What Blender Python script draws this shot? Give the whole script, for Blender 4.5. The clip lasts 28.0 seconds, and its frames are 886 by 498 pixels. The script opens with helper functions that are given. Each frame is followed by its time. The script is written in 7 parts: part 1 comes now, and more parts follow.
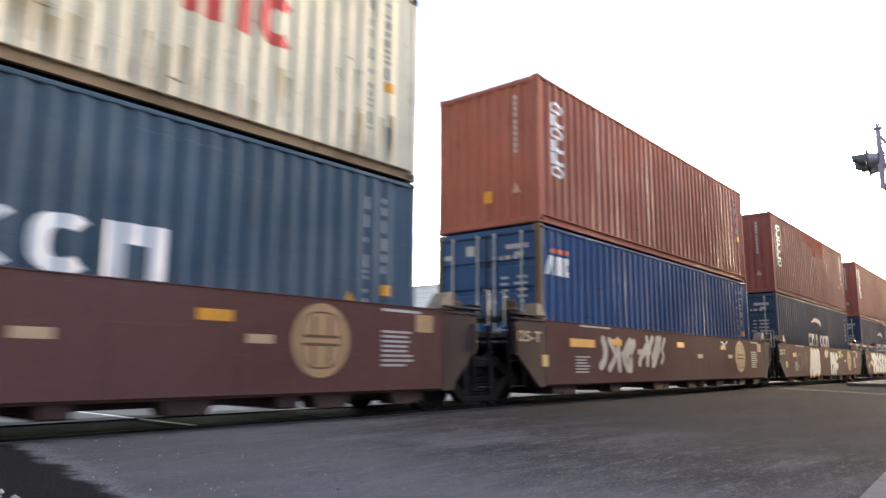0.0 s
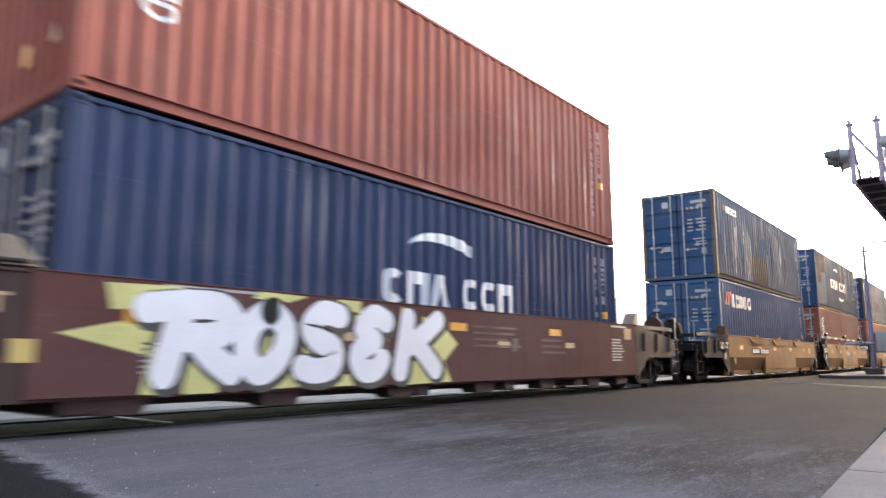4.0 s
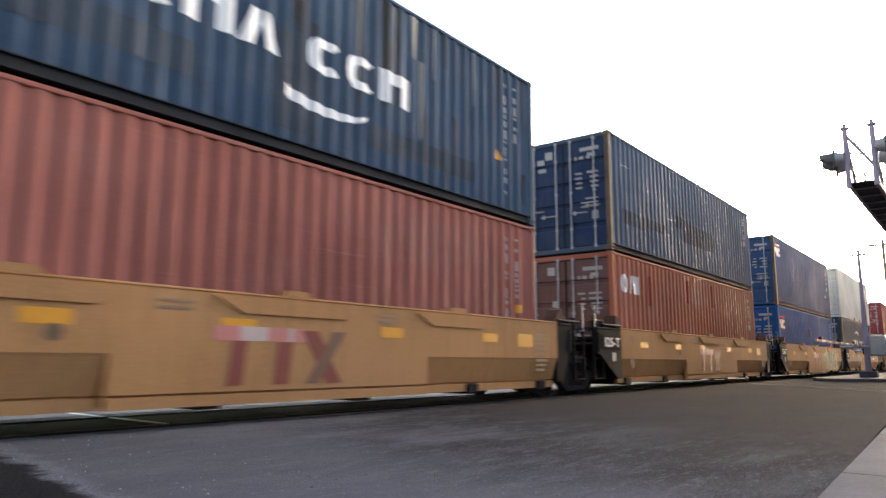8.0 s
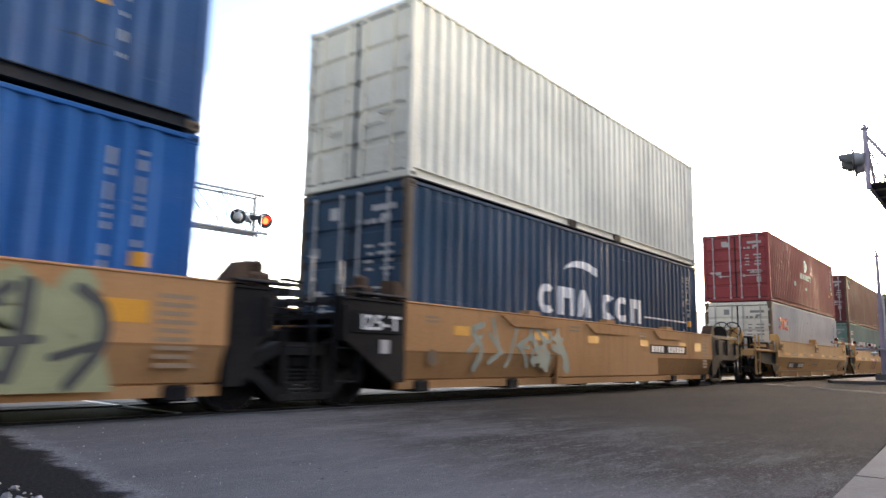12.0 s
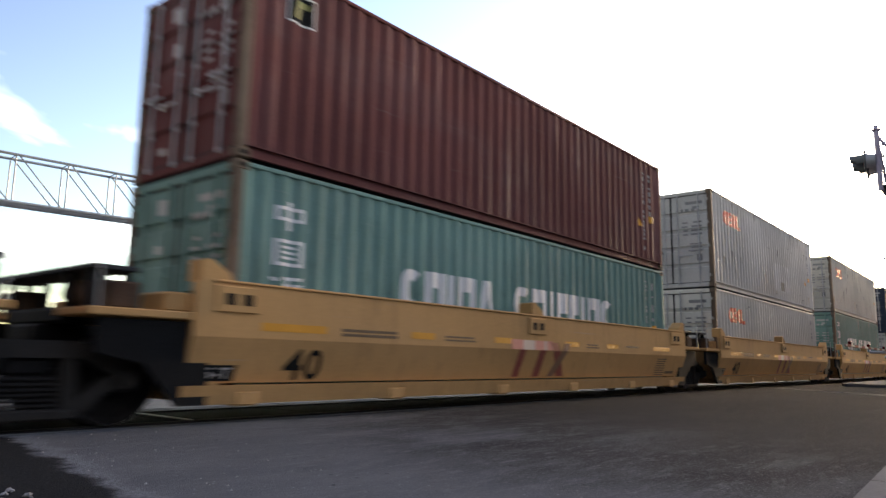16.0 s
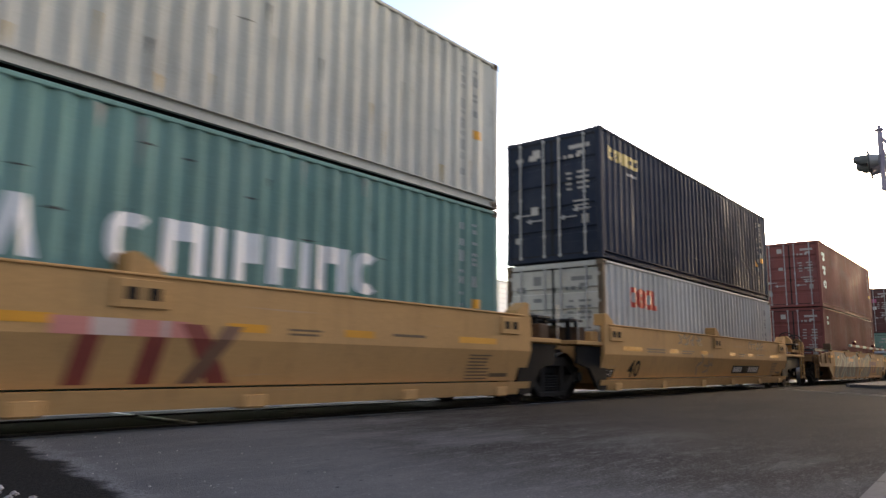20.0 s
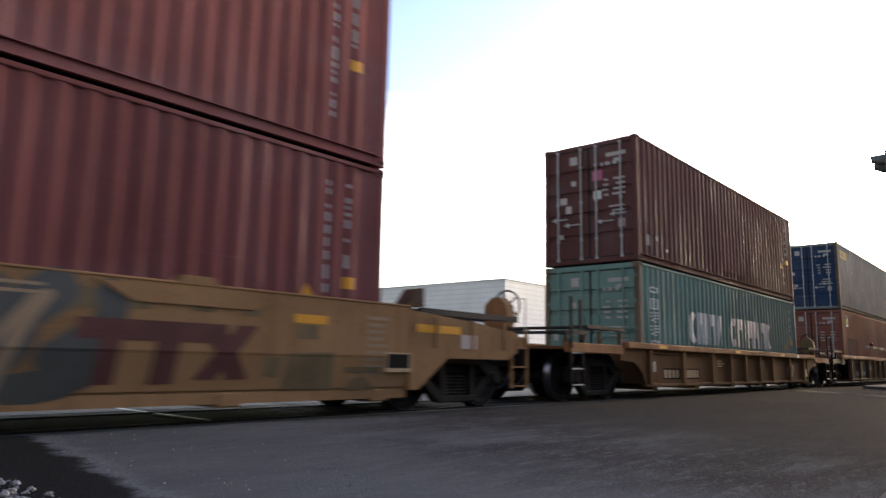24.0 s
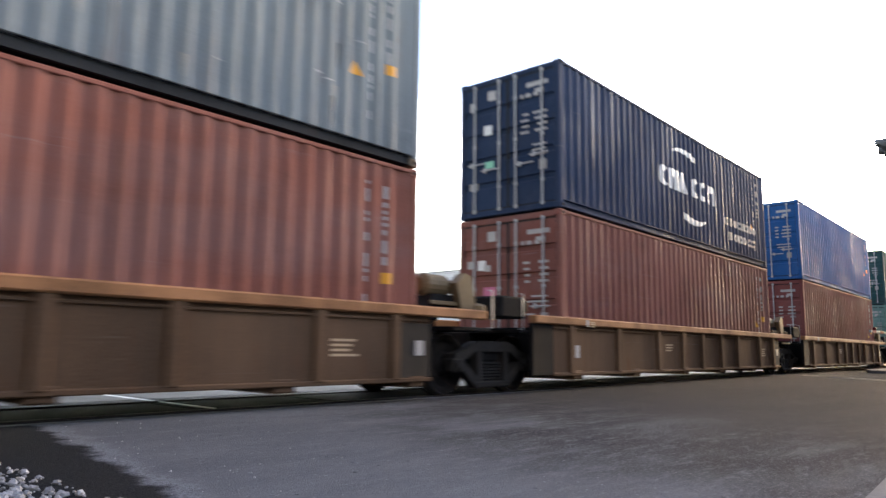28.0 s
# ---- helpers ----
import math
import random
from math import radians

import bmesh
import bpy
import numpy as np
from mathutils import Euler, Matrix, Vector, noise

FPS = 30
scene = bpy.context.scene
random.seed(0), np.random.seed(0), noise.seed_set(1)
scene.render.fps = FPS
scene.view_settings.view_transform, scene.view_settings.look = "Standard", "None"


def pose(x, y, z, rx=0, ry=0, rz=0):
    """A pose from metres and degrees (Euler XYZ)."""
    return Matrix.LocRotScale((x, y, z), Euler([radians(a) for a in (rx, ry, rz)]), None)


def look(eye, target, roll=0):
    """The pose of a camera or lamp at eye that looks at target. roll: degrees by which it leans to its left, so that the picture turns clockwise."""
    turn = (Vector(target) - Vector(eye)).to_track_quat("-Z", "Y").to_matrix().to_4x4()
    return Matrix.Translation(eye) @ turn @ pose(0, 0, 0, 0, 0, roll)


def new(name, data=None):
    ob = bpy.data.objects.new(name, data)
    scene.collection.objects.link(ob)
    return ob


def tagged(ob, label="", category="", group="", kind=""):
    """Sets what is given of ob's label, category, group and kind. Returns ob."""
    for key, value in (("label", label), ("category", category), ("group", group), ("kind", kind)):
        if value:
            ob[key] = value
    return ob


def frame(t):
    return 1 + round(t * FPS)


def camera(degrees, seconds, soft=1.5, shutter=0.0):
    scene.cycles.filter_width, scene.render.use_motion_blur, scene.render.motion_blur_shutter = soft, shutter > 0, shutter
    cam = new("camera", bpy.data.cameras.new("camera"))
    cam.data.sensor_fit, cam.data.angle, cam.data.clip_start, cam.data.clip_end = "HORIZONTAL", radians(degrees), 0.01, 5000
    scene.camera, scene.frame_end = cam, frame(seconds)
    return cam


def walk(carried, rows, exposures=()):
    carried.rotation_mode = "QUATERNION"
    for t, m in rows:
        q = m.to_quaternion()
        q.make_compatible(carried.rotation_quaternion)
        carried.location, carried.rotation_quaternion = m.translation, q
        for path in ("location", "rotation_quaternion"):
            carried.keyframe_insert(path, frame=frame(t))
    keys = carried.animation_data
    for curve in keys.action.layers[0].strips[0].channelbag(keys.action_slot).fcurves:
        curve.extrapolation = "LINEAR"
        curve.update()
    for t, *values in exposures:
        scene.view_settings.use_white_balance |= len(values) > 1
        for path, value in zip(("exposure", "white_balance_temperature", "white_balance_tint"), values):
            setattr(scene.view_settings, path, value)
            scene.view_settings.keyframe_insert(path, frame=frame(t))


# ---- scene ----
# One freight train of double-stack well cars passing a level crossing.
# x runs along the track (the train comes from +x), y across it away from the eye, z up from the rail heads.
EYE = (0.0, 0.0, 0.69)
TRACK_Y = 7.957
LENS = 64.56

# ---- camera ----
TURNS = [
    (0.0, -50.20, 9.32, -0.38), (0.5, -50.41, 9.25, 0.15), (1.0, -50.71, 9.07, -0.31), (1.5, -51.01, 9.01, 0.09),
    (2.0, -51.15, 8.97, -0.21), (2.5, -51.24, 8.94, 0.10), (3.0, -51.35, 8.96, 0.53), (3.5, -51.65, 8.96, 0.06),
    (4.0, -51.90, 8.93, -0.01), (4.5, -52.16, 8.91, -0.36), (6.5, -52.31, 8.98, 0.04), (7.0, -52.37, 8.95, -0.05),
    (7.5, -52.36, 9.00, -0.24), (8.0, -52.25, 9.07, -0.20), (8.5, -52.02, 9.15, -0.26), (9.0, -51.70, 9.09, -0.35),
    (9.5, -51.29, 8.94, 0.06), (10.0, -51.04, 8.87, 0.08), (10.5, -51.04, 8.96, -0.91), (11.0, -50.91, 8.82, -1.09),
    (11.5, -51.05, 8.64, -0.84), (12.0, -51.30, 8.65, -1.22), (12.5, -51.24, 8.66, -1.18), (14.5, -50.34, 8.95, -1.09),
    (15.0, -50.25, 8.91, -1.17), (15.5, -50.39, 8.99, -1.19), (16.0, -50.48, 9.07, -0.91), (16.5, -50.49, 9.34, -0.69),
    (17.0, -50.66, 9.44, 0.17), (17.5, -51.02, 9.52, -0.30), (18.0, -50.99, 9.63, 0.26), (18.5, -50.78, 9.68, 0.86),
    (19.0, -50.51, 9.64, 0.93), (19.5, -50.45, 9.43, -0.04), (20.0, -50.21, 9.22, -0.73), (20.5, -49.92, 9.15, -0.44),
    (21.0, -49.75, 9.22, -0.73), (21.5, -49.48, 9.27, -0.83), (23.5, -49.16, 9.01, -0.80), (24.0, -49.19, 9.15, -1.04),
    (24.5, -49.12, 9.39, -1.06), (25.0, -49.18, 9.40, -1.06), (25.5, -49.27, 9.23, -0.94), (26.0, -49.21, 8.97, -1.09),
    (26.5, -49.20, 8.68, -1.02), (27.0, -48.98, 8.28, -1.04), (27.5, -48.84, 7.93, -0.97), (28.0, -48.91, 8.12, -0.64),
]
STOPS = [(0.0, 2.88, 7600, 16), (1.0, 3.25, 7400, 16), (2.0, 3.33, 7300, 16), (3.0, 3.05, 7200, 16), (4.0, 3.30, 7500, 16), (7.0, 3.00, 7700, 16), (8.0, 2.80, 7900, 16), (9.0, 2.72, 7100, 16), (10.0, 2.75, 8200, 16),
         (11.0, 2.75, 7800, 16), (12.0, 2.78, 7700, 16), (15.0, 2.10, 8200, 16), (16.0, 2.08, 7900, 16), (17.0, 2.39, 8300, 16), (18.0, 2.01, 8400, 16), (19.0, 1.78, 7500, 16), (20.0, 2.20, 8100, 16), (21.0, 2.12, 7700, 16),
         (24.0, 1.97, 7700, 16), (24.5, 1.53, 6700, 16), (25.0, 1.88, 6650, 16), (26.0, 2.73, 7200, 16), (26.6, 1.75, 6500, 16), (27.0, 2.08, 6650, 16), (28.0, 2.96, 7700, 16)]
cam = camera(LENS, 28.0, soft=1.4, shutter=0.4)
walk(cam, [(t, pose(*EYE, 90 + pitch, roll, yaw)) for t, yaw, pitch, roll in TURNS], STOPS)

# ---- world and sun ----
SUN_AZ, SUN_EL = -4.0, 8.0          # degrees from +x towards +y, and above the horizon
CLOUD = 1.6
DULL, BRIGHT = 0.45, 1.9          # how bright the cloud is away from the sun and towards it
world = bpy.data.worlds.new("evening_sky")
scene.world = world
world.use_nodes = True


def build_sky():
    nt = world.node_tree
    nd, lk = nt.nodes, nt.links
    nd.clear()
    out = nd.new("ShaderNodeOutputWorld")
    bg = nd.new("ShaderNodeBackground")
    sky = nd.new("ShaderNodeTexSky")
    sky.sky_type = "NISHITA"
    sky.sun_disc = False
    sky.sun_elevation = radians(SUN_EL)
    sky.sun_rotation = radians(90 - SUN_AZ)
    sky.air_density, sky.dust_density, sky.ozone_density = 1.0, 0.8, 2.2
    # thin broken cloud on a high flat layer
    co = nd.new("ShaderNodeTexCoord")
    sep = nd.new("ShaderNodeSeparateXYZ")
    up = nd.new("ShaderNodeMath")
    up.operation = "MAXIMUM"
    up.inputs[1].default_value = 0.0
    add = nd.new("ShaderNodeMath")
    add.operation = "ADD"
    add.inputs[1].default_value = 0.12
    dx = nd.new("ShaderNodeMath")
    dx.operation = "DIVIDE"
    dy = nd.new("ShaderNodeMath")
    dy.operation = "DIVIDE"
    com = nd.new("ShaderNodeCombineXYZ")
    lk.new(co.outputs["Generated"], sep.inputs[0])
    lk.new(sep.outputs["Z"], up.inputs[0])
    lk.new(up.outputs[0], add.inputs[0])
    lk.new(sep.outputs["X"], dx.inputs[0])
    lk.new(add.outputs[0], dx.inputs[1])
    lk.new(sep.outputs["Y"], dy.inputs[0])
    lk.new(add.outputs[0], dy.inputs[1])
    lk.new(dx.outputs[0], com.inputs[0])
    lk.new(dy.outputs[0], com.inputs[1])
    tex = nd.new("ShaderNodeTexNoise")
    tex.inputs["Scale"].default_value = 0.55
    tex.inputs["Detail"].default_value = 6.0
    tex.inputs["Roughness"].default_value = 0.55
    tex.inputs["Distortion"].default_value = 0.25
    mp = nd.new("ShaderNodeMapping")
    mp.inputs["Location"].default_value = (0.4, 4.2, 0.0)
    lk.new(com.outputs[0], mp.inputs[0])
    lk.new(mp.outputs[0], tex.inputs["Vector"])
    ramp = nd.new("ShaderNodeValToRGB")
    ramp.color_ramp.elements[0].position = 0.47
    ramp.color_ramp.elements[1].position = 0.75
    lk.new(tex.outputs["Fac"], ramp.inputs[0])
    mix = nd.new("ShaderNodeMix")
    mix.data_type = "RGBA"
    lk.new(ramp.outputs[0], mix.inputs["Factor"])
    # clear air between the clouds, under a bright thin veil
    veil = nd.new("ShaderNodeHueSaturation")
    veil.inputs["Hue"].default_value = 0.512
    veil.inputs["Saturation"].default_value = 0.94
    veil.inputs["Value"].default_value = 0.53
    deep = nd.new("ShaderNodeGamma")
    deep.inputs["Gamma"].default_value = 1.25
    lk.new(sky.outputs[0], deep.inputs["Color"])
    lk.new(deep.outputs[0], veil.inputs["Color"])
    lk.new(veil.outputs[0], mix.inputs["A"])
    # cloud: white where it is lit from all round, brighter towards the sun
    hsv = nd.new("ShaderNodeHueSaturation")
    hsv.inputs["Saturation"].default_value = 0.35
    hsv.inputs["Value"].default_value = 2.1
    lk.new(deep.outputs[0], hsv.inputs["Color"])
    base = nd.new("ShaderNodeMix")
    base.data_type, base.blend_type = "RGBA", "ADD"
    base.inputs["Factor"].default_value = 1.0
    base.inputs["B"].default_value = (CLOUD * 1.0, CLOUD * 1.0, CLOUD * 1.06, 1)
    lk.new(hsv.outputs[0], base.inputs["A"])
    # the low sun lights the cloud through: bright round it, dull on the far side of the sky
    to_sun = nd.new("ShaderNodeVectorMath")
    to_sun.operation = "DOT_PRODUCT"
    to_sun.inputs[1].default_value = (math.cos(radians(SUN_AZ)) * math.cos(radians(SUN_EL)), math.sin(radians(SUN_AZ)) * math.cos(radians(SUN_EL)), math.sin(radians(SUN_EL)))
    lk.new(co.outputs["Generated"], to_sun.inputs[0])
    glow = nd.new("ShaderNodeMapRange")
    glow.interpolation_type = "SMOOTHSTEP"
    for key, v in (("From Min", -0.85), ("From Max", 0.9), ("To Min", DULL), ("To Max", BRIGHT)):
        glow.inputs[key].default_value = v
    lk.new(to_sun.outputs["Value"], glow.inputs[0])
    lit = nd.new("ShaderNodeVectorMath")
    lit.operation = "SCALE"
    lk.new(mix.outputs["Result"], lit.inputs[0])
    lk.new(glow.outputs[0], lit.inputs["Scale"])
    lk.new(base.outputs["Result"], mix.inputs["B"])
    lk.new(lit.outputs[0], bg.inputs["Color"])
    bg.inputs["Strength"].default_value = 0.15
    lk.new(bg.outputs[0], out.inputs[0])


build_sky()
sun_data = bpy.data.lights.new("sun", "SUN")
sun_data.energy, sun_data.angle, sun_data.color = 0.22, radians(9.0), (1.0, 0.68, 0.4)
sun = new("sun", sun_data)
_a, _e = radians(SUN_AZ), radians(SUN_EL)
sun.matrix_world = look((40 * math.cos(_a) * math.cos(_e), 40 * math.sin(_a) * math.cos(_e), 40 * math.sin(_e)), (0, 0, 0))


# ---- materials ----
def surface(name, rgb, rough=0.6, metal=0.0, vary=0.25, scale=3.0, grain=40.0, bump=0.1, rust=0.0, streak=0.0,
            fade=0.0, seed=0.0, second=None, spec=0.35, spots=0.0, scuff=0.0, sheen=0.0):
    """A worn surface: large stains, fine grain, upright streaks, rust and faded patches, in the object's own metres."""
    m = bpy.data.materials.new(name)
    m.use_nodes = True
    nt = m.node_tree
    nd, lk = nt.nodes, nt.links
    b = nd["Principled BSDF"]
    b.inputs["Metallic"].default_value = metal
    b.inputs["Specular IOR Level"].default_value = spec
    co = nd.new("ShaderNodeTexCoord")
    mp = nd.new("ShaderNodeMapping")
    mp.inputs["Location"].default_value = (seed * 7.3, seed * 3.1, seed * 1.7)
    lk.new(co.outputs["Object"], mp.inputs[0])

    def tex(sc, detail, stretch=None, rough_=0.55):
        n = nd.new("ShaderNodeTexNoise")
        n.inputs["Scale"].default_value = sc
        n.inputs["Detail"].default_value = detail
        n.inputs["Roughness"].default_value = rough_
        src = mp
        if stretch:
            src = nd.new("ShaderNodeMapping")
            src.inputs["Scale"].default_value = stretch
            lk.new(mp.outputs[0], src.inputs[0])
        lk.new(src.outputs[0], n.inputs["Vector"])
        return n

    def ramp(src, lo, hi):
        r = nd.new("ShaderNodeMapRange")
        r.interpolation_type = "SMOOTHSTEP"
        r.inputs["From Min"].default_value, r.inputs["From Max"].default_value = lo, hi
        lk.new(src.outputs[0], r.inputs[0])
        return r.outputs[0]

    def scaled(sock, k):
        n = nd.new("ShaderNodeMath")
        n.operation = "MULTIPLY"
        n.inputs[1].default_value = k
        lk.new(sock, n.inputs[0])
        return n.outputs[0]

    def mix(fac, a, c):
        n = nd.new("ShaderNodeMix")
        n.data_type = "RGBA"
        lk.new(fac, n.inputs["Factor"])
        for key, v in (("A", a), ("B", c)):
            if isinstance(v, tuple):
                n.inputs[key].default_value = (*v, 1)
            else:
                lk.new(v, n.inputs[key])
        return n.outputs["Result"]

    big = tex(scale * 0.35, 5)
    dark = second or tuple(c * (1 - vary) for c in rgb)
    col = mix(ramp(big, 0.35, 0.7), rgb, dark)
    fine = tex(grain, 4)
    col = mix(scaled(ramp(fine, 0.3, 0.75), 0.35), col, tuple(min(1, c * 1.25 + 0.01) for c in rgb))
    if fade:
        g = sum(rgb) / 3
        pale = tuple(0.45 * c + 0.35 * g + 0.07 for c in rgb)
        col = mix(scaled(ramp(tex(scale * 0.5, 6, (0.5, 1, 1.6)), 0.45, 0.72), fade), col, pale)
    if streak:
        col = mix(scaled(ramp(tex(1.0, 6, (9.0, 9.0, 0.35)), 0.5, 0.78), streak), col, tuple(0.25 * c + 0.012 for c in rgb))
    if rust:
        r1 = nd.new("ShaderNodeMath")
        r1.operation = "MULTIPLY"
        lk.new(ramp(tex(1.0, 8, (6.0, 6.0, 0.7), 0.7), 0.52, 0.68), r1.inputs[0])
        lk.new(ramp(tex(1.3, 5), 0.42, 0.66), r1.inputs[1])
        col = mix(scaled(r1.outputs[0], min(1.0, rust * 1.6)), col, (0.15, 0.06, 0.028))
    if spots:
        col = mix(scaled(ramp(tex(11.0, 3), 0.66, 0.7), spots), col, (0.1, 0.045, 0.025))
    if scuff:
        g = sum(rgb) / 3
        col = mix(scaled(ramp(tex(1.0, 5, (0.5, 0.5, 16.0), 0.7), 0.63, 0.72), scuff), col, tuple(0.5 * c + 0.25 * g + 0.1 for c in rgb))
        col = mix(scaled(ramp(tex(1.0, 7, (3.0, 3.0, 1.2), 0.75), 0.58, 0.7), scuff), col, tuple(0.35 * c + 0.02 for c in rgb))
    lk.new(col, b.inputs["Base Color"])
    rr = nd.new("ShaderNodeMapRange")
    rr.inputs["To Min"].default_value, rr.inputs["To Max"].default_value = max(0.05, rough - 0.12), min(1, rough + 0.15)
    lk.new(big.outputs[0], rr.inputs[0])
    lk.new(rr.outputs[0], b.inputs["Roughness"])
    if sheen:
        # paint that kept its gloss in upright runs, chalked matt elsewhere
        both = nd.new("ShaderNodeMath")
        both.operation = "MULTIPLY"
        lk.new(ramp(tex(1.0, 5, (3.0, 3.0, 0.45)), 0.35, 0.75), both.inputs[0])
        lk.new(ramp(tex(0.4, 3), 0.35, 0.7), both.inputs[1])
        for key, lo, hi in (("Specular IOR Level", spec, spec + sheen), ("Roughness", rough, rough - 0.25)):
            g_ = nd.new("ShaderNodeMapRange")
            g_.inputs["To Min"].default_value, g_.inputs["To Max"].default_value = lo, hi
            lk.new(both.outputs[0], g_.inputs[0])
            lk.new(g_.outputs[0], b.inputs[key])
    if bump:
        bp = nd.new("ShaderNodeBump")
        bp.inputs["Strength"].default_value = bump
        bp.inputs["Distance"].default_value = 0.01
        lk.new(fine.outputs[0], bp.inputs["Height"])
        lk.new(bp.outputs[0], b.inputs["Normal"])
    return m


def glowing(name, rgb, strength):
    m = bpy.data.materials.new(name)
    m.use_nodes = True
    b = m.node_tree.nodes["Principled BSDF"]
    b.inputs["Base Color"].default_value = (*rgb, 1)
    b.inputs["Emission Color"].default_value = (*rgb, 1)
    b.inputs["Emission Strength"].default_value = strength
    return m


def asphalt():
    """Old asphalt: pale worn patches and darker tyre-polished ones, drawn out along the lanes, coarse grit and fine grain."""
    m = bpy.data.materials.new("worn_asphalt")
    m.use_nodes = True
    nd, lk = m.node_tree.nodes, m.node_tree.links
    b = nd["Principled BSDF"]
    co = nd.new("ShaderNodeTexCoord")

    def noise_(scale, detail, stretch=(1, 1, 1), rough=0.6):
        mp = nd.new("ShaderNodeMapping")
        mp.inputs["Scale"].default_value = stretch
        mp.inputs["Rotation"].default_value = (0, 0, radians(25))
        n = nd.new("ShaderNodeTexNoise")
        n.inputs["Scale"].default_value, n.inputs["Detail"].default_value, n.inputs["Roughness"].default_value = scale, detail, rough
        lk.new(co.outputs["Object"], mp.inputs[0])
        lk.new(mp.outputs[0], n.inputs["Vector"])
        return n.outputs["Fac"]

    def blend(fac, lo, hi, a, c, most=1.0):
        r = nd.new("ShaderNodeMapRange")
        r.interpolation_type = "SMOOTHSTEP"
        r.inputs["From Min"].default_value, r.inputs["From Max"].default_value, r.inputs["To Max"].default_value = lo, hi, most
        lk.new(fac, r.inputs[0])
        n = nd.new("ShaderNodeMix")
        n.data_type = "RGBA"
        lk.new(r.outputs[0], n.inputs["Factor"])
        for key, v in (("A", a), ("B", c)):
            if isinstance(v, tuple):
                n.inputs[key].default_value = (*v, 1)
            else:
                lk.new(v, n.inputs[key])
        return n.outputs["Result"]
    col = blend(noise_(0.35, 5, (0.8, 1.6, 1)), 0.38, 0.66, (0.0135, 0.0142, 0.0155), (0.0836, 0.0880, 0.0959))
    col = blend(noise_(1.6, 6, (0.7, 2.2, 1)), 0.42, 0.72, col, (0.0175, 0.0185, 0.0201), 0.6)
    col = blend(noise_(0.9, 4, (0.5, 1.8, 1)), 0.5, 0.68, col, (0.1079, 0.1136, 0.1239), 0.55)
    col = blend(noise_(5.0, 6, (0.6, 2.0, 1), 0.75), 0.5, 0.72, col, (0.1429, 0.1504, 0.1639), 0.75)
    col = blend(noise_(13.0, 7, (0.8, 1.4, 1), 0.8), 0.5, 0.66, col, (0.0107, 0.0113, 0.0123), 0.5)
    col = blend(noise_(34.0, 4, (0.7, 1.6, 1), 0.7), 0.5, 0.72, col, (0.1704, 0.1794, 0.1955), 0.6)
    col = blend(noise_(22.0, 4, (0.7, 1.6, 1), 0.7), 0.52, 0.7, col, (0.0085, 0.0089, 0.0097), 0.65)
    # the lane by the gravel is worn paler; the colour darkens with distance beyond
    lane = nd.new("ShaderNodeVectorMath")
    lane.operation = "DOT_PRODUCT"
    lane.inputs[1].default_value = (1.0, -0.35, 0.0)
    lk.new(co.outputs["Object"], lane.inputs[0])
    wob = nd.new("ShaderNodeMath")
    wob.operation = "MULTIPLY_ADD"
    wob.inputs[1].default_value = 3.0
    lk.new(noise_(0.6, 4), wob.inputs[0])
    lk.new(lane.outputs["Value"], wob.inputs[2])
    col = blend(wob.outputs[0], 5.6, 3.6, col, (0.1291, 0.1359, 0.1481), 0.58)
    col = blend(wob.outputs[0], 4.8, 9.5, col, (0.0055, 0.0058, 0.0063), 0.88)
    grit = noise_(90.0, 3)
    col = blend(grit, 0.4, 0.75, col, (0.1312, 0.1381, 0.1506), 0.35)
    v = nd.new("ShaderNodeTexVoronoi")
    v.inputs["Scale"].default_value = 9.0
    lk.new(co.outputs["Object"], v.inputs["Vector"])
    col = blend(v.outputs["Distance"], 0.085, 0.05, col, (0.2360, 0.2484, 0.2707), 0.7)
    v2 = nd.new("ShaderNodeTexVoronoi")
    v2.inputs["Scale"].default_value = 6.0
    lk.new(co.outputs["Object"], v2.inputs["Vector"])
    col = blend(v2.outputs["Distance"], 0.09, 0.06, col, (0.0068, 0.0071, 0.0077), 0.6)
    # fine crushed stone showing at the worn surface
    for size, near, far, tone, most in ((30.0, 0.16, 0.1, (0.2116, 0.2228, 0.2428), 0.55), (70.0, 0.2, 0.12, (0.1799, 0.1894, 0.2064), 0.6), (45.0, 0.18, 0.1, (0.0045, 0.0048, 0.0052), 0.6)):
        v3 = nd.new("ShaderNodeTexVoronoi")
        v3.inputs["Scale"].default_value = size
        lk.new(co.outputs["Object"], v3.inputs["Vector"])
        col = blend(v3.outputs["Distance"], near, far, col, tone, most)
    # a tarry strip where the roadway frays out into gravel
    sep = nd.new("ShaderNodeSeparateXYZ")
    lk.new(co.outputs["Object"], sep.inputs[0])
    line = nd.new("ShaderNodeMath")
    line.operation = "MULTIPLY_ADD"
    line.inputs[1].default_value, line.inputs[2].default_value = -0.18, -1.42
    lk.new(sep.outputs["Y"], line.inputs[0])
    off = nd.new("ShaderNodeMath")
    off.operation = "ADD"
    lk.new(sep.outputs["X"], off.inputs[0])
    lk.new(line.outputs[0], off.inputs[1])
    fray = nd.new("ShaderNodeMath")
    fray.operation = "MULTIPLY_ADD"
    fray.inputs[1].default_value = 0.44
    lk.new(noise_(3.2, 9, (1, 1, 1), 0.7), fray.inputs[0])
    lk.new(off.outputs[0], fray.inputs[2])
    edge = blend(noise_(40.0, 5, (1, 1, 1), 0.75), 0.42, 0.58, col, (0.2116, 0.2228, 0.2428), 0.85)
    col = blend(fray.outputs[0], 0.2, 0.03, col, edge, 0.75)
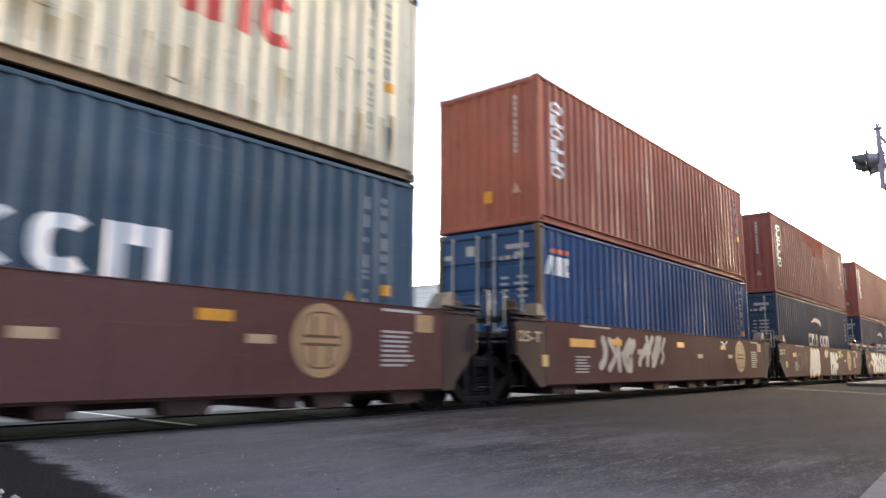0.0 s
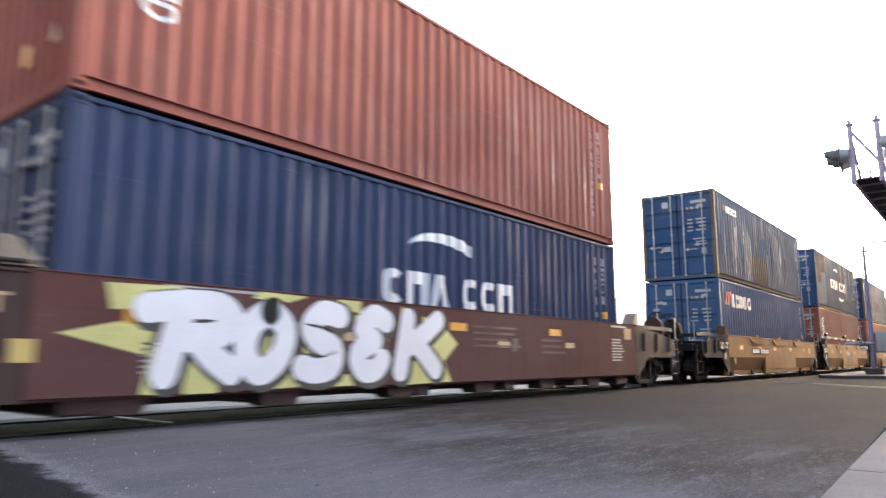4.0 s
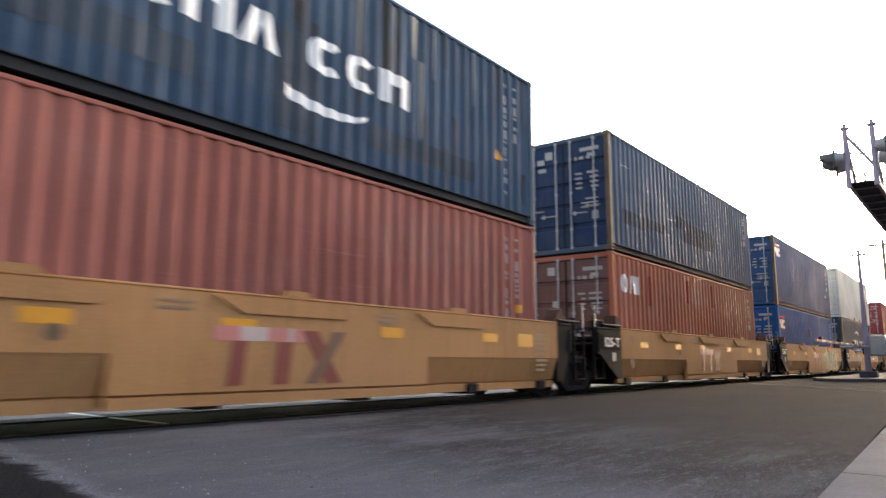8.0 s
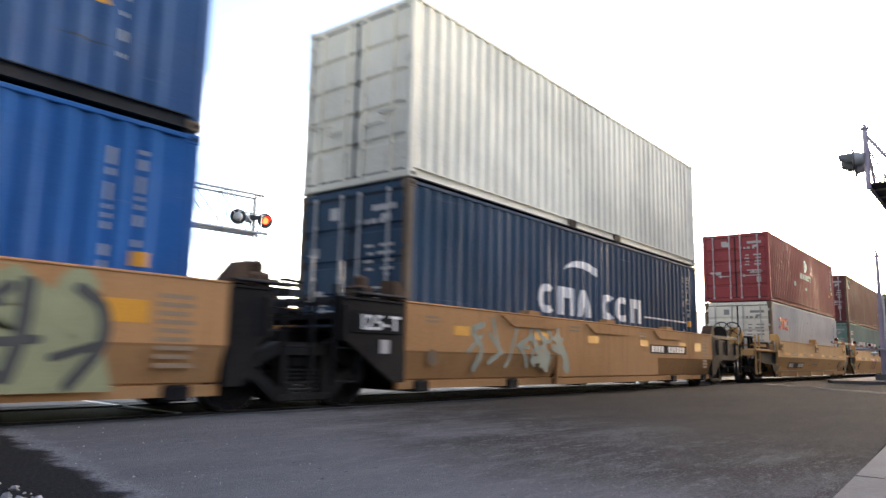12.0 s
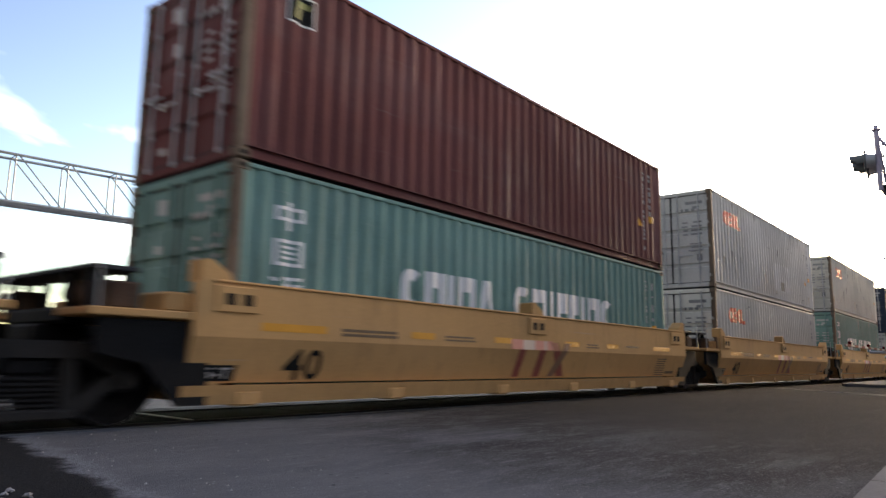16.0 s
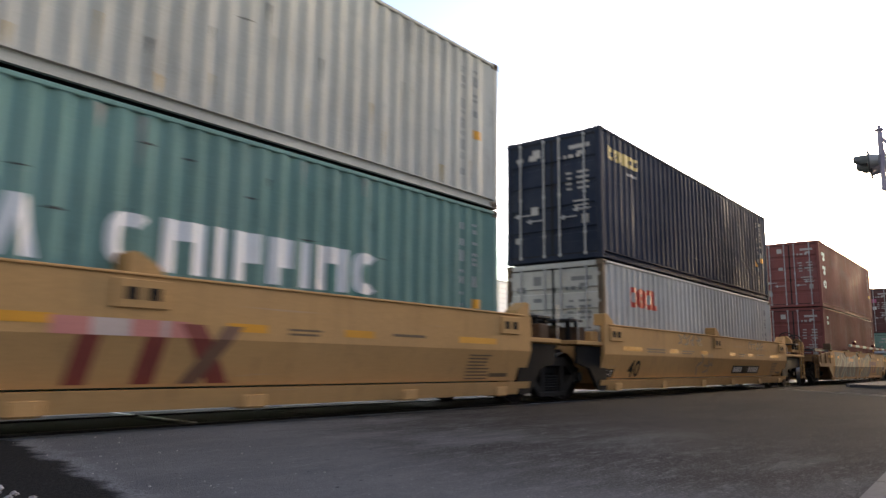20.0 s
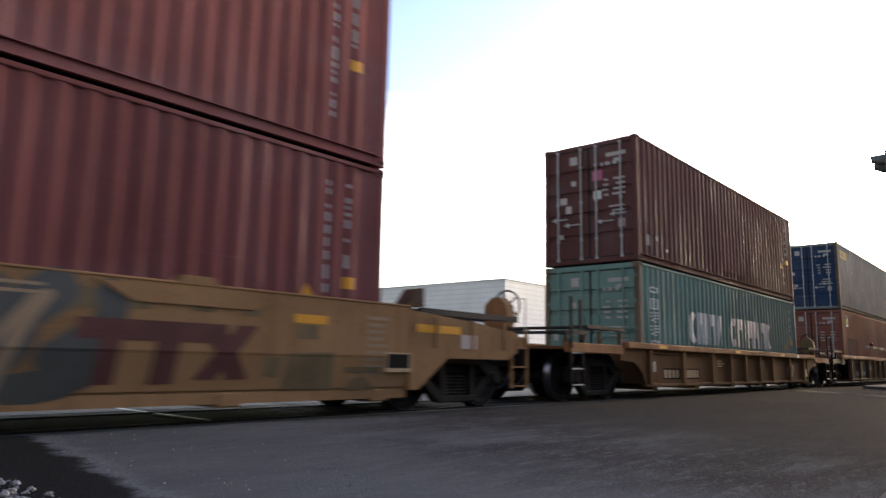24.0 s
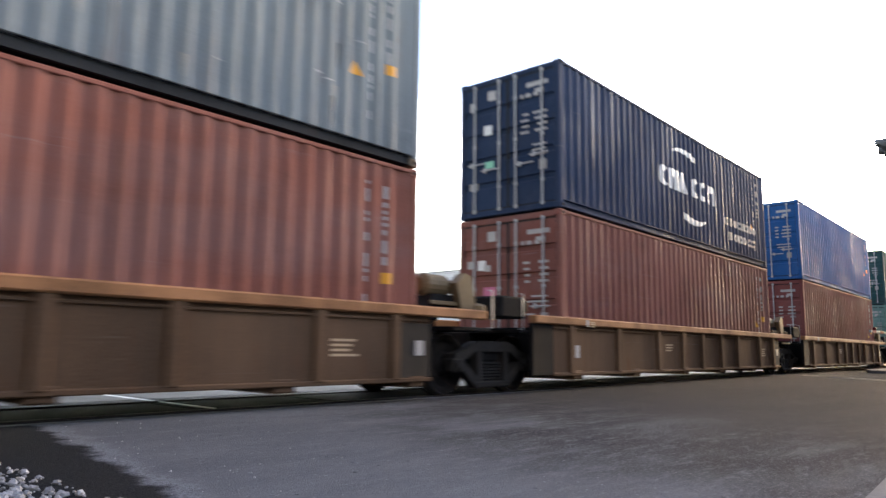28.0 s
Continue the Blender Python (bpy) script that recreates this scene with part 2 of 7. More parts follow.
    tar = blend(noise_(55.0, 5, (1, 1, 1), 0.75), 0.5, 0.7, (0.0045, 0.0047, 0.005), (0.04, 0.042, 0.045), 0.75)
    col = blend(fray.outputs[0], 0.05, -0.09, col, tar, 0.92)
    lk.new(col, b.inputs["Base Color"])
    b.inputs["Roughness"].default_value = 1.0
    b.inputs["Specular IOR Level"].default_value = 0.04
    bp = nd.new("ShaderNodeBump")
    bp.inputs["Strength"].default_value, bp.inputs["Distance"].default_value = 0.8, 0.012
    lk.new(grit, bp.inputs["Height"])
    lk.new(bp.outputs[0], b.inputs["Normal"])
    return m


WHITE = surface("white_paint", (0.72, 0.72, 0.7), 0.5, vary=0.15, streak=0.15, rust=0.12)
YELLOW = surface("yellow_reflector", (0.7, 0.3, 0.02), 0.5, vary=0.2)
RED = surface("red_paint", (0.6, 0.06, 0.04), 0.5, vary=0.2)
BLACK = surface("black_paint", (0.012, 0.012, 0.012), 0.85, vary=0.3, spec=0.08)
PINK = surface("faded_red_paint", (0.55, 0.2, 0.16), 0.6, vary=0.2)
WORNRED = surface("worn_maroon_paint", (0.12, 0.035, 0.03), 0.7, vary=0.5)
DULLRED = surface("old_red_paint", (0.24, 0.05, 0.035), 0.6, vary=0.2)
DUSKY = surface("dusky_red_paint", (0.2, 0.1, 0.06), 0.6, vary=0.2)
EMBLEM = surface("emblem_brown", (0.12, 0.065, 0.034), 0.7, vary=0.3)
GOLD = surface("gold_paint", (0.42, 0.25, 0.12), 0.6, vary=0.25)
TAN = surface("tan_paint", (0.5, 0.34, 0.2), 0.6, vary=0.25)
PALE = surface("pale_text_paint", (0.42, 0.4, 0.38), 0.6, vary=0.3)
INK = surface("dark_stencil_ink", (0.22, 0.22, 0.22), 0.7, vary=0.3)
SAND = surface("sandy_yellow_lettering", (0.6, 0.42, 0.14), 0.6, vary=0.25)
TEAL = surface("teal_spray_paint", (0.22, 0.26, 0.21), 0.6, vary=0.3)
LIME = surface("lime_spray_paint", (0.62, 0.58, 0.22), 0.6, vary=0.25)
AMBER = surface("amber_spray_paint", (0.62, 0.34, 0.06), 0.6, vary=0.25)
SAGE = surface("sage_spray_paint", (0.31, 0.31, 0.16), 0.6, vary=0.3)
FADEDWHITE = surface("faded_white_mark", (0.52, 0.4, 0.34), 0.6, vary=0.35)
CHALK = surface("chalky_white_spray", (0.75, 0.75, 0.74), 0.6, vary=0.12)
GREYSPRAY = surface("grey_spray_paint", (0.46, 0.42, 0.36), 0.6, vary=0.35)
ROSYGREY = surface("rosy_grey_spray", (0.4, 0.28, 0.23), 0.6, vary=0.3)
DEEPTEAL = surface("deep_teal_spray", (0.05, 0.1, 0.12), 0.6, vary=0.35)
MURK = surface("murky_spray", (0.07, 0.07, 0.062), 0.6, vary=0.4)
MAGENTA = surface("pink_sticker", (0.5, 0.12, 0.22), 0.5, vary=0.1)
MINT = surface("mint_sticker", (0.2, 0.55, 0.4), 0.5, vary=0.1)
STICKERBLUE = surface("blue_sticker", (0.03, 0.07, 0.3), 0.5, vary=0.1)
STEEL = surface("dull_galvanised_steel", (0.42, 0.43, 0.43), 0.45, 0.6, vary=0.25, streak=0.2, rust=0.15)
DARKSTEEL = surface("grimy_cast_steel", (0.011, 0.01, 0.0095), 0.75, 0.0, vary=0.4, grain=60, bump=0.25, rust=0.06, spec=0.12)
CASTFRAME = surface("dusty_cast_frame", (0.03, 0.026, 0.022), 0.75, 0.0, vary=0.4, grain=60, bump=0.25, rust=0.1, spec=0.15)
RODSTEEL = surface("dull_zinc_rod", (0.42, 0.42, 0.42), 0.6, 0.2, vary=0.3, rust=0.25, spec=0.3)
WHEELSTEEL = surface("worn_wheel_steel", (0.018, 0.015, 0.014), 0.65, 0.2, vary=0.4, rust=0.15, spec=0.15)
TREAD = surface("bright_wheel_tread", (0.4, 0.4, 0.4), 0.3, 0.9, vary=0.2)
SPRING = surface("spring_steel", (0.025, 0.022, 0.02), 0.65, 0.1, vary=0.3, spec=0.2)
RUBBER = surface("black_rubber", (0.02, 0.02, 0.02), 0.7, spec=0.2)
GRATE = surface("dark_walkway_grating", (0.04, 0.04, 0.042), 0.7, 0.2, vary=0.3, spec=0.2)
ASPHALT = asphalt()
CONCRETE = surface("old_concrete", (0.12, 0.123, 0.13), 0.85, vary=0.25, scale=2, grain=40, bump=0.3, spec=0.05)
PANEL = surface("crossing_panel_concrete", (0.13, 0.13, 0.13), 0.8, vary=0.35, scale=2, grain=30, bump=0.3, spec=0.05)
# dark panel with the train's shadow worked into its near-black colour
SHADEPANEL = surface("shaded_crossing_panel", (0.013, 0.013, 0.0135), 0.95, vary=0.35, scale=2, grain=50, bump=0.4, spec=0.03)
BALLAST = surface("track_ballast", (0.16, 0.15, 0.145), 0.95, vary=0.5, scale=3, grain=18, bump=1.0, second=(0.06, 0.057, 0.055), spec=0.05)
DIRT = surface("gravelly_ground", (0.12, 0.115, 0.11), 0.95, vary=0.5, scale=2, grain=25, bump=0.9, spec=0.05)
STONE = surface("crushed_stone", (0.34, 0.335, 0.33), 0.9, vary=0.6, scale=30, grain=60, bump=0.4, second=(0.1, 0.1, 0.1), spec=0.05)
RAILSTEEL = surface("worn_rail", (0.06, 0.052, 0.047), 0.6, 0.3, vary=0.3, spec=0.15)
WOODTIE = surface("creosoted_tie", (0.06, 0.045, 0.035), 0.85, vary=0.4)
LINEPAINT = surface("worn_road_line", (0.2, 0.2, 0.195), 0.75, vary=0.5, scale=6, second=(0.16, 0.16, 0.16))
BLOCKWALL = surface("painted_block_wall", (0.84, 0.83, 0.82), 0.8, vary=0.15, scale=0.6, streak=0.1)
JOINT = surface("block_joint", (0.6, 0.59, 0.6), 0.9, vary=0.15)
# for the added unseen light blockers; dark so that they bounce little light
BLOCKER = surface("unseen_dark_blocker", (0.06, 0.052, 0.047), 0.85, vary=0.2, scale=0.5)
LEAF = surface("far_foliage", (0.05, 0.075, 0.03), 0.8, vary=0.5)
BARK = surface("bark", (0.1, 0.075, 0.055), 0.9, vary=0.4)
POLEWOOD = surface("weathered_pole", (0.2, 0.17, 0.15), 0.85, vary=0.3)
PURPLEGREY = surface("weathered_signal_paint", (0.42, 0.37, 0.47), 0.6, 0.0, vary=0.25)
LAMPBLACK = surface("signal_black", (0.02, 0.022, 0.024), 0.5, vary=0.2)
LAMPGREY = surface("weathered_lamp_grey", (0.12, 0.13, 0.13), 0.6, vary=0.3)
LENSDARK = surface("unlit_red_lens", (0.1, 0.012, 0.01), 0.15, vary=0.1)
LENSLIT = glowing("lit_red_lens", (1.0, 0.03, 0.012), 4.0)
BACKPLATE = surface("lamp_back_aluminium", (0.4, 0.41, 0.42), 0.5, 0.3, vary=0.3)


# ---- mesh tools ----
class Geo:
    """Plain lists of corners and faces, made into one mesh."""

    def __init__(self):
        self.v, self.f, self.smooth = [], [], False

    def add(self, vs, fs):
        k = len(self.v)
        self.v += vs
        self.f += [tuple(i + k for i in f) for f in fs]
        return self

    def box(self, x0, x1, y0, y1, z0, z1, c=0.0):
        """A block, its edges chamfered by c."""
        if c <= 0:
            vs = [(x, y, z) for x in (x0, x1) for y in (y0, y1) for z in (z0, z1)]
            return self.add(vs, [(0, 1, 3, 2), (4, 6, 7, 5), (0, 4, 5, 1), (2, 3, 7, 6), (0, 2, 6, 4), (1, 5, 7, 3)])
        c = min(c, 0.45 * (x1 - x0), 0.45 * (y1 - y0), 0.45 * (z1 - z0))
        lo, hi = (x0, y0, z0), (x1, y1, z1)
        vs, idx = [], {}
        for sx in (0, 1):
            for sy in (0, 1):
                for sz in (0, 1):
                    s = (sx, sy, sz)
                    for a in range(3):
                        p = [(hi[k] if s[k] else lo[k]) if k == a else (hi[k] - c if s[k] else lo[k] + c) for k in range(3)]
                        idx[s, a] = len(vs)
                        vs.append(tuple(p))
        fs = []
        for a in range(3):
            b, d = (a + 1) % 3, (a + 2) % 3
            for sa in (0, 1):
                ring = []
                for sb, sd in ((0, 0), (1, 0), (1, 1), (0, 1)):
                    s = [0, 0, 0]
                    s[a], s[b], s[d] = sa, sb, sd
                    ring.append(idx[tuple(s), a])
                fs.append(tuple(ring if sa else ring[::-1]))
            for sb in (0, 1):
                for sd in (0, 1):
                    s0, s1 = [0, 0, 0], [0, 0, 0]
                    s0[b] = s1[b] = sb
                    s0[d] = s1[d] = sd
                    s1[a] = 1
                    q = (idx[tuple(s0), b], idx[tuple(s1), b], idx[tuple(s1), d], idx[tuple(s0), d])
                    fs.append(q if (sb == sd) else q[::-1])
        for sx in (0, 1):
            for sy in (0, 1):
                for sz in (0, 1):
                    s = (sx, sy, sz)
                    t = (idx[s, 0], idx[s, 1], idx[s, 2])
                    fs.append(t if (sx + sy + sz) % 2 else t[::-1])
        return self.add(vs, fs)

    def prism(self, pts, lo, hi, axis="x"):
        """A flat outline drawn along an axis: pts are (y, z) for x, (x, z) for y, (x, y) for z."""
        n = len(pts)
        put = {"x": lambda p, s: (s, p[0], p[1]), "y": lambda p, s: (p[0], s, p[1]), "z": lambda p, s: (p[0], p[1], s)}[axis]
        vs = [put(p, lo) for p in pts] + [put(p, hi) for p in pts]
        fs = [tuple(range(n - 1, -1, -1)), tuple(range(n, 2 * n))]
        fs += [(i, (i + 1) % n, n + (i + 1) % n, n + i) for i in range(n)]
        return self.add(vs, fs)

    def tube(self, a, b, r, n=8, r2=None):
        """A round bar from a to b."""
        a, b = Vector(a), Vector(b)
        d = (b - a).normalized()
        u = d.orthogonal().normalized()
        w = d.cross(u)
        r2 = r if r2 is None else r2
        vs = []
        for p, q in ((a, r), (b, r2)):
            for i in range(n):
                t = 2 * math.pi * i / n
                vs.append(tuple(p + u * (q * math.cos(t)) + w * (q * math.sin(t))))
        fs = [(i, (i + 1) % n, n + (i + 1) % n, n + i) for i in range(n)]
        fs += [tuple(range(n - 1, -1, -1)), tuple(range(n, 2 * n))]
        return self.add(vs, fs)

    def bent(self, pts, r, n=6):
        """One continuous round bar through the points."""
        pts = [Vector(p) for p in pts]
        up, vs, fs = None, [], []
        for i, p in enumerate(pts):
            d = (pts[min(i + 1, len(pts) - 1)] - pts[max(i - 1, 0)]).normalized()
            up = d.orthogonal().normalized() if up is None else (up - d * up.dot(d)).normalized()
            w = d.cross(up)
            vs += [tuple(p + up * (r * math.cos(2 * math.pi * k / n)) + w * (r * math.sin(2 * math.pi * k / n))) for k in range(n)]
        for i in range(len(pts) - 1):
            fs += [(i * n + k, i * n + (k + 1) % n, (i + 1) * n + (k + 1) % n, (i + 1) * n + k) for k in range(n)]
        fs += [tuple(range(n - 1, -1, -1)), tuple(range((len(pts) - 1) * n, len(pts) * n))]
        return self.add(vs, fs)

    def lathe(self, profile, centre, axis="y", n=28, caps=True):
        """(offset along axis, radius) rings."""
        cx, cy, cz = centre
        vs, fs = [], []
        for o, r in profile:
            for i in range(n):
                t = 2 * math.pi * i / n
                c, s = r * math.cos(t), r * math.sin(t)
                vs.append({"y": (cx + c, cy + o, cz + s), "z": (cx + c, cy + s, cz + o), "x": (cx + o, cy + c, cz + s)}[axis])
        for k in range(len(profile) - 1):
            for i in range(n):
                j = (i + 1) % n
                fs.append((k * n + i, k * n + j, (k + 1) * n + j, (k + 1) * n + i))
        if caps:
            fs.append(tuple(range(n - 1, -1, -1)))
            k = (len(profile) - 1) * n
            fs.append(tuple(range(k, k + n)))
        return self.add(vs, fs)

    def mesh(self, name):
        me = bpy.data.meshes.new(name)
        me.from_pydata(self.v, [], self.f)
        bm = bmesh.new()
        bm.from_mesh(me)
        bmesh.ops.recalc_face_normals(bm, faces=bm.faces)
        bm.to_mesh(me)
        bm.free()
        if self.smooth:
            me.polygons.foreach_set("use_smooth", [True] * len(me.polygons))
            me.set_sharp_from_angle(angle=radians(35))
        return me


def link(name, me, mat, parent=None, label="", m=None):
    """One mesh object under a thing or part; its material sits on the object, so that meshes can be shared."""
    ob = new(name, me)
    if not me.materials:
        me.materials.append(None)
    ob.material_slots[0].link = "OBJECT"
    ob.material_slots[0].material = mat
    if parent is not None:
        ob.parent = parent
    if m is not None:
        ob.matrix_basis = m
    if label:
        ob["label"] = label
    return ob


def part(name, geo, mat, parent=None, label="", m=None):
    return link(name, geo.mesh(name), mat, parent, label, m)


def thing(name, label, category, group="", m=None, kind=""):
    ob = new(name)
    ob.empty_display_size = 0.3
    if m is not None:
        ob.matrix_basis = m
    return tagged(ob, label, category, group, kind)


# ---- painted shapes, laid on a pressed or folded wall ----
def quad(x, z, w, h, lean=0.0):
    return [[(x, z), (x + w, z), (x + w + lean, z + h), (x + lean, z + h)]]


def ring(x, z, w, h, t, n=14):
    """An oval band."""
    out = []
    cx, cz = x + w / 2, z + h / 2
    p = lambda a, q: (cx + math.copysign(abs(math.cos(a)) ** 0.7, math.cos(a)) * (w / 2 - q),
                      cz + math.copysign(abs(math.sin(a)) ** 0.7, math.sin(a)) * (h / 2 - q))
    for i in range(n):
        a, b = 2 * math.pi * i / n, 2 * math.pi * (i + 1) / n
        out.append([p(a, 0), p(b, 0), p(b, t), p(a, t)])
    return out


def disc(x, z, r, n=18):
    return [[(x + r * math.cos(2 * math.pi * i / n), z + r * math.sin(2 * math.pi * i / n)) for i in range(n)]]


def swoosh(x, z, w, h, flip=False, n=12):
    """A tapering arc."""
    out = []
    for i in range(n):
        row = []
        for k in (i, i + 1):
            s = k / n
            a = math.pi * (1.0 - 0.8 * s)
            t = 0.06 + 0.62 * math.sin(min(1.0, s * 1.15) * 1.45)
            px, pz = 0.5 + 0.5 * math.cos(a), math.sin(a)
            row.append(((px, pz), (px, pz - t)))
        (a0, b0), (a1, b1) = row
        q = [b0, b1, a1, a0]
        if flip:
            q = [(1 - px, -pz) for px, pz in q]
        out.append([(x + px * w, z + pz * h) for px, pz in q])
    return out


def blocks(x, z, h, pattern, gap=0.12, lean=0.0):
    """A row of plain shapes of a lettering's size, one group each: o band, c open band, f flag on a post, b block, p two posts under a bar, i post, a wedge, d low block, _ space."""
    out = []
    for ch in pattern:
        w = {"o": 0.78, "b": 0.6, "p": 0.85, "i": 0.24, "a": 0.8, "d": 0.55, "c": 0.78, "f": 0.62, "_": 0.4}[ch] * h
        if ch == "o":
            out.append(ring(x, z, w, h, 0.25 * h))
        elif ch == "c":
            out.append(ring(x, z, w, h, 0.25 * h, 16)[2:-2])
        elif ch == "f":
            out.append(quad(x, z, 0.26 * h, h, lean) + quad(x + 0.26 * h, z + 0.38 * h, w - 0.3 * h, 0.62 * h, lean))
        elif ch == "b" or ch == "i":
            out.append(quad(x, z, w, h, lean))
        elif ch == "p":
            out.append(quad(x, z, 0.27 * h, h, lean) + quad(x + w - 0.27 * h, z, 0.27 * h, h, lean) + quad(x + 0.27 * h, z + 0.62 * h, w - 0.54 * h, 0.38 * h, 0))
        elif ch == "a":
            out.append([[(x, z), (x + 0.27 * h, z), (x + 0.55 * h, z + h), (x + 0.25 * h, z + h)],
                        [(x + w - 0.27 * h, z), (x + w, z), (x + w - 0.25 * h, z + h), (x + 0.4 * h, z + h)]])
        elif ch == "d":
            out.append(quad(x, z, 0.26 * h, h) + quad(x + 0.26 * h, z, w - 0.26 * h, 0.3 * h) + quad(x + 0.26 * h, z + 0.66 * h, (w - 0.26 * h) * 0.9, 0.34 * h))
        x += w + gap * h
    return out


def grouped(shapes):
    """Every shape list as groups of outlines, one group a part."""
    return shapes if isinstance(shapes[0][0], list) else [shapes]


def fit(shapes, x0, x1, z0, z1):
    """Shapes stretched into a box."""
    pts = [p for g in grouped(shapes) for q in g for p in q]
    ax, bx = min(p[0] for p in pts), max(p[0] for p in pts)
    az, bz = min(p[1] for p in pts), max(p[1] for p in pts)
    return [[[(x0 + (x - ax) * (x1 - x0) / (bx - ax), z0 + (z - az) * (z1 - z0) / (bz - az)) for x, z in q] for q in g] for g in grouped(shapes)]


def ribbon(pts, r, steps=4):
    """A fat sprayed stroke with round ends along a smooth line: its strips and caps."""
    line = []
    n = len(pts)
    for i in range(n - 1):
        p0, p1, p2, p3 = pts[max(i - 1, 0)], pts[i], pts[i + 1], pts[min(i + 2, n - 1)]
        for k in range(steps):
            t = k / steps
            line.append(tuple(0.5 * (2 * b + (c - a) * t + (2 * a - 5 * b + 4 * c - d) * t * t + (3 * b - a - 3 * c + d) * t ** 3) for a, b, c, d in zip(p0, p1, p2, p3)))
    line.append(tuple(pts[-1]))
    sides = []
    for i, (x, z) in enumerate(line):
        (ax, az), (bx, bz) = line[max(i - 1, 0)], line[min(i + 1, len(line) - 1)]
        d = math.hypot(bx - ax, bz - az) or 1.0
        nx, nz = -(bz - az) / d, (bx - ax) / d
        sides.append(((x + nx * r, z + nz * r), (x - nx * r, z - nz * r), math.atan2(nz, nx)))
    out = [[a[0], b[0], b[1], a[1]] for a, b in zip(sides, sides[1:])]
    for (x, z), (_, _, ang), turn in ((line[0], sides[0], 1), (line[-1], sides[-1], -1)):
        out.append([(x + r * math.cos(ang + turn * math.pi * k / 6), z + r * math.sin(ang + turn * math.pi * k / 6)) for k in range(7)])
    return out


# strokes of the readable sprayed words, in a unit box
STROKES = {
    "R": (((0.22, 0.02), (0.3, 0.95)), ((-0.08, 0.86), (0.3, 0.93), (0.72, 0.93), (0.9, 0.72), (0.7, 0.52), (0.35, 0.5)), ((0.5, 0.5), (0.72, 0.25), (0.98, 0.04))),
    "O": (((0.5, 0.95), (0.16, 0.75), (0.12, 0.35), (0.45, 0.05), (0.84, 0.28), (0.88, 0.7), (0.5, 0.95)),),
    "S": (((0.88, 0.92), (0.4, 0.96), (0.14, 0.74), (0.4, 0.52), (0.82, 0.4), (0.84, 0.12), (0.45, 0.04), (0.08, 0.1)),),
    "E": (((0.88, 0.88), (0.48, 0.97), (0.2, 0.74), (0.6, 0.54)), ((0.6, 0.54), (0.16, 0.34), (0.35, 0.06), (0.72, 0.06), (0.9, 0.22))),
    "K": (((0.16, 0.02), (0.2, 0.96)), ((0.25, 0.45), (0.55, 0.66), (0.86, 0.96)), ((0.4, 0.55), (0.66, 0.3), (0.92, 0.04))),
    "A": (((0.06, 0.02), (0.3, 0.55), (0.52, 0.96)), ((0.52, 0.96), (0.72, 0.5), (0.92, 0.02)), ((0.28, 0.36), (0.74, 0.36))),
    "B": (((0.2, 0.04), (0.2, 0.95)), ((0.2, 0.93), (0.7, 0.9), (0.78, 0.68), (0.3, 0.53)), ((0.3, 0.53), (0.82, 0.44), (0.86, 0.12), (0.2, 0.05))),
    "P": (((0.2, 0.02), (0.2, 0.95)), ((0.2, 0.92), (0.75, 0.92), (0.82, 0.62), (0.25, 0.5))),
    "C": (((0.9, 0.8), (0.55, 0.96), (0.18, 0.72), (0.16, 0.3), (0.5, 0.05), (0.92, 0.24)),),
}


def sprayed(text, spots, r, lean=0.0, grow=0.0, shift=(0.0, 0.0)):
    """A sprayed word, one group a stroke; spots are (x0, x1, z0, z1) of each character."""
    out = []
    for ch, (x0, x1, z0, z1) in zip(text, spots):
        for stroke in STROKES[ch]:
            pts = [(x0 + r + px * (x1 - x0 - 2 * r) + lean * (pz - 0.5) + shift[0], z0 + r + pz * (z1 - z0 - 2 * r) + shift[1]) for px, pz in stroke]
            out.append(ribbon(pts, r + grow))
    return out


def scrawl(x, z, w, h, n, r, seed, lean=0.3):
    """Tangled sprayed strokes that spell nothing, one group each."""
    q = random.Random(seed)
    out = []
    for k in range(n):
        a = x + w * (k + q.uniform(-0.2, 0.3)) / n
        b = w / n
        m = q.randint(3, 5)
        pts = [(a + b * q.uniform(0.0, 1.1) + lean * h * (i / (m - 1) - 0.5), z + h * min(1.0, max(0.0, i / (m - 1) + q.uniform(-0.12, 0.12)))) for i in range(m)]
        out.append(ribbon(pts, r * q.uniform(0.75, 1.3), 3))
        if q.random() < 0.5:
            out.append(ribbon([(a, z + h * q.uniform(0.25, 0.8)), (a + b * 0.9, z + h * q.uniform(0.25, 0.8))], r * 0.8, 2))
    return out


def stacked(x, z, h, n, w, gap=0.15, seed=1):
    """A column of plain shapes, from the top down."""
    r = random.Random(seed)
    out = []
    for i in range(n):
        y = z - (i + 1) * h - i * gap * h
        k = r.random()
        if k < 0.4:
            out.append(ring(x, y, w, h, 0.25 * min(w, h), 10))
        elif k < 0.7:
            out.append(quad(x, y, w, 0.34 * h) + quad(x, y + 0.34 * h, 0.34 * w, 0.66 * h))
        else:
            out.append(quad(x, y + 0.62 * h, w, 0.38 * h) + quad(x + 0.1 * w, y, 0.8 * w, 0.34 * h) + quad(x + 0.55 * w, y + 0.34 * h, 0.3 * w, 0.28 * h))
    return out


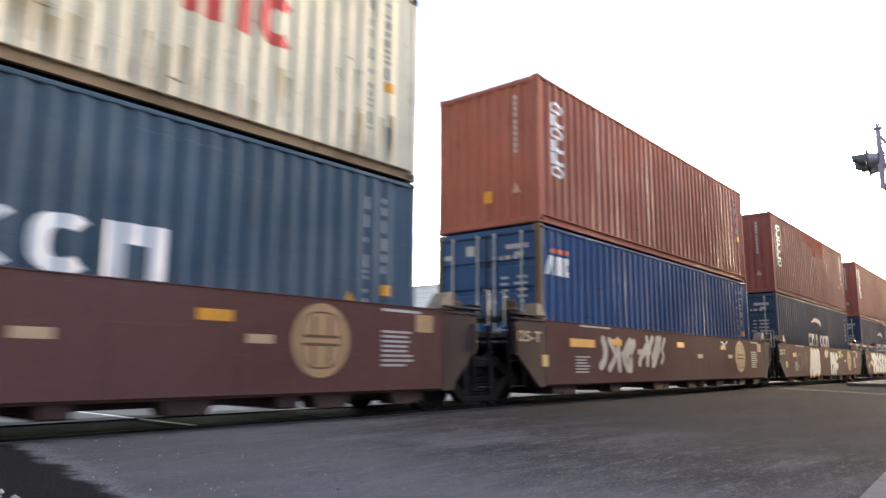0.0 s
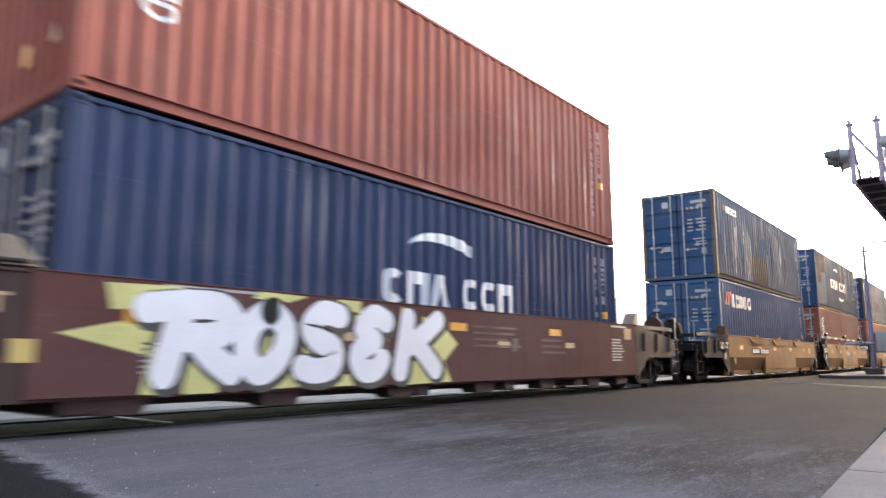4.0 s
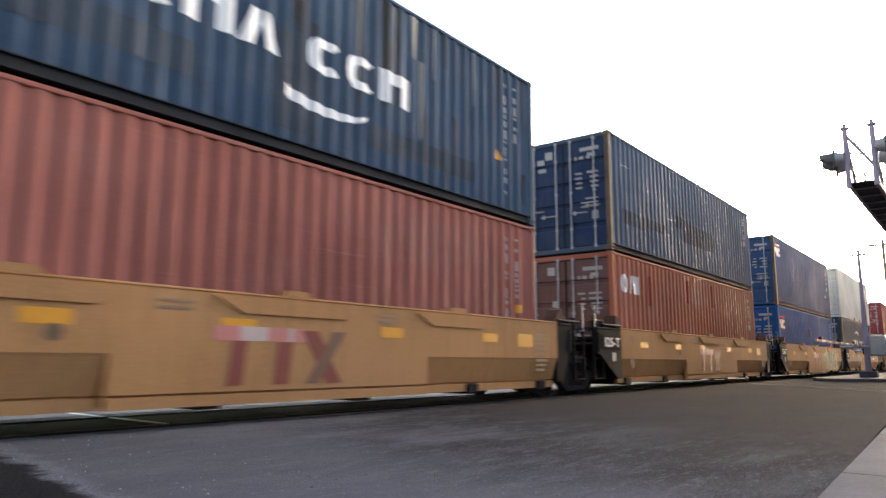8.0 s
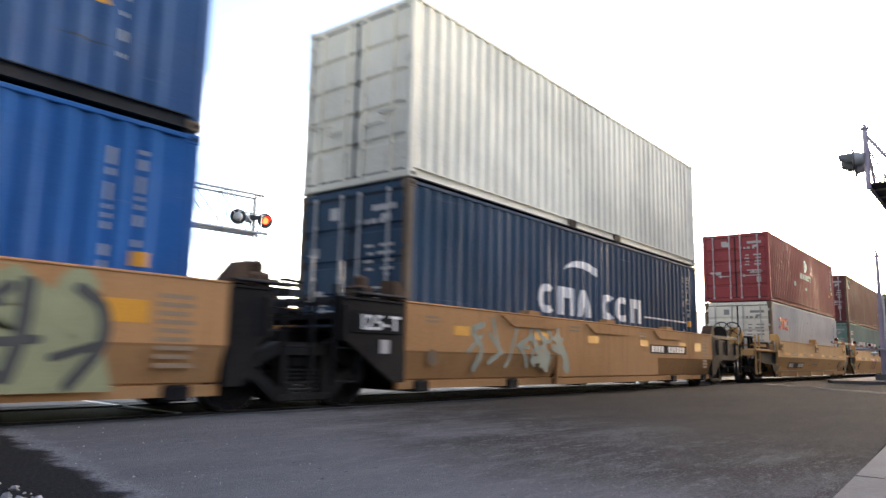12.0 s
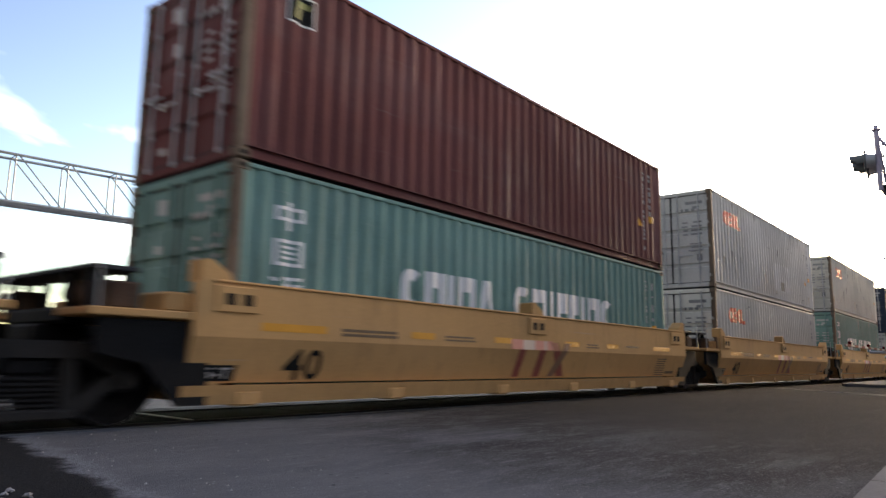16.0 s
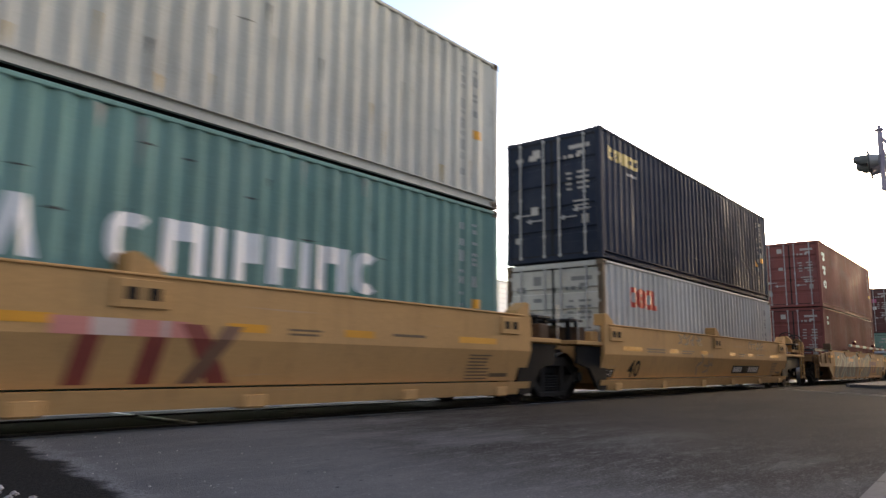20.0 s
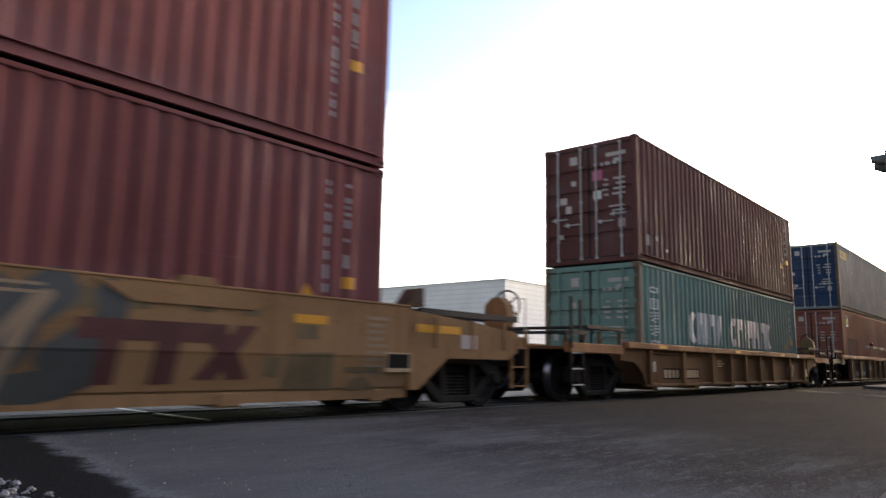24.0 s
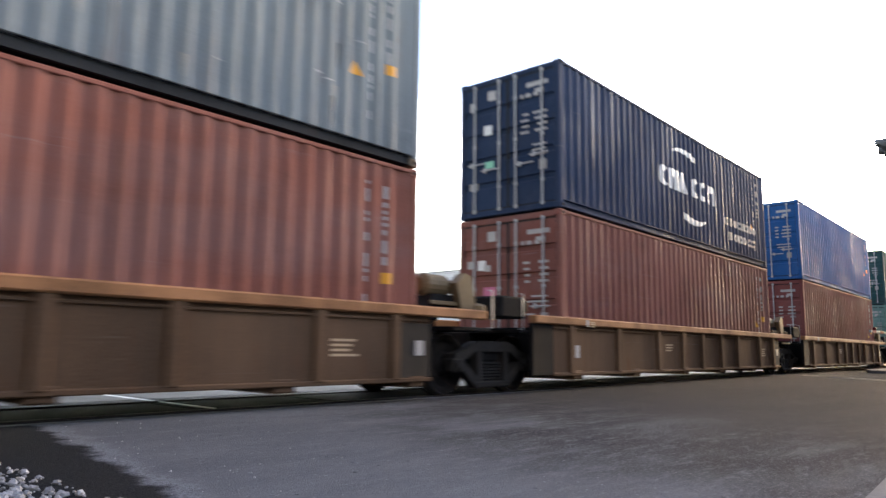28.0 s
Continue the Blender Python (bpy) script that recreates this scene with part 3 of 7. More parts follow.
def square_marks(x, z, w, h, gap, n):
    """A column of square marks, each of a few plain strokes, from the top down."""
    out = []
    for i in range(n):
        y = z - (i + 1) * h - i * gap
        t = 0.13 * h
        box_ = quad(x, y, w, t) + quad(x, y + h - t, w, t) + quad(x, y + t, 1.3 * t, h - 2 * t) + quad(x + w - 1.3 * t, y + t, 1.3 * t, h - 2 * t)
        if i % 4 == 0:
            box_ = quad(x, y + 0.3 * h, w, t) + quad(x, y + 0.72 * h, w, t) + quad(x, y + 0.3 * h + t, 1.3 * t, 0.42 * h - t) + quad(x + w - 1.3 * t, y + 0.3 * h + t, 1.3 * t, 0.42 * h - t)
            box_ += quad(x + w / 2 - 0.8 * t, y - 0.05 * h, 1.6 * t, 1.1 * h)
        elif i % 4 == 1:
            for k in (0.26, 0.46, 0.66):
                box_ += quad(x + 0.22 * w, y + k * h, 0.56 * w, 0.1 * h)
        else:
            box_ = quad(x, y + 0.1 * h, 0.2 * w, 0.2 * h, 0.05) + quad(x, y + 0.5 * h, 0.2 * w, 0.14 * h, -0.03) + quad(x, y + 0.82 * h, 0.2 * w, 0.14 * h, -0.03)
            for k in (0.02, 0.34, 0.62, 0.88):
                box_ += quad(x + 0.32 * w, y + k * h, (0.66 if k > 0.1 else 0.5) * w, 0.12 * h, 0.02)
            box_ += quad(x + 0.5 * w, y + 0.14 * h, 0.1 * w, 0.74 * h)
        out.append(box_)
    return out


def lines(x, z, w, n, pitch, thick, seed=1, ragged=0.4):
    """Rows of small writing as bars, from the top down."""
    r = random.Random(seed)
    out = []
    for i in range(n):
        out += quad(x, z - i * pitch - thick, w * (1 - ragged * r.random()), thick)
    return out


def columns(x, z, h, seed=1, w=0.055):
    """Upright rows of small marks, as on the end of a container's side."""
    r = random.Random(seed)
    out, y = [], z
    while y > z - h:
        k = r.choice((0.06, 0.09, 0.14, 0.22))
        out += quad(x, y - k, w * r.uniform(0.7, 1.0), k * 0.8)
        y -= k + r.choice((0.02, 0.03, 0.12))
    return out


def letters(text, x, z, h, bold=0.0, squeeze=1.0):
    """Readable words in the built-in font: one group of flat triangles a character."""
    out, left = [], x
    for ch in text:
        cu = bpy.data.curves.new("text", "FONT")
        cu.body, cu.size, cu.offset, cu.resolution_u = ch, 1.0, bold, 3
        ob = bpy.data.objects.new("text", cu)
        scene.collection.objects.link(ob)
        me = bpy.data.meshes.new_from_object(ob)
        me.calc_loop_triangles()
        k = h / 0.7
        x0, x1 = min(v.co.x for v in me.vertices), max(v.co.x for v in me.vertices)
        out.append([[(left + (me.vertices[i].co.x - x0) * k * squeeze, z + me.vertices[i].co.y * k) for i in t.vertices] for t in me.loop_triangles])
        left += (x1 - x0 + 0.06) * k * squeeze
        bpy.data.objects.remove(ob)
        bpy.data.meshes.remove(me)
        bpy.data.curves.remove(cu)
    return out


def clip(poly, axis, lo, hi):
    for side, lim in ((1, lo), (-1, hi)):
        out = []
        for i, p in enumerate(poly):
            q = poly[(i + 1) % len(poly)]
            a, b = side * (p[axis] - lim), side * (q[axis] - lim)
            if a >= 0:
                out.append(p)
            if a * b < 0:
                t = a / (a - b)
                out.append((p[0] + (q[0] - p[0]) * t, p[1] + (q[1] - p[1]) * t))
        poly = out
        if len(poly) < 3:
            return []
    return poly


def painted(polys, face, lift=0.003):
    """Lay flat outlines (x, z) on a wall: face = (x breaks, z breaks, depth function). Returns a Geo."""
    xb, zb, depth = face
    g = Geo()
    seen = {}
    for poly in polys:
        x0, x1 = min(p[0] for p in poly), max(p[0] for p in poly)
        z0, z1 = min(p[1] for p in poly), max(p[1] for p in poly)
        xs = [x0] + [b for b in xb if x0 < b < x1] + [x1]
        zs = [z0] + [b for b in zb if z0 < b < z1] + [z1]
        for a, b in zip(xs, xs[1:]):
            strip = clip(poly, 0, a, b) if len(xs) > 2 else poly
            if not strip:
                continue
            for c, d in zip(zs, zs[1:]):
                piece = clip(strip, 1, c, d) if len(zs) > 2 else strip
                if len(piece) < 3:
                    continue
                mx, mz = 0.5 * (a + b), 0.5 * (c + d)
                corners = []
                for px, pz in piece:
                    key = (round(px, 4), round(pz, 4))
                    if key not in seen:
                        seen[key] = len(g.v)
                        g.v.append((px, depth(px + (mx - px) * 1e-4, pz + (mz - pz) * 1e-4) - lift, pz))
                    if seen[key] not in corners:
                        corners.append(seen[key])
                if len(corners) > 2:
                    g.f.append(tuple(corners))
    return g


# ---- shipping containers ----
LONG, WIDE, HIGH, LOW = 12.192, 2.438, 2.896, 2.591
PITCH = 0.28
RIB = ((0.0, -1.207), (0.072, -1.207), (0.14, -1.171), (0.212, -1.171), (0.28, -1.207))


def rib_depth(x, z=0):
    u = (x - 0.12) % PITCH
    for (a, ya), (b, yb) in zip(RIB, RIB[1:]):
        if u <= b:
            return ya + (yb - ya) * (u - a) / (b - a)
    return -1.207


RIB_BREAKS = [0.12 + k * PITCH + d for k in range(43) for d in (0.0, 0.072, 0.14, 0.212)]
RIBBED = (RIB_BREAKS, [], rib_depth)
MESHES = {}


def shared(key, make):
    if key not in MESHES:
        MESHES[key] = make().mesh(key)
    return MESHES[key]


def pressed_side(h, side):
    def make():
        pts = [(0.1, -1.207)]
        for k in range(42):
            for d, y in RIB[:4]:
                pts.append((0.12 + k * PITCH + d, y))
        pts += [(12.09, -1.207), (12.09, -1.14), (0.1, -1.14)]
        return Geo().prism([(x, y * -side) for x, y in pts], 0.15, h - 0.055, "z")
    return shared(f"side_panel_{h}_{side}", make)


def pressed_end(h, at_back):
    def make():
        pts = [(-1.1, 0.03)]
        y = -1.06
        while y < 1.0:
            pts += [(y, 0.03), (y + 0.07, 0.03), (y + 0.13, 0.07), (y + 0.2, 0.07)]
            y += 0.265
        pts += [(1.1, 0.03), (1.1, 0.12), (-1.1, 0.12)]
        return Geo().prism([(LONG - x if at_back else x, y) for y, x in pts], 0.13, h - 0.1, "z")
    return shared(f"end_panel_{h}_{at_back}", make)


def door_leaf(h, side, at_back):
    def make():
        y0, y1 = (0.012, 1.105)
        zs = [0.14]
        n = 5
        step = (h - 0.3) / n
        out = [(0.035, 0.14)]
        for k in range(1, n):
            z = 0.14 + k * step
            out += [(0.035, z - 0.075), (0.074, z - 0.05), (0.074, z + 0.045), (0.035, z + 0.06)]
        out += [(0.035, h - 0.14), (0.09, h - 0.14), (0.09, 0.14)]
        g = Geo().prism([((LONG - x if at_back else x), z) for x, z in out], y0 * side, y1 * side, "y")
        xa = LONG - 0.032 if at_back else 0.004
        for z in (0.3, 0.3 + 0.3 * h, 0.25 + 0.55 * h, h - 0.35):
            g.box(xa, xa + 0.028, min(1.06 * side, 1.16 * side), max(1.06 * side, 1.16 * side), z, z + 0.09, 0.006)
        return g
    return shared(f"door_{h}_{side}_{at_back}", make)


def door_gasket(h, side, at_back):
    def make():
        g = Geo()
        for y0, y1, z0, z1 in ((0.0, 0.026, 0.13, h - 0.13), (1.085, 1.11, 0.13, h - 0.13), (0.026, 1.085, 0.13, 0.155), (0.026, 1.085, h - 0.155, h - 0.13)):
            a, b = sorted((y0 * side, y1 * side))
            xs = sorted((LONG - 0.028, LONG - 0.05)) if at_back else (0.028, 0.05)
            g.box(*xs, a, b, z0, z1)
        return g
    return shared(f"gasket_{h}_{side}_{at_back}", make)


def lock_rod(h, at_back):
    def make():
        x = LONG - 0.002 if at_back else 0.002
        g = Geo()
        g.smooth = True
        g.tube((x, 0, 0.09), (x, 0, h - 0.09), 0.021, 8)
        for z in (0.1, 0.55, h * 0.5, h - 0.6, h - 0.16):
            g.box(x - 0.02, x + 0.03, -0.035, 0.035, z, z + 0.06, 0.008)
        return g
    return shared(f"locking_rod_{h}_{at_back}", make)


def handle_mesh(at_back):
    def make():
        x = LONG + 0.02 if at_back else -0.02
        g = Geo().box(x - 0.012, x + 0.012, 0.0, 0.42, -0.014, 0.014, 0.006)
        g.box(x - 0.01, x + 0.03, 0.3, 0.36, -0.05, 0.05, 0.008)
        return g
    return shared(f"door_handle_{at_back}", make)


def casting_mesh():
    g = Geo().box(-0.089, 0.089, -0.081, 0.081, -0.059, 0.059, 0.012)
    return g


def casting_hole():
    g = Geo()
    g.prism([(0.045 * math.cos(a) * 1.2, 0.03 * math.sin(a)) for a in [i * math.pi / 5 for i in range(10)]], -0.0825, -0.0805, "y")
    return g


def end_marks(h, seed, doors, at_back=False):
    """Small writing and stickers on the end that leads, as thin sheets on the door leaves or pressed end."""
    r = random.Random(seed)
    g = Geo()

    def mark(y, z, w, t):
        g.box(0.028, 0.033, y, y + w, z, z + t)
    if doors:
        for k, (w, t) in enumerate(((0.5, 0.09), (0.2, 0.08))):
            mark(-0.95 + 0.1 * k, h - 0.42 - 0.14 * k, w, t)
        for k in range(4):
            mark(-0.92, h * 0.66 - k * 0.12, r.uniform(0.18, 0.34), 0.05)
            mark(-0.5, h * 0.66 - k * 0.12, r.uniform(0.1, 0.2), 0.045)
        mark(-0.9, h * 0.27, 0.16, 0.2)
        for k, w in enumerate((0.1, 0.12, 0.07)):
            mark(-0.72 + 0.17 * k, h - 0.62, w, 0.08)
        for k in range(3):
            mark(-0.9, h * 0.44 - k * 0.1, r.uniform(0.3, 0.5), 0.035)
        mark(0.3, h - 0.48, 0.2, 0.2)
        for k in range(r.randint(2, 4)):
            mark(r.uniform(0.2, 0.85), r.uniform(0.3, h - 0.5), r.uniform(0.12, 0.22), r.uniform(0.08, 0.2))
    return g


def container(label, h, mat, doors=True, decals=(), seed=1, rod_mat=None, marks=True, hook=None, rusty=False, stickers=(), door_mat=None, ink=None, rail=None):
    """A 40 ft steel box. Its origin is the foot of the leading end; the side at -y is the one that is painted."""
    c = thing("shipping_container", label, "shipping container", "containers on the train")
    link("side_panel", pressed_side(h, 1), mat, c)
    link("side_panel", pressed_side(h, -1), mat, c)
    link("roof", shared(f"roof_{h}", lambda: Geo().box(0.06, LONG - 0.06, -1.16, 1.16, h - 0.04, h - 0.015, 0.006)), mat, c)
    link("floor", shared("container_floor", lambda: Geo().box(0.06, LONG - 0.06, -1.13, 1.13, 0.02, 0.14, 0.01)), DARKSTEEL, c)
    top = shared(f"top_rail_{h}", lambda: Geo().box(0.16, LONG - 0.16, -0.03, 0.03, h - 0.07, h - 0.014, 0.01))
    low = shared("bottom_rail", lambda: Geo().prism([(-0.026, 0.016), (0.03, 0.016), (0.03, 0.165), (-0.026, 0.165), (-0.026, 0.152), (0.022, 0.152), (0.022, 0.028), (-0.026, 0.028)], 0.16, LONG - 0.16, "x"))
    post = shared(f"corner_post_{h}", lambda: Geo().box(0.0, 0.13, -0.06, 0.06, 0.1, h - 0.1, 0.018))
    cast = shared("corner_casting", casting_mesh)
    hole = shared("casting_hole", casting_hole)
    for s in (-1, 1):
        link("top_rail", top, mat, c, m=pose(0, s * 1.186, 0))
        link("bottom_rail", low, rail or mat, c, m=pose(0, s * 1.19, 0, 0, 0, 0) if s < 0 else pose(LONG, s * 1.19, 0, 0, 0, 180))
        for x in (0.004, LONG - 0.134):
            link("corner_post", post, RUSTPOST if rusty and x < 1 else mat, c, m=pose(x, s * 1.155, 0))
        for x in (0.089, LONG - 0.089):
            for z in (0.059, h - 0.059):
                k = link("corner_casting", cast, RUSTPOST if rusty else mat, c, m=pose(x, s * 1.138, z))
                if s < 0:
                    link("casting_hole", hole, BLACK, k)
    for back in (False, True):
        xs = (LONG - 0.1, LONG - 0.012) if back else (0.012, 0.1)
        link("end_header", shared(f"end_header_{h}_{back}", lambda: Geo().box(*xs, -1.06, 1.06, h - 0.13, h - 0.012, 0.012)), mat, c)
        link("end_sill", shared(f"end_sill_{back}", lambda: Geo().box(*xs, -1.06, 1.06, 0.012, 0.13, 0.012)), mat, c)
        if back == doors:
            link("end_panel", pressed_end(h, back), mat, c)
        else:
            for s in (-1, 1):
                d = link("door", door_leaf(h, s, back), door_mat or mat, c)
                link("gasket", door_gasket(h, s, back), RUBBER, d, "black rubber door seal")
                for y in (0.2, 0.82):
                    link("locking_rod", lock_rod(h, back), rod_mat or RODSTEEL, d, m=pose(0, s * y, 0))
                for y, z in ((0.22, 0.95), (0.55, 1.1)):
                    link("handle", handle_mesh(back), rod_mat or RODSTEEL, d, m=pose(0, s * y if s > 0 else s * y - 0.42, z))
    if marks:
        if doors:
            tagged(part("writing", end_marks(h, seed, doors), ink or PALE, c), kind="stuff")
        else:
            g = Geo()
            r = random.Random(seed)
            z = h - 0.42
            for k in range(10):
                g.box(0.024, 0.029, -0.73, -0.66, z, z + 0.085)
                z -= 0.115 if k != 3 else 0.15
            tagged(part("writing", g, PALE, c), kind="stuff")
            part("caution_sticker", Geo().box(0.024, 0.029, -0.14, 0.06, 0.5, 0.74), YELLOW if seed % 4 else TAN, c, "yellow square sticker")
            part("caution_sticker", Geo().prism([(-0.8, 0.62), (-0.6, 0.62), (-0.7, 0.82)], 0.024, 0.029, "x"), TAN, c)
        sd = columns(LONG - 0.98, h - 0.3, 0.72 * h, seed) + columns(LONG - 0.66, h - 0.3, 0.36 * h, seed + 7)
        tagged(part("writing", painted(sd, RIBBED), ink or PALE, c), kind="stuff")
        r = random.Random(seed)
        if r.random() < 0.7:
            part("caution_sticker", painted(quad(LONG - 0.68, h * 0.42, 0.17, 0.15), RIBBED, 0.004), YELLOW, c)
        if r.random() < 0.6:
            part("caution_sticker", painted([[(LONG - 1.35, h * 0.36), (LONG - 1.13, h * 0.36), (LONG - 1.24, h * 0.36 + 0.2)]], RIBBED, 0.004), YELLOW, c)
    for y, z, w, t, m in stickers:
        part("sticker", Geo().box(0.0285, 0.0345, y, y + w, z, z + t), m, c)
    for k, (name, shapes, m) in enumerate(decals):
        for polys in grouped(shapes):
            part(name, painted(polys, RIBBED, 0.0035 + 0.0007 * k), m, c)
    if hook:
        hook(c, h)
    return c


RUSTRAIL = surface("rusted_cream_rail", (0.3, 0.2, 0.12), 0.8, vary=0.5, scale=3.0, rust=0.5, streak=0.3, spec=0.06)
DARKRAIL = surface("dark_bottom_rail", (0.032, 0.033, 0.035), 0.8, vary=0.35, rust=0.15, spec=0.06)
RUSTPOST = surface("rust_scabbed_post", (0.17, 0.12, 0.08), 0.75, vary=0.45, scale=4, rust=0.6, streak=0.3, seed=3)


def tint(name, rgb, seed, rust=0.2, streak=0.3, fade=0.3, rough=0.78, sheen=0.22, **kw):
    return surface(name, rgb, rough, 0.0, 0.28, 1.4, 45, 0.08, rust, streak, fade, seed, spec=0.03, scuff=0.4, sheen=sheen, **kw)


def shipping_line(x0, x1, z0, h, arcs=((5.0, 6.55, 2.02, 2.3),), m=WHITE):
    """A white shipping-line mark of plain shapes with one or two tapering arcs."""
    d = [("painted_mark", fit(blocks(0, 0, 1, "cpa_ccp", 0.1), x0, x1, z0, z0 + h), m)]
    for k, (a, b, c, e) in enumerate(arcs):
        d.append(("painted_arc", fit(swoosh(0, 0, 1, 0.4, k == 1), a, b, c, e), m))
    return d


def upright_mark(x, z, h=0.235, n=6, m=WHITE, w=0.42, seed=3):
    return [("painted_mark", stacked(x, z, h, n, w, 0.1, seed), m)]


def corner_mark(x, z, m=WHITE, bar=RED):
    return [("painted_mark", fit(blocks(0, 0, 1, "abd", 0.06), x, x + 0.85, z, z + 0.36), m), ("painted_bar", quad(x + 0.1, z + 0.42, 0.68, 0.09, 0.1), bar)]


def red_rings(x, z, w=1.5, h=0.46):
    shapes = blocks(0, 0, 1, "ooo", -0.06) + [quad(2.12, 0, 0.24, 1) + quad(2.36, 0, 0.3, 0.26)] + [disc(1.11, 0.5, 0.15, 10)]
    return [("painted_mark", fit(shapes, x, x + w, z, z + h), RED)]


def green_line(z0, h):
    return [("painted_mark", fit(blocks(0, 0, 1, "cpipa", 0.16), 2.82, 5.1, z0, z0 + h), WHITE),
            ("painted_mark", fit(blocks(0, 0, 1, "cpiffipc", 0.16), 5.68, 9.34, z0, z0 + h), WHITE)]


def patch(x, z, w, h, m, name="repainted_patch"):
    return (name, quad(x, z, w, h), m)


def scuffs(seed, n, h, m, long=0.5):
    """Scrapes and rust runs, each a thin ragged sliver."""
    r = random.Random(seed)
    out = []
    for k in range(n):
        x, z = r.uniform(0.5, LONG - 1.2), r.uniform(0.3, h - 0.35)
        if r.random() < 0.6:
            w, t = r.uniform(0.15, long), r.uniform(0.012, 0.03)
            out.append([[(x, z), (x + w * 0.7, z - t * 0.3), (x + w, z + t * 0.4), (x + w * 0.4, z + t)]])
        else:
            w, t = r.uniform(0.02, 0.05), r.uniform(0.1, 0.35)
            out.append([[(x, z), (x + w * 0.5, z - t), (x + w, z + 0.02)]])
    return [("scuff", out, m)]


def runs(seed, n, h, m, low=False):
    """Stains that have run down from the rails, each a tapering sliver."""
    r = random.Random(seed)
    out = []
    for k in range(n):
        x = r.uniform(0.3, LONG - 0.4)
        z = r.uniform(0.35, 1.0) if low else r.choice((h - 0.08, h - 0.08, r.uniform(0.6, h - 0.4)))
        w, t = r.uniform(0.03, 0.12), r.uniform(0.2, 0.75)
        t = min(t, z - 0.17)
        out.append([[(x, z), (x + w * 0.35, z - t), (x + w * 0.6, z - t * 0.9), (x + w, z - 0.01)]])
    return [("stain", out, m)]


def drips(seed, n, h, m):
    """Long, thin upright streaks in the hollows of the corrugations, thickest near the middle of the side."""
    r = random.Random(seed)
    out = []
    for k in range(n):
        x = min(max(r.gauss(0.55 * LONG, 0.24 * LONG), 0.4), LONG - 0.4)
        w, z = r.uniform(0.03, 0.14), r.choice((h - 0.08, r.uniform(0.8, h - 0.3)))
        t = min(r.uniform(0.6, 2.0), z - 0.2)
        out.append([[(x, z), (x + w * 0.3, z - t), (x + w * 0.7, z - t * 0.95), (x + w, z - 0.02)]])
    return [("stain", out, m)]


STAIN = surface("yellow_brown_stain", (0.46, 0.35, 0.2), 0.8, vary=0.4)
PALESTAIN = surface("pale_grime_stain", (0.3, 0.285, 0.25), 0.8, vary=0.3)
RUSTMARK = surface("rust_mark", (0.16, 0.075, 0.04), 0.8, vary=0.4)
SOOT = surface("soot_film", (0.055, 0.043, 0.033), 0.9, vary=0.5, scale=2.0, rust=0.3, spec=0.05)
GRIME = surface("grime_mark", (0.05, 0.047, 0.043), 0.8, vary=0.4)


# ---- running gear ----
WHEEL_R = 0.46


def wheelset_mesh():
    def make():
        g = Geo()
        g.smooth = True
        for s in (-1, 1):
            y = 0.78 * s
            prof = [(-0.02, 0.06), (-0.075, 0.1), (-0.07, 0.16), (-0.02, 0.2), (-0.02, 0.34), (-0.068, 0.39), (-0.068, 0.452), (0.06, WHEEL_R), (0.066, 0.487),
                    (0.076, 0.49), (0.085, 0.48), (0.085, 0.39), (0.03, 0.34), (0.03, 0.2), (0.07, 0.13), (0.07, 0.09)]
            g.lathe([(-o * -1 if s > 0 else o, r) for o, r in ([(-a, b) for a, b in prof] if s > 0 else prof)], (0, y, 0), "y", 32)
        g.tube((0, -1.02, 0), (0, 1.02, 0), 0.085, 14)
        return g
    return shared("wheelset", make)


def tread_mesh(s):
    def make():
        g = Geo()
        g.smooth = True
        return g.lathe([(s * 0.064, 0.448), (s * 0.064, 0.4565), (-s * 0.055, 0.4625), (-s * 0.055, 0.452), (s * 0.064, 0.448)], (0, 0.78 * s, 0), "y", 32, False)
    return shared(f"wheel_tread_{s}", make)


def side_frame_mesh():
    def make():
        g = Geo()
        top = [(-0.95, 0.5), (-0.95, 0.62), (-0.72, 0.68), (-0.42, 0.82), (0.42, 0.82), (0.72, 0.68), (0.95, 0.62), (0.95, 0.5), (0.78, 0.48), (0.45, 0.66), (-0.45, 0.66), (-0.78, 0.48)]
        g.prism(top, -0.09, 0.09, "y")
        for s in (-1, 1):
            g.prism([(s * 0.72, 0.5), (s * 0.86, 0.46), (s * 0.44, 0.12), (s * 0.30, 0.12), (s * 0.30, 0.2)], -0.08, 0.08, "y")
            g.prism([(s * 0.28, 0.2), (s * 0.4, 0.2), (s * 0.4, 0.66), (s * 0.28, 0.66)], -0.085, 0.085, "y")
            g.box(s * 0.875 - 0.13, s * 0.875 + 0.13, -0.11, 0.11, 0.34, 0.56, 0.03)
            g.tube((s * 0.875, -0.17, 0.46), (s * 0.875, -0.1, 0.46), 0.085, 12)
        g.box(-0.44, 0.44, -0.1, 0.1, 0.1, 0.2, 0.02)
        return g
    return shared("side_frame", make)


def springs_mesh():
    def make():
        g = Geo()
        g.smooth = True
        for x in (-0.2, -0.066, 0.066, 0.2):
            for k in range(6):
                z = 0.21 + 0.048 * k
                g.lathe([(0.0, 0.05), (0.012, 0.062), (0.024, 0.062), (0.036, 0.05)], (x, 0, z), "z", 10)
            g.tube((x, 0, 0.2), (x, 0, 0.5), 0.04, 8)
        return g
    return shared("spring_nest", make)


def bolster_mesh():
    def make():
        g = Geo().box(-0.2, 0.2, -1.05, 1.05, 0.5, 0.66, 0.03)
        g.lathe([(0.0, 0.2), (0.08, 0.2)], (0, 0, 0.66), "z", 18)
        for s in (-1, 1):
            g.box(s * 0.42 - 0.06, s * 0.42 + 0.06, -0.7, 0.7, 0.3, 0.44, 0.02)
        return g
    return shared("truck_bolster", make)


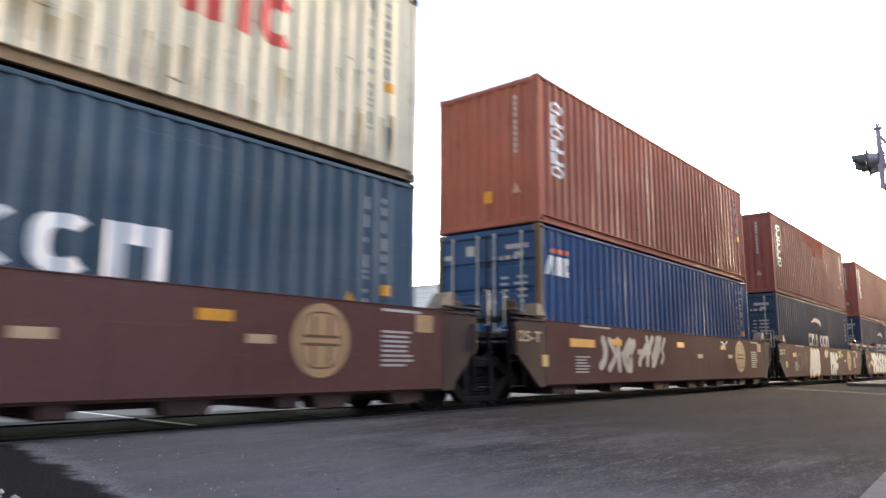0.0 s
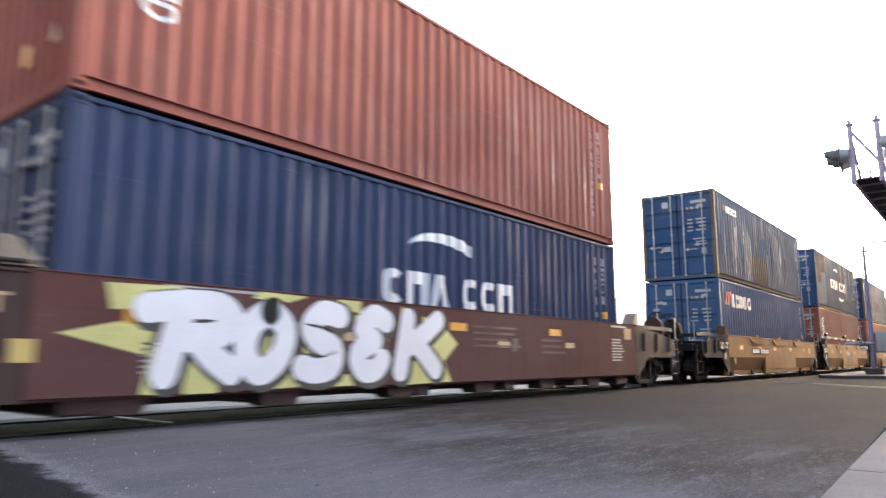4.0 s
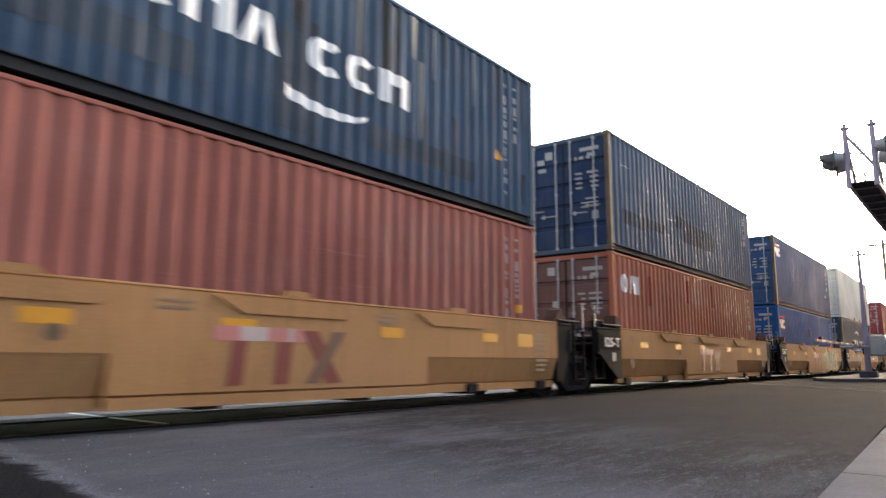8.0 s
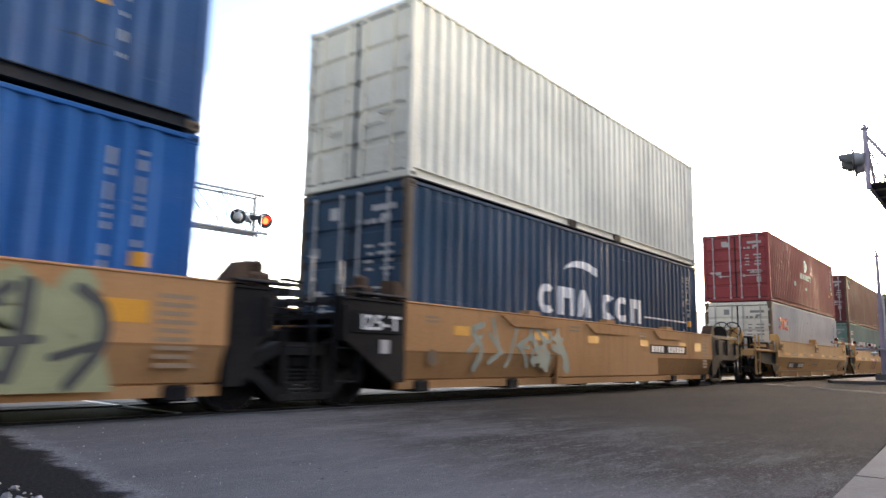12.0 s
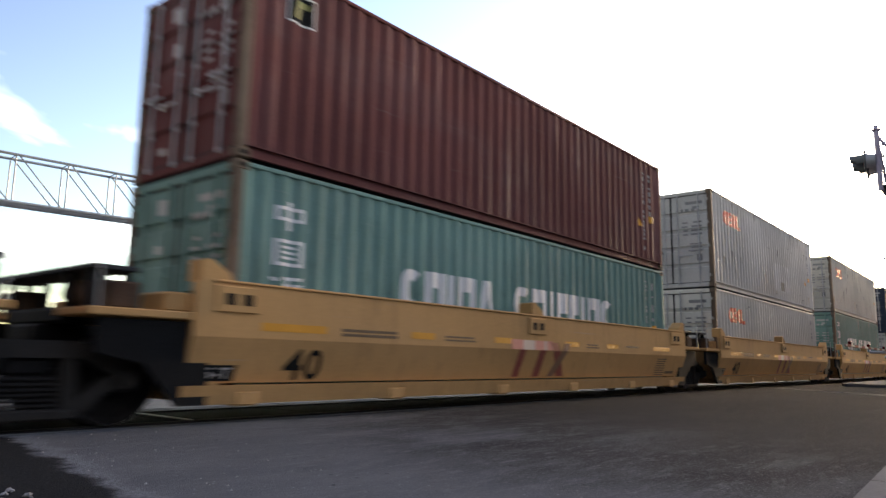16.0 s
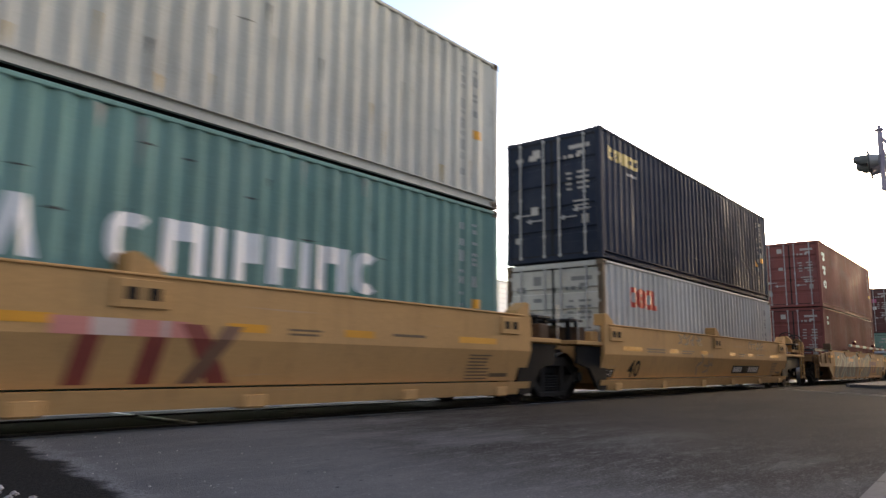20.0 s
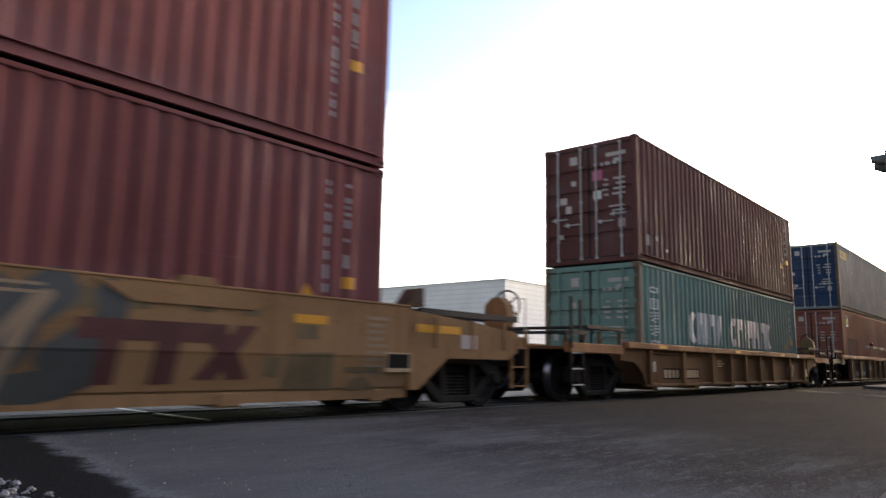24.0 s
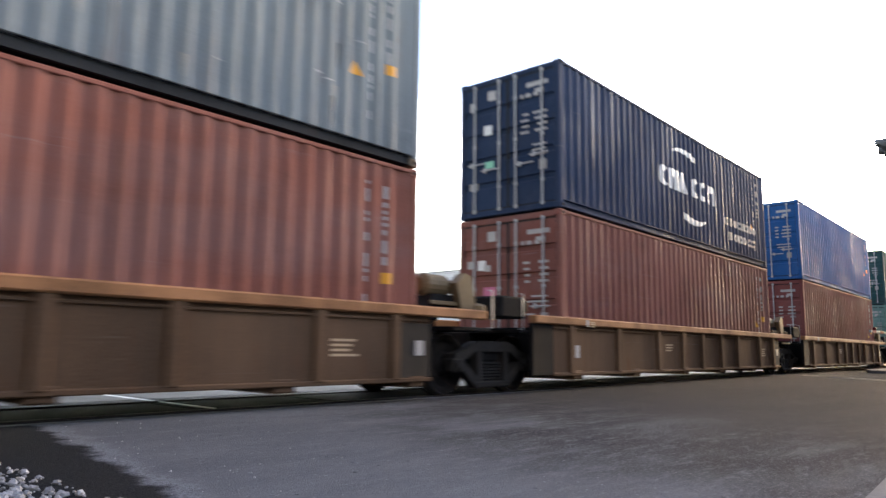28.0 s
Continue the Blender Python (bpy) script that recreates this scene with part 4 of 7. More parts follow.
WHEELSETS = []


def truck(parent, x):
    t = link("truck", bolster_mesh(), DARKSTEEL, parent, "dark cast-steel four-wheel truck", pose(x, 0, 0))
    for s in (-1, 1):
        link("side_frame", side_frame_mesh(), CASTFRAME, t, m=pose(0, s * 1.02, 0))
        tagged(link("spring_nest", springs_mesh(), SPRING, t, m=pose(0, s * 1.02, 0)), kind="stuff")
        w = link("wheelset", wheelset_mesh(), WHEELSTEEL, t, m=pose(s * 0.875, 0, WHEEL_R))
        WHEELSETS.append((w, s * 0.875))
        for k in (-1, 1):
            link("wheel_tread", tread_mesh(k), TREAD, t, "worn bright running tread", pose(s * 0.875, 0, WHEEL_R))
    return t


# steel coloured almost black to give the well ends their deep shade
SHADE_BLACK = surface("shade_black_steel", (0.006, 0.006, 0.006), 0.95, vary=0.3, spec=0.02)
GRIMYOCHRE = surface("grimy_ochre_paint", (0.17, 0.115, 0.055), 0.7, vary=0.45, scale=4, rust=0.3, streak=0.3)
RUSTCAST = surface("rusty_brown_casting", (0.1, 0.062, 0.04), 0.85, vary=0.5, scale=6, rust=0.5, spec=0.1)
CREAMCAST = surface("cream_casting_paint", (0.3, 0.23, 0.16), 0.6, vary=0.35, rust=0.3)


# ---- well cars ----
def side_face(profile):
    """The outer face of a car's side, from (z, half-width) down the side, for laying paint on it."""
    pts = sorted(profile)

    def depth(x, z):
        for (a, ya), (b, yb) in zip(pts, pts[1:]):
            if z <= b:
                return -(ya + (yb - ya) * (z - a) / max(1e-6, b - a))
        return -pts[-1][1]
    return ([], [p[0] for p in pts], depth)


def side_strip(g, profile, x0, x1, s, thick=0.07):
    outer = [(y, z) for z, y in profile]
    inner = [(y - thick, z) for z, y in reversed(profile)]
    g.prism([(s * y, z) for y, z in outer + inner], x0, x1, "x")
    return g


def mirrored(x, back):
    return LONG - x if back else x


def end_plate(pts, s, back, y0=1.40, y1=1.49):
    """A side plate beyond the well's end; pts are (distance past the container, z)."""
    g = Geo()
    g.prism([(mirrored(-d, back), z) for d, z in pts], s * y0, s * y1, "y")
    return g


def reflectors(car, face, xs, z, w=0.4, h=0.13, m=YELLOW):
    for x in xs:
        part("reflector", painted(quad(x, z, w, h), face, 0.004), m, car, "yellow reflective strip")


def crosswalk_deck(car, back, d0, d1, z, mat=GRATE):
    a, b = sorted((mirrored(-d0, back), mirrored(-d1, back)))
    g = Geo()
    n = 9
    for k in range(n):
        y = -1.35 + 2.7 * k / (n - 1)
        g.box(a, b, y - 0.02, y + 0.02, z - 0.05, z, 0.004)
    k = a
    while k < b:
        g.box(k, k + 0.03, -1.38, 1.38, z - 0.045, z - 0.008)
        k += 0.22
    g.box(a, b, -1.4, -1.36, z - 0.08, z + 0.01, 0.004)
    g.box(a, b, 1.36, 1.4, z - 0.08, z + 0.01, 0.004)
    tagged(part("end_platform", g, mat, car, "dark grating end platform"), kind="stuff")


def crossover_board(car, back, d0, d1, z):
    """Two narrow grating boards along the sides, and one across."""
    a, b = sorted((mirrored(-d0, back), mirrored(-d1, back)))
    for s in (-1, 1):
        g = Geo()
        for k in range(4):
            y = s * (0.95 + 0.11 * k)
            g.box(a, b, *sorted((y, y + s * 0.03)), z - 0.05, z, 0.004)
        k = a
        while k < b:
            g.box(k, k + 0.03, *sorted((s * 0.95, s * 1.31)), z - 0.045, z - 0.01)
            k += 0.2
        g.box(a, b, *sorted((s * 1.31, s * 1.34)), z - 0.07, z + 0.005, 0.004)
        tagged(part("end_platform", g, GRATE, car, "dark grating side board"), kind="stuff")
    c = mirrored(-d1 + 0.2, back)
    part("cross_board", Geo().box(c - 0.2, c + 0.2, -0.94, 0.94, z - 0.05, z - 0.01, 0.006), GRATE, car)


def ladder(car, x, y, z0, z1, w=0.42, n=4, mat=DARKSTEEL, rung_mat=None):
    g = Geo()
    for k in (0, w):
        g.box(x + k - 0.02, x + k + 0.02, y - 0.03, y + 0.03, z0, z1, 0.006)
    side = part("ladder", g, mat, car)
    for i in range(n):
        z = z0 + (z1 - z0) * (i + 0.1) / n
        part("rung", Geo().box(x, x + w, y - 0.03, y + 0.012, z - 0.012, z + 0.012, 0.005), rung_mat or mat, side)


def grab_iron(car, x, y, z0, z1, mat=STEEL):
    part("grab_iron", Geo().bent([(x, y + 0.08, z0), (x, y, z0), (x, y, z1), (x, y + 0.08, z1)], 0.012), mat, car)


def centre_sill(car, back, d1, mat, z0=0.62, z1=1.0, half=0.35):
    a, b = sorted((mirrored(0.1, back), mirrored(-d1, back)))
    part("centre_sill", Geo().box(a, b, -half, half, z0, z1, 0.03), mat, car)


def corner_guide(car, x, s, z, mat, flip=1):
    g = Geo().prism([(x, z), (x + 0.34 * flip, z), (x + 0.26 * flip, z + 0.1), (x + 0.14 * flip, z + 0.24), (x + 0.02 * flip, z + 0.26)], s * 1.22, s * 1.48, "y")
    part("container_guide", g, mat, car)


def well_floor(car, mat, z=0.3, end_mat=None):
    g = Geo()
    for x in (0.05, 2.4, 4.9, 7.2, 9.7, 11.85):
        g.box(x, x + 0.3, -1.42, 1.42, z - 0.12, z + 0.04, 0.02)
    g.box(0.0, LONG, -1.2, -0.95, z - 0.06, z + 0.02, 0.01)
    g.box(0.0, LONG, 0.95, 1.2, z - 0.06, z + 0.02, 0.01)
    part("well_floor", g, mat, car)
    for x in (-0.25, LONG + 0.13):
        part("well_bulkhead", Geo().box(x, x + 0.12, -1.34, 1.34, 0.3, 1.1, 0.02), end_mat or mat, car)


def coupler(car, back, d0, mat=DARKSTEEL):
    """A draft gear box with a knuckle coupler and a looping air hose."""
    a = mirrored(-d0, back)
    e = 1 if back else -1
    lo, hi = sorted((a - e * 0.3, a + e * 0.42))
    g = Geo().box(lo, hi, -0.12, 0.12, 0.72, 0.95, 0.03)
    lo, hi = sorted((a + e * 0.28, a + e * 0.62))
    g.box(lo, hi, -0.17, 0.2, 0.66, 1.0, 0.06)
    part("coupler", g, mat, car)
    pts = [(a + e * (-0.1 + 1.0 * i / 8), -0.45, 0.62 - 0.38 * math.sin(math.pi * i / 8)) for i in range(9)]
    part("air_hose", Geo().bent(pts, 0.028, 8), RUBBER, car)


def end_steps(car, back, d, z1, mat, rung_mat=None):
    x = mirrored(-d, back) - (0.42 if back else 0.0)
    ladder(car, x, -1.42, 0.3, z1, 0.42, 3, mat, rung_mat)


def deck_gear(car, back, s, z):
    """Brake valve, pipes and bracket on the deck beside a joint."""
    x = mirrored(-0.85, back)
    e = 1 if back else -1
    g = Geo().box(x - 0.16, x + 0.16, *sorted((s * 1.0, s * 1.3)), z - 0.02, z + 0.2, 0.04)
    g.lathe([(0.0, 0.05), (0.02, 0.1), (0.12, 0.1), (0.16, 0.05)], (x, s * 1.15, z + 0.18), "z", 12)
    part("brake_valve", g, RUSTCAST, car, "rusty brown brake valve")
    pts = [(x, s * 1.32, z + 0.06), (x + e * 0.22, s * 1.38, z + 0.14), (x + e * 0.5, s * 1.38, z + 0.12), (x + e * 0.62, s * 1.3, z - 0.1)]
    part("brake_pipe", Geo().bent(pts, 0.02, 6), DARKSTEEL, car)
    a, b = sorted((mirrored(-0.3, back), mirrored(-1.2, back)))
    part("step_board", Geo().box(a, b, *sorted((s * 1.34, s * 1.52)), z + 0.05, z + 0.085, 0.01), GRATE, car)


def car_smooth(kind, label, mat, end_mat, front, rear, sloped=False):
    """A smooth-sided well car. kind: A brown with plain sides, B yellow with pressed panels. front, rear: 'joint' shares a truck, 'coupled' has its own."""
    car = thing("well_car", label, "railway car", "well cars of the train")
    zt = 1.45 if kind == "A" else 1.40
    prof = [(zt, 1.49), (0.352, 1.49), (0.345, 1.45), (0.32, 1.44)] if kind == "A" else None
    if kind == "A":
        for s in (-1, 1):
            part("side_sill", side_strip(Geo(), prof, -0.3, LONG + 0.3, s), mat, car)
            part("top_lip", Geo().box(-0.3, LONG + 0.3, *sorted((s * 1.38, s * 1.5)), zt - 0.002, zt + 0.014, 0.005), mat, car)
        for x in (0.3, 2.2, 4.3, 6.3, 8.3, 10.2, 11.5):
            part("jacking_block", Geo().prism([(x, 0.32), (x + 0.6, 0.32), (x + 0.52, 0.17), (x + 0.08, 0.17)], -1.42, -1.15, "y"), end_mat, car)
        face = side_face([(zt, 1.49), (0.35, 1.49)])
    else:
        up = [(zt, 1.49), (0.75, 1.49)]
        flush = [(0.75, 1.49), (0.36, 1.485), (0.355, 1.44), (0.34, 1.44), (0.335, 1.48), (0.22, 1.475)]
        under = [(0.75, 1.49), (0.72, 1.478), (0.36, 1.41), (0.355, 1.38), (0.34, 1.38), (0.335, 1.4), (0.22, 1.4)] if sloped else [(0.75, 1.49), (0.72, 1.475), (0.36, 1.35), (0.355, 1.32), (0.34, 1.32), (0.335, 1.37), (0.22, 1.37)]
        for s in (-1, 1):
            part("side_sill", side_strip(Geo(), up, -0.3, LONG + 0.3, s), mat, car)
            for a, b, p in ((-0.3, 3.9, under), (3.9, 8.6, under if sloped else flush), (8.6, LONG + 0.3, under)):
                part("lower_side", side_strip(Geo(), p, a, b, s), mat, car)
            part("top_lip", Geo().box(-0.3, LONG + 0.3, *sorted((s * 1.36, s * 1.50)), zt - 0.002, zt + 0.03, 0.01), mat, car)
        for a, b in ((2.05, 4.1), (5.0, 7.25), (8.35, 10.35)):
            g = Geo().prism([(a, zt - 0.03), (a + 0.35, zt - 0.2), (b - 0.35, zt - 0.2), (b, zt - 0.03)], -1.515, -1.485, "y")
            part("pressed_panel", g, mat, car)
            m_ = 0.5 * (a + b)
            part("lift_lug", Geo().prism([(m_ - 0.22, zt + 0.028), (m_ + 0.22, zt + 0.028), (m_ + 0.16, zt + 0.1), (m_ - 0.16, zt + 0.1)], -1.5, -1.3, "y"), mat, car)
        face = side_face([(zt, 1.49), (0.75, 1.49), (0.72, 1.478), (0.36, 1.41)] if sloped else [(zt, 1.49), (0.75, 1.49), (0.3, 1.485)])
    well_floor(car, end_mat)
    for back, how in ((False, front), (True, rear)):
        reach = 1.5 if how == "joint" else 3.2
        for s in (-1, 1):
            if how == "joint":
                q = (1.1 if kind == "A" else 0.85) if back else (1.26 if kind == "A" else 1.48)
                pts = [(0.28, 0.32), (0.5, 0.32), (q - 0.12, 0.84), (q, 0.86), (q, 1.38), (q - 0.2, zt - 0.03), (0.28, zt - 0.03)]
                part("end_lip", Geo().box(*sorted((mirrored(-0.3, back), mirrored(-q, back))), *sorted((s * 1.385, s * 1.505)), zt - 0.03, zt + 0.005, 0.008), end_mat, car)
            else:
                pts = [(0.28, 0.32), (0.45, 0.32), (1.05, 0.74), (2.5, 0.74), (2.75, 0.86), (2.75, 1.16), (1.6, zt - 0.12), (0.28, zt - 0.03)]
            part("end_plate", end_plate(pts, s, back), end_mat, car)
            for d in ((q - 0.06,) if how == "joint" else (0.8, 1.6, 2.4)):
                x = mirrored(-d, back)
                part("stiffener", Geo().box(x - 0.03, x + 0.03, *sorted((s * 1.48, s * 1.515)), 0.88, 1.3, 0.008), end_mat, car)
        centre_sill(car, back, reach if how == "joint" else 3.2, DARKSTEEL)
        lo, hi = sorted((mirrored(-0.3, back), mirrored(-(1.35 if how == "joint" else 2.7), back)))
        part("end_deck", Geo().box(lo, hi, -1.4, 1.4, 1.12, 1.2, 0.01), end_mat, car)
        crosswalk_deck(car, back, 0.55, 1.4 if how == "joint" else 2.9, zt + 0.02)
        for s in (-1, 1):
            corner_guide(car, mirrored(-0.55, back), s, zt + 0.03, CREAMCAST if kind == "A" else RUSTCAST, -1 if back else 1)
        if how == "joint":
            for s in (-1, 1):
                deck_gear(car, back, s, zt)
            end_steps(car, back, 1.5 if back else q + 0.05, 1.55, BLACK)
            grab_iron(car, mirrored(-1.46, back), -1.44, 1.3, 1.85)
        else:
            coupler(car, back, 3.2)
            part("end_beam", Geo().box(*sorted((mirrored(-2.95, back), mirrored(-3.2, back))), -1.35, 1.35, 0.92, 1.12, 0.02), end_mat, car)
            end_steps(car, back, 3.1, 1.2, end_mat)
            grab_iron(car, mirrored(-3.1, back), -1.4, 1.1, 1.75)
            brake_gear(car, back, 3.3, 1.25, end_mat)
    return car, face


def brake_gear(car, back, d, z=1.3, mat=None):
    """A hand brake: a rounded housing on two posts, and a spoked wheel."""
    x = mirrored(-d, back)
    e = 1 if back else -1
    g = Geo()
    g.prism([(-1.02, z), (-0.62, z), (-0.56, z + 0.16), (-0.6, z + 0.42), (-0.74, z + 0.54), (-0.9, z + 0.54), (-1.04, z + 0.4), (-1.08, z + 0.16)], *sorted((x - e * 0.02, x - e * 0.24)), "x")
    g.lathe([(0.0, 0.15), (0.05, 0.13), (0.08, 0.06)], (x if back else x - 0.08, -0.8, z + 0.34), "x", 14)
    stand = part("brake_housing", g, mat or GRIMYOCHRE, car, "grimy ochre hand brake housing")
    for y in (-1.05, -0.6):
        part("brake_post", Geo().box(*sorted((x - e * 0.1, x - e * 0.17)), y - 0.03, y + 0.03, z - 0.45, z + 0.05, 0.008), CASTFRAME, car)
    for xc in (x + e * 0.12,):
        g = Geo()
        g.smooth = True
        g.bent([(xc, -0.8 + 0.27 * math.cos(2 * math.pi * i / 18), z + 0.42 + 0.27 * math.sin(2 * math.pi * i / 18)) for i in range(19)], 0.018, 6)
        for i in range(5):
            a = 2 * math.pi * i / 5
            g.tube((xc, -0.8, z + 0.42), (xc, -0.8 + 0.27 * math.cos(a), z + 0.42 + 0.27 * math.sin(a)), 0.013, 5)
        g.tube((x - e * 0.13, -0.8, z + 0.42), (xc, -0.8, z + 0.42), 0.035, 10)
        part("brake_wheel", g, CASTFRAME, car, "spoked hand brake wheel")
    return stand


def car_folded(label, mat, front, rear):
    """A yellow well car with a folded side and fin-shaped guides."""
    car = thing("well_car", label, "railway car", "well cars of the train")
    zt = 1.47
    for s in (-1, 1):
        part("side_sill", side_strip(Geo(), [(zt, 1.49), (0.90, 1.49), (0.87, 1.48), (0.42, 1.33)], -0.55, LONG + 0.55, s), mat, car)
        part("bottom_flange", side_strip(Geo(), [(0.4, 1.43), (0.2, 1.375)], -0.6, LONG + 0.6, s, 0.08), mat, car)
        part("top_lip", Geo().box(-0.35, LONG + 0.35, *sorted((s * 1.36, s * 1.51)), zt - 0.002, zt + 0.03, 0.01), mat, car)
        for x, f in ((-0.5, 1), (5.78, 1), (LONG + 0.5, -1)):
            g = Geo().prism([(x, zt), (x + 0.4 * f, zt), (x + 0.34 * f, zt + 0.1), (x + 0.1 * f, zt + 0.24), (x, zt + 0.22)], s * 1.24, s * 1.49, "y")
            part("container_guide", g, mat, car, "yellow fin-shaped container guide")
    for x in (-0.27, 5.72, LONG - 0.3):
        part("lug_plate", Geo().box(x - 0.05, x + 0.5, -1.515, -1.485, 1.16, zt - 0.03, 0.01), mat, car)
        for k in (0.06, 0.28):
            part("lug_hole", Geo().box(x + k, x + k + 0.12, -1.52, -1.512, 1.24, 1.36), BLACK, car)
    face = side_face([(zt, 1.49), (0.90, 1.49), (0.87, 1.48), (0.42, 1.33)])
    well_floor(car, mat)
    for back, how in ((False, front), (True, rear)):
        far = 1.62 if how == "joint" else 3.2
        for s in (-1, 1):
            part("end_deck", Geo().box(*sorted((mirrored(-0.3, back), mirrored(-(far - 0.05), back))), *sorted((s * 0.7, s * 1.46)), 1.06, 1.14, 0.012), mat, car)
            pts = [(0.3, 0.2), (0.62, 0.2), (1.0, 0.62), (far - 0.15, 0.72), (far - 0.15, 1.04), (0.3, 1.04)]
            part("end_plate", end_plate(pts, s, back, 1.34, 1.4), BLACK, car)
            for d in (0.5, 1.05):
                a, b = sorted((mirrored(-d, back), mirrored(-d - 0.3, back)))
                part("stop_block", Geo().box(a, b, *sorted((s * 0.85, s * 1.35)), 1.14, 1.34 if d < 1 else 1.4, 0.02), mat if d < 1 else RUSTCAST, car)
            part("end_gusset", end_plate([(0.34, 0.9), (0.46, 0.9), (0.56, 1.06), (0.34, 1.2)], s, back, 1.38, 1.45), mat, car)
        centre_sill(car, back, far, DARKSTEEL)
        lo, hi = sorted((mirrored(-(far - 0.55), back), mirrored(-(far - 0.1), back)))
        part("end_tower", Geo().box(lo, hi, -0.75, 0.75, 1.0, 1.16, 0.03), DARKSTEEL, car)
        for y in (-1.2, -0.7, 0.7, 1.2):
            part("tower_post", Geo().box(lo + 0.02, lo + 0.1, y - 0.04, y + 0.04, 1.12, 1.5, 0.01), DARKSTEEL, car)
            part("tower_post", Geo().box(hi - 0.1, hi - 0.02, y - 0.04, y + 0.04, 1.12, 1.5, 0.01), DARKSTEEL, car)
        part("tower_deck", Geo().box(lo - 0.02, hi + 0.02, -1.3, 1.3, 1.5, 1.55, 0.01), GRATE, car, "dark grating step")
        g = Geo()
        g.smooth = True
        g.lathe([(0.0, 0.08), (0.04, 0.14), (0.5, 0.14), (0.56, 0.07)], (0.5 * (lo + hi), -0.95, 1.3), "y", 14)
        part("brake_cylinder", g, RUSTCAST, car, "rusty brown brake cylinder")
        if how == "coupled":
            coupler(car, back, 3.2)
            part("end_beam", Geo().box(*sorted((mirrored(-2.9, back), mirrored(-3.2, back))), -1.4, 1.4, 0.9, 1.12, 0.02), mat, car)
            end_steps(car, back, 3.1, 1.6, mat)
            brake_gear(car, back, 3.3, 1.3, mat)
            crosswalk_deck(car, back, 1.7, 3.0, 1.3, mat)
        else:
            grab_iron(car, mirrored(-1.5, back), -1.44, 1.1, 1.75)
    return car, face


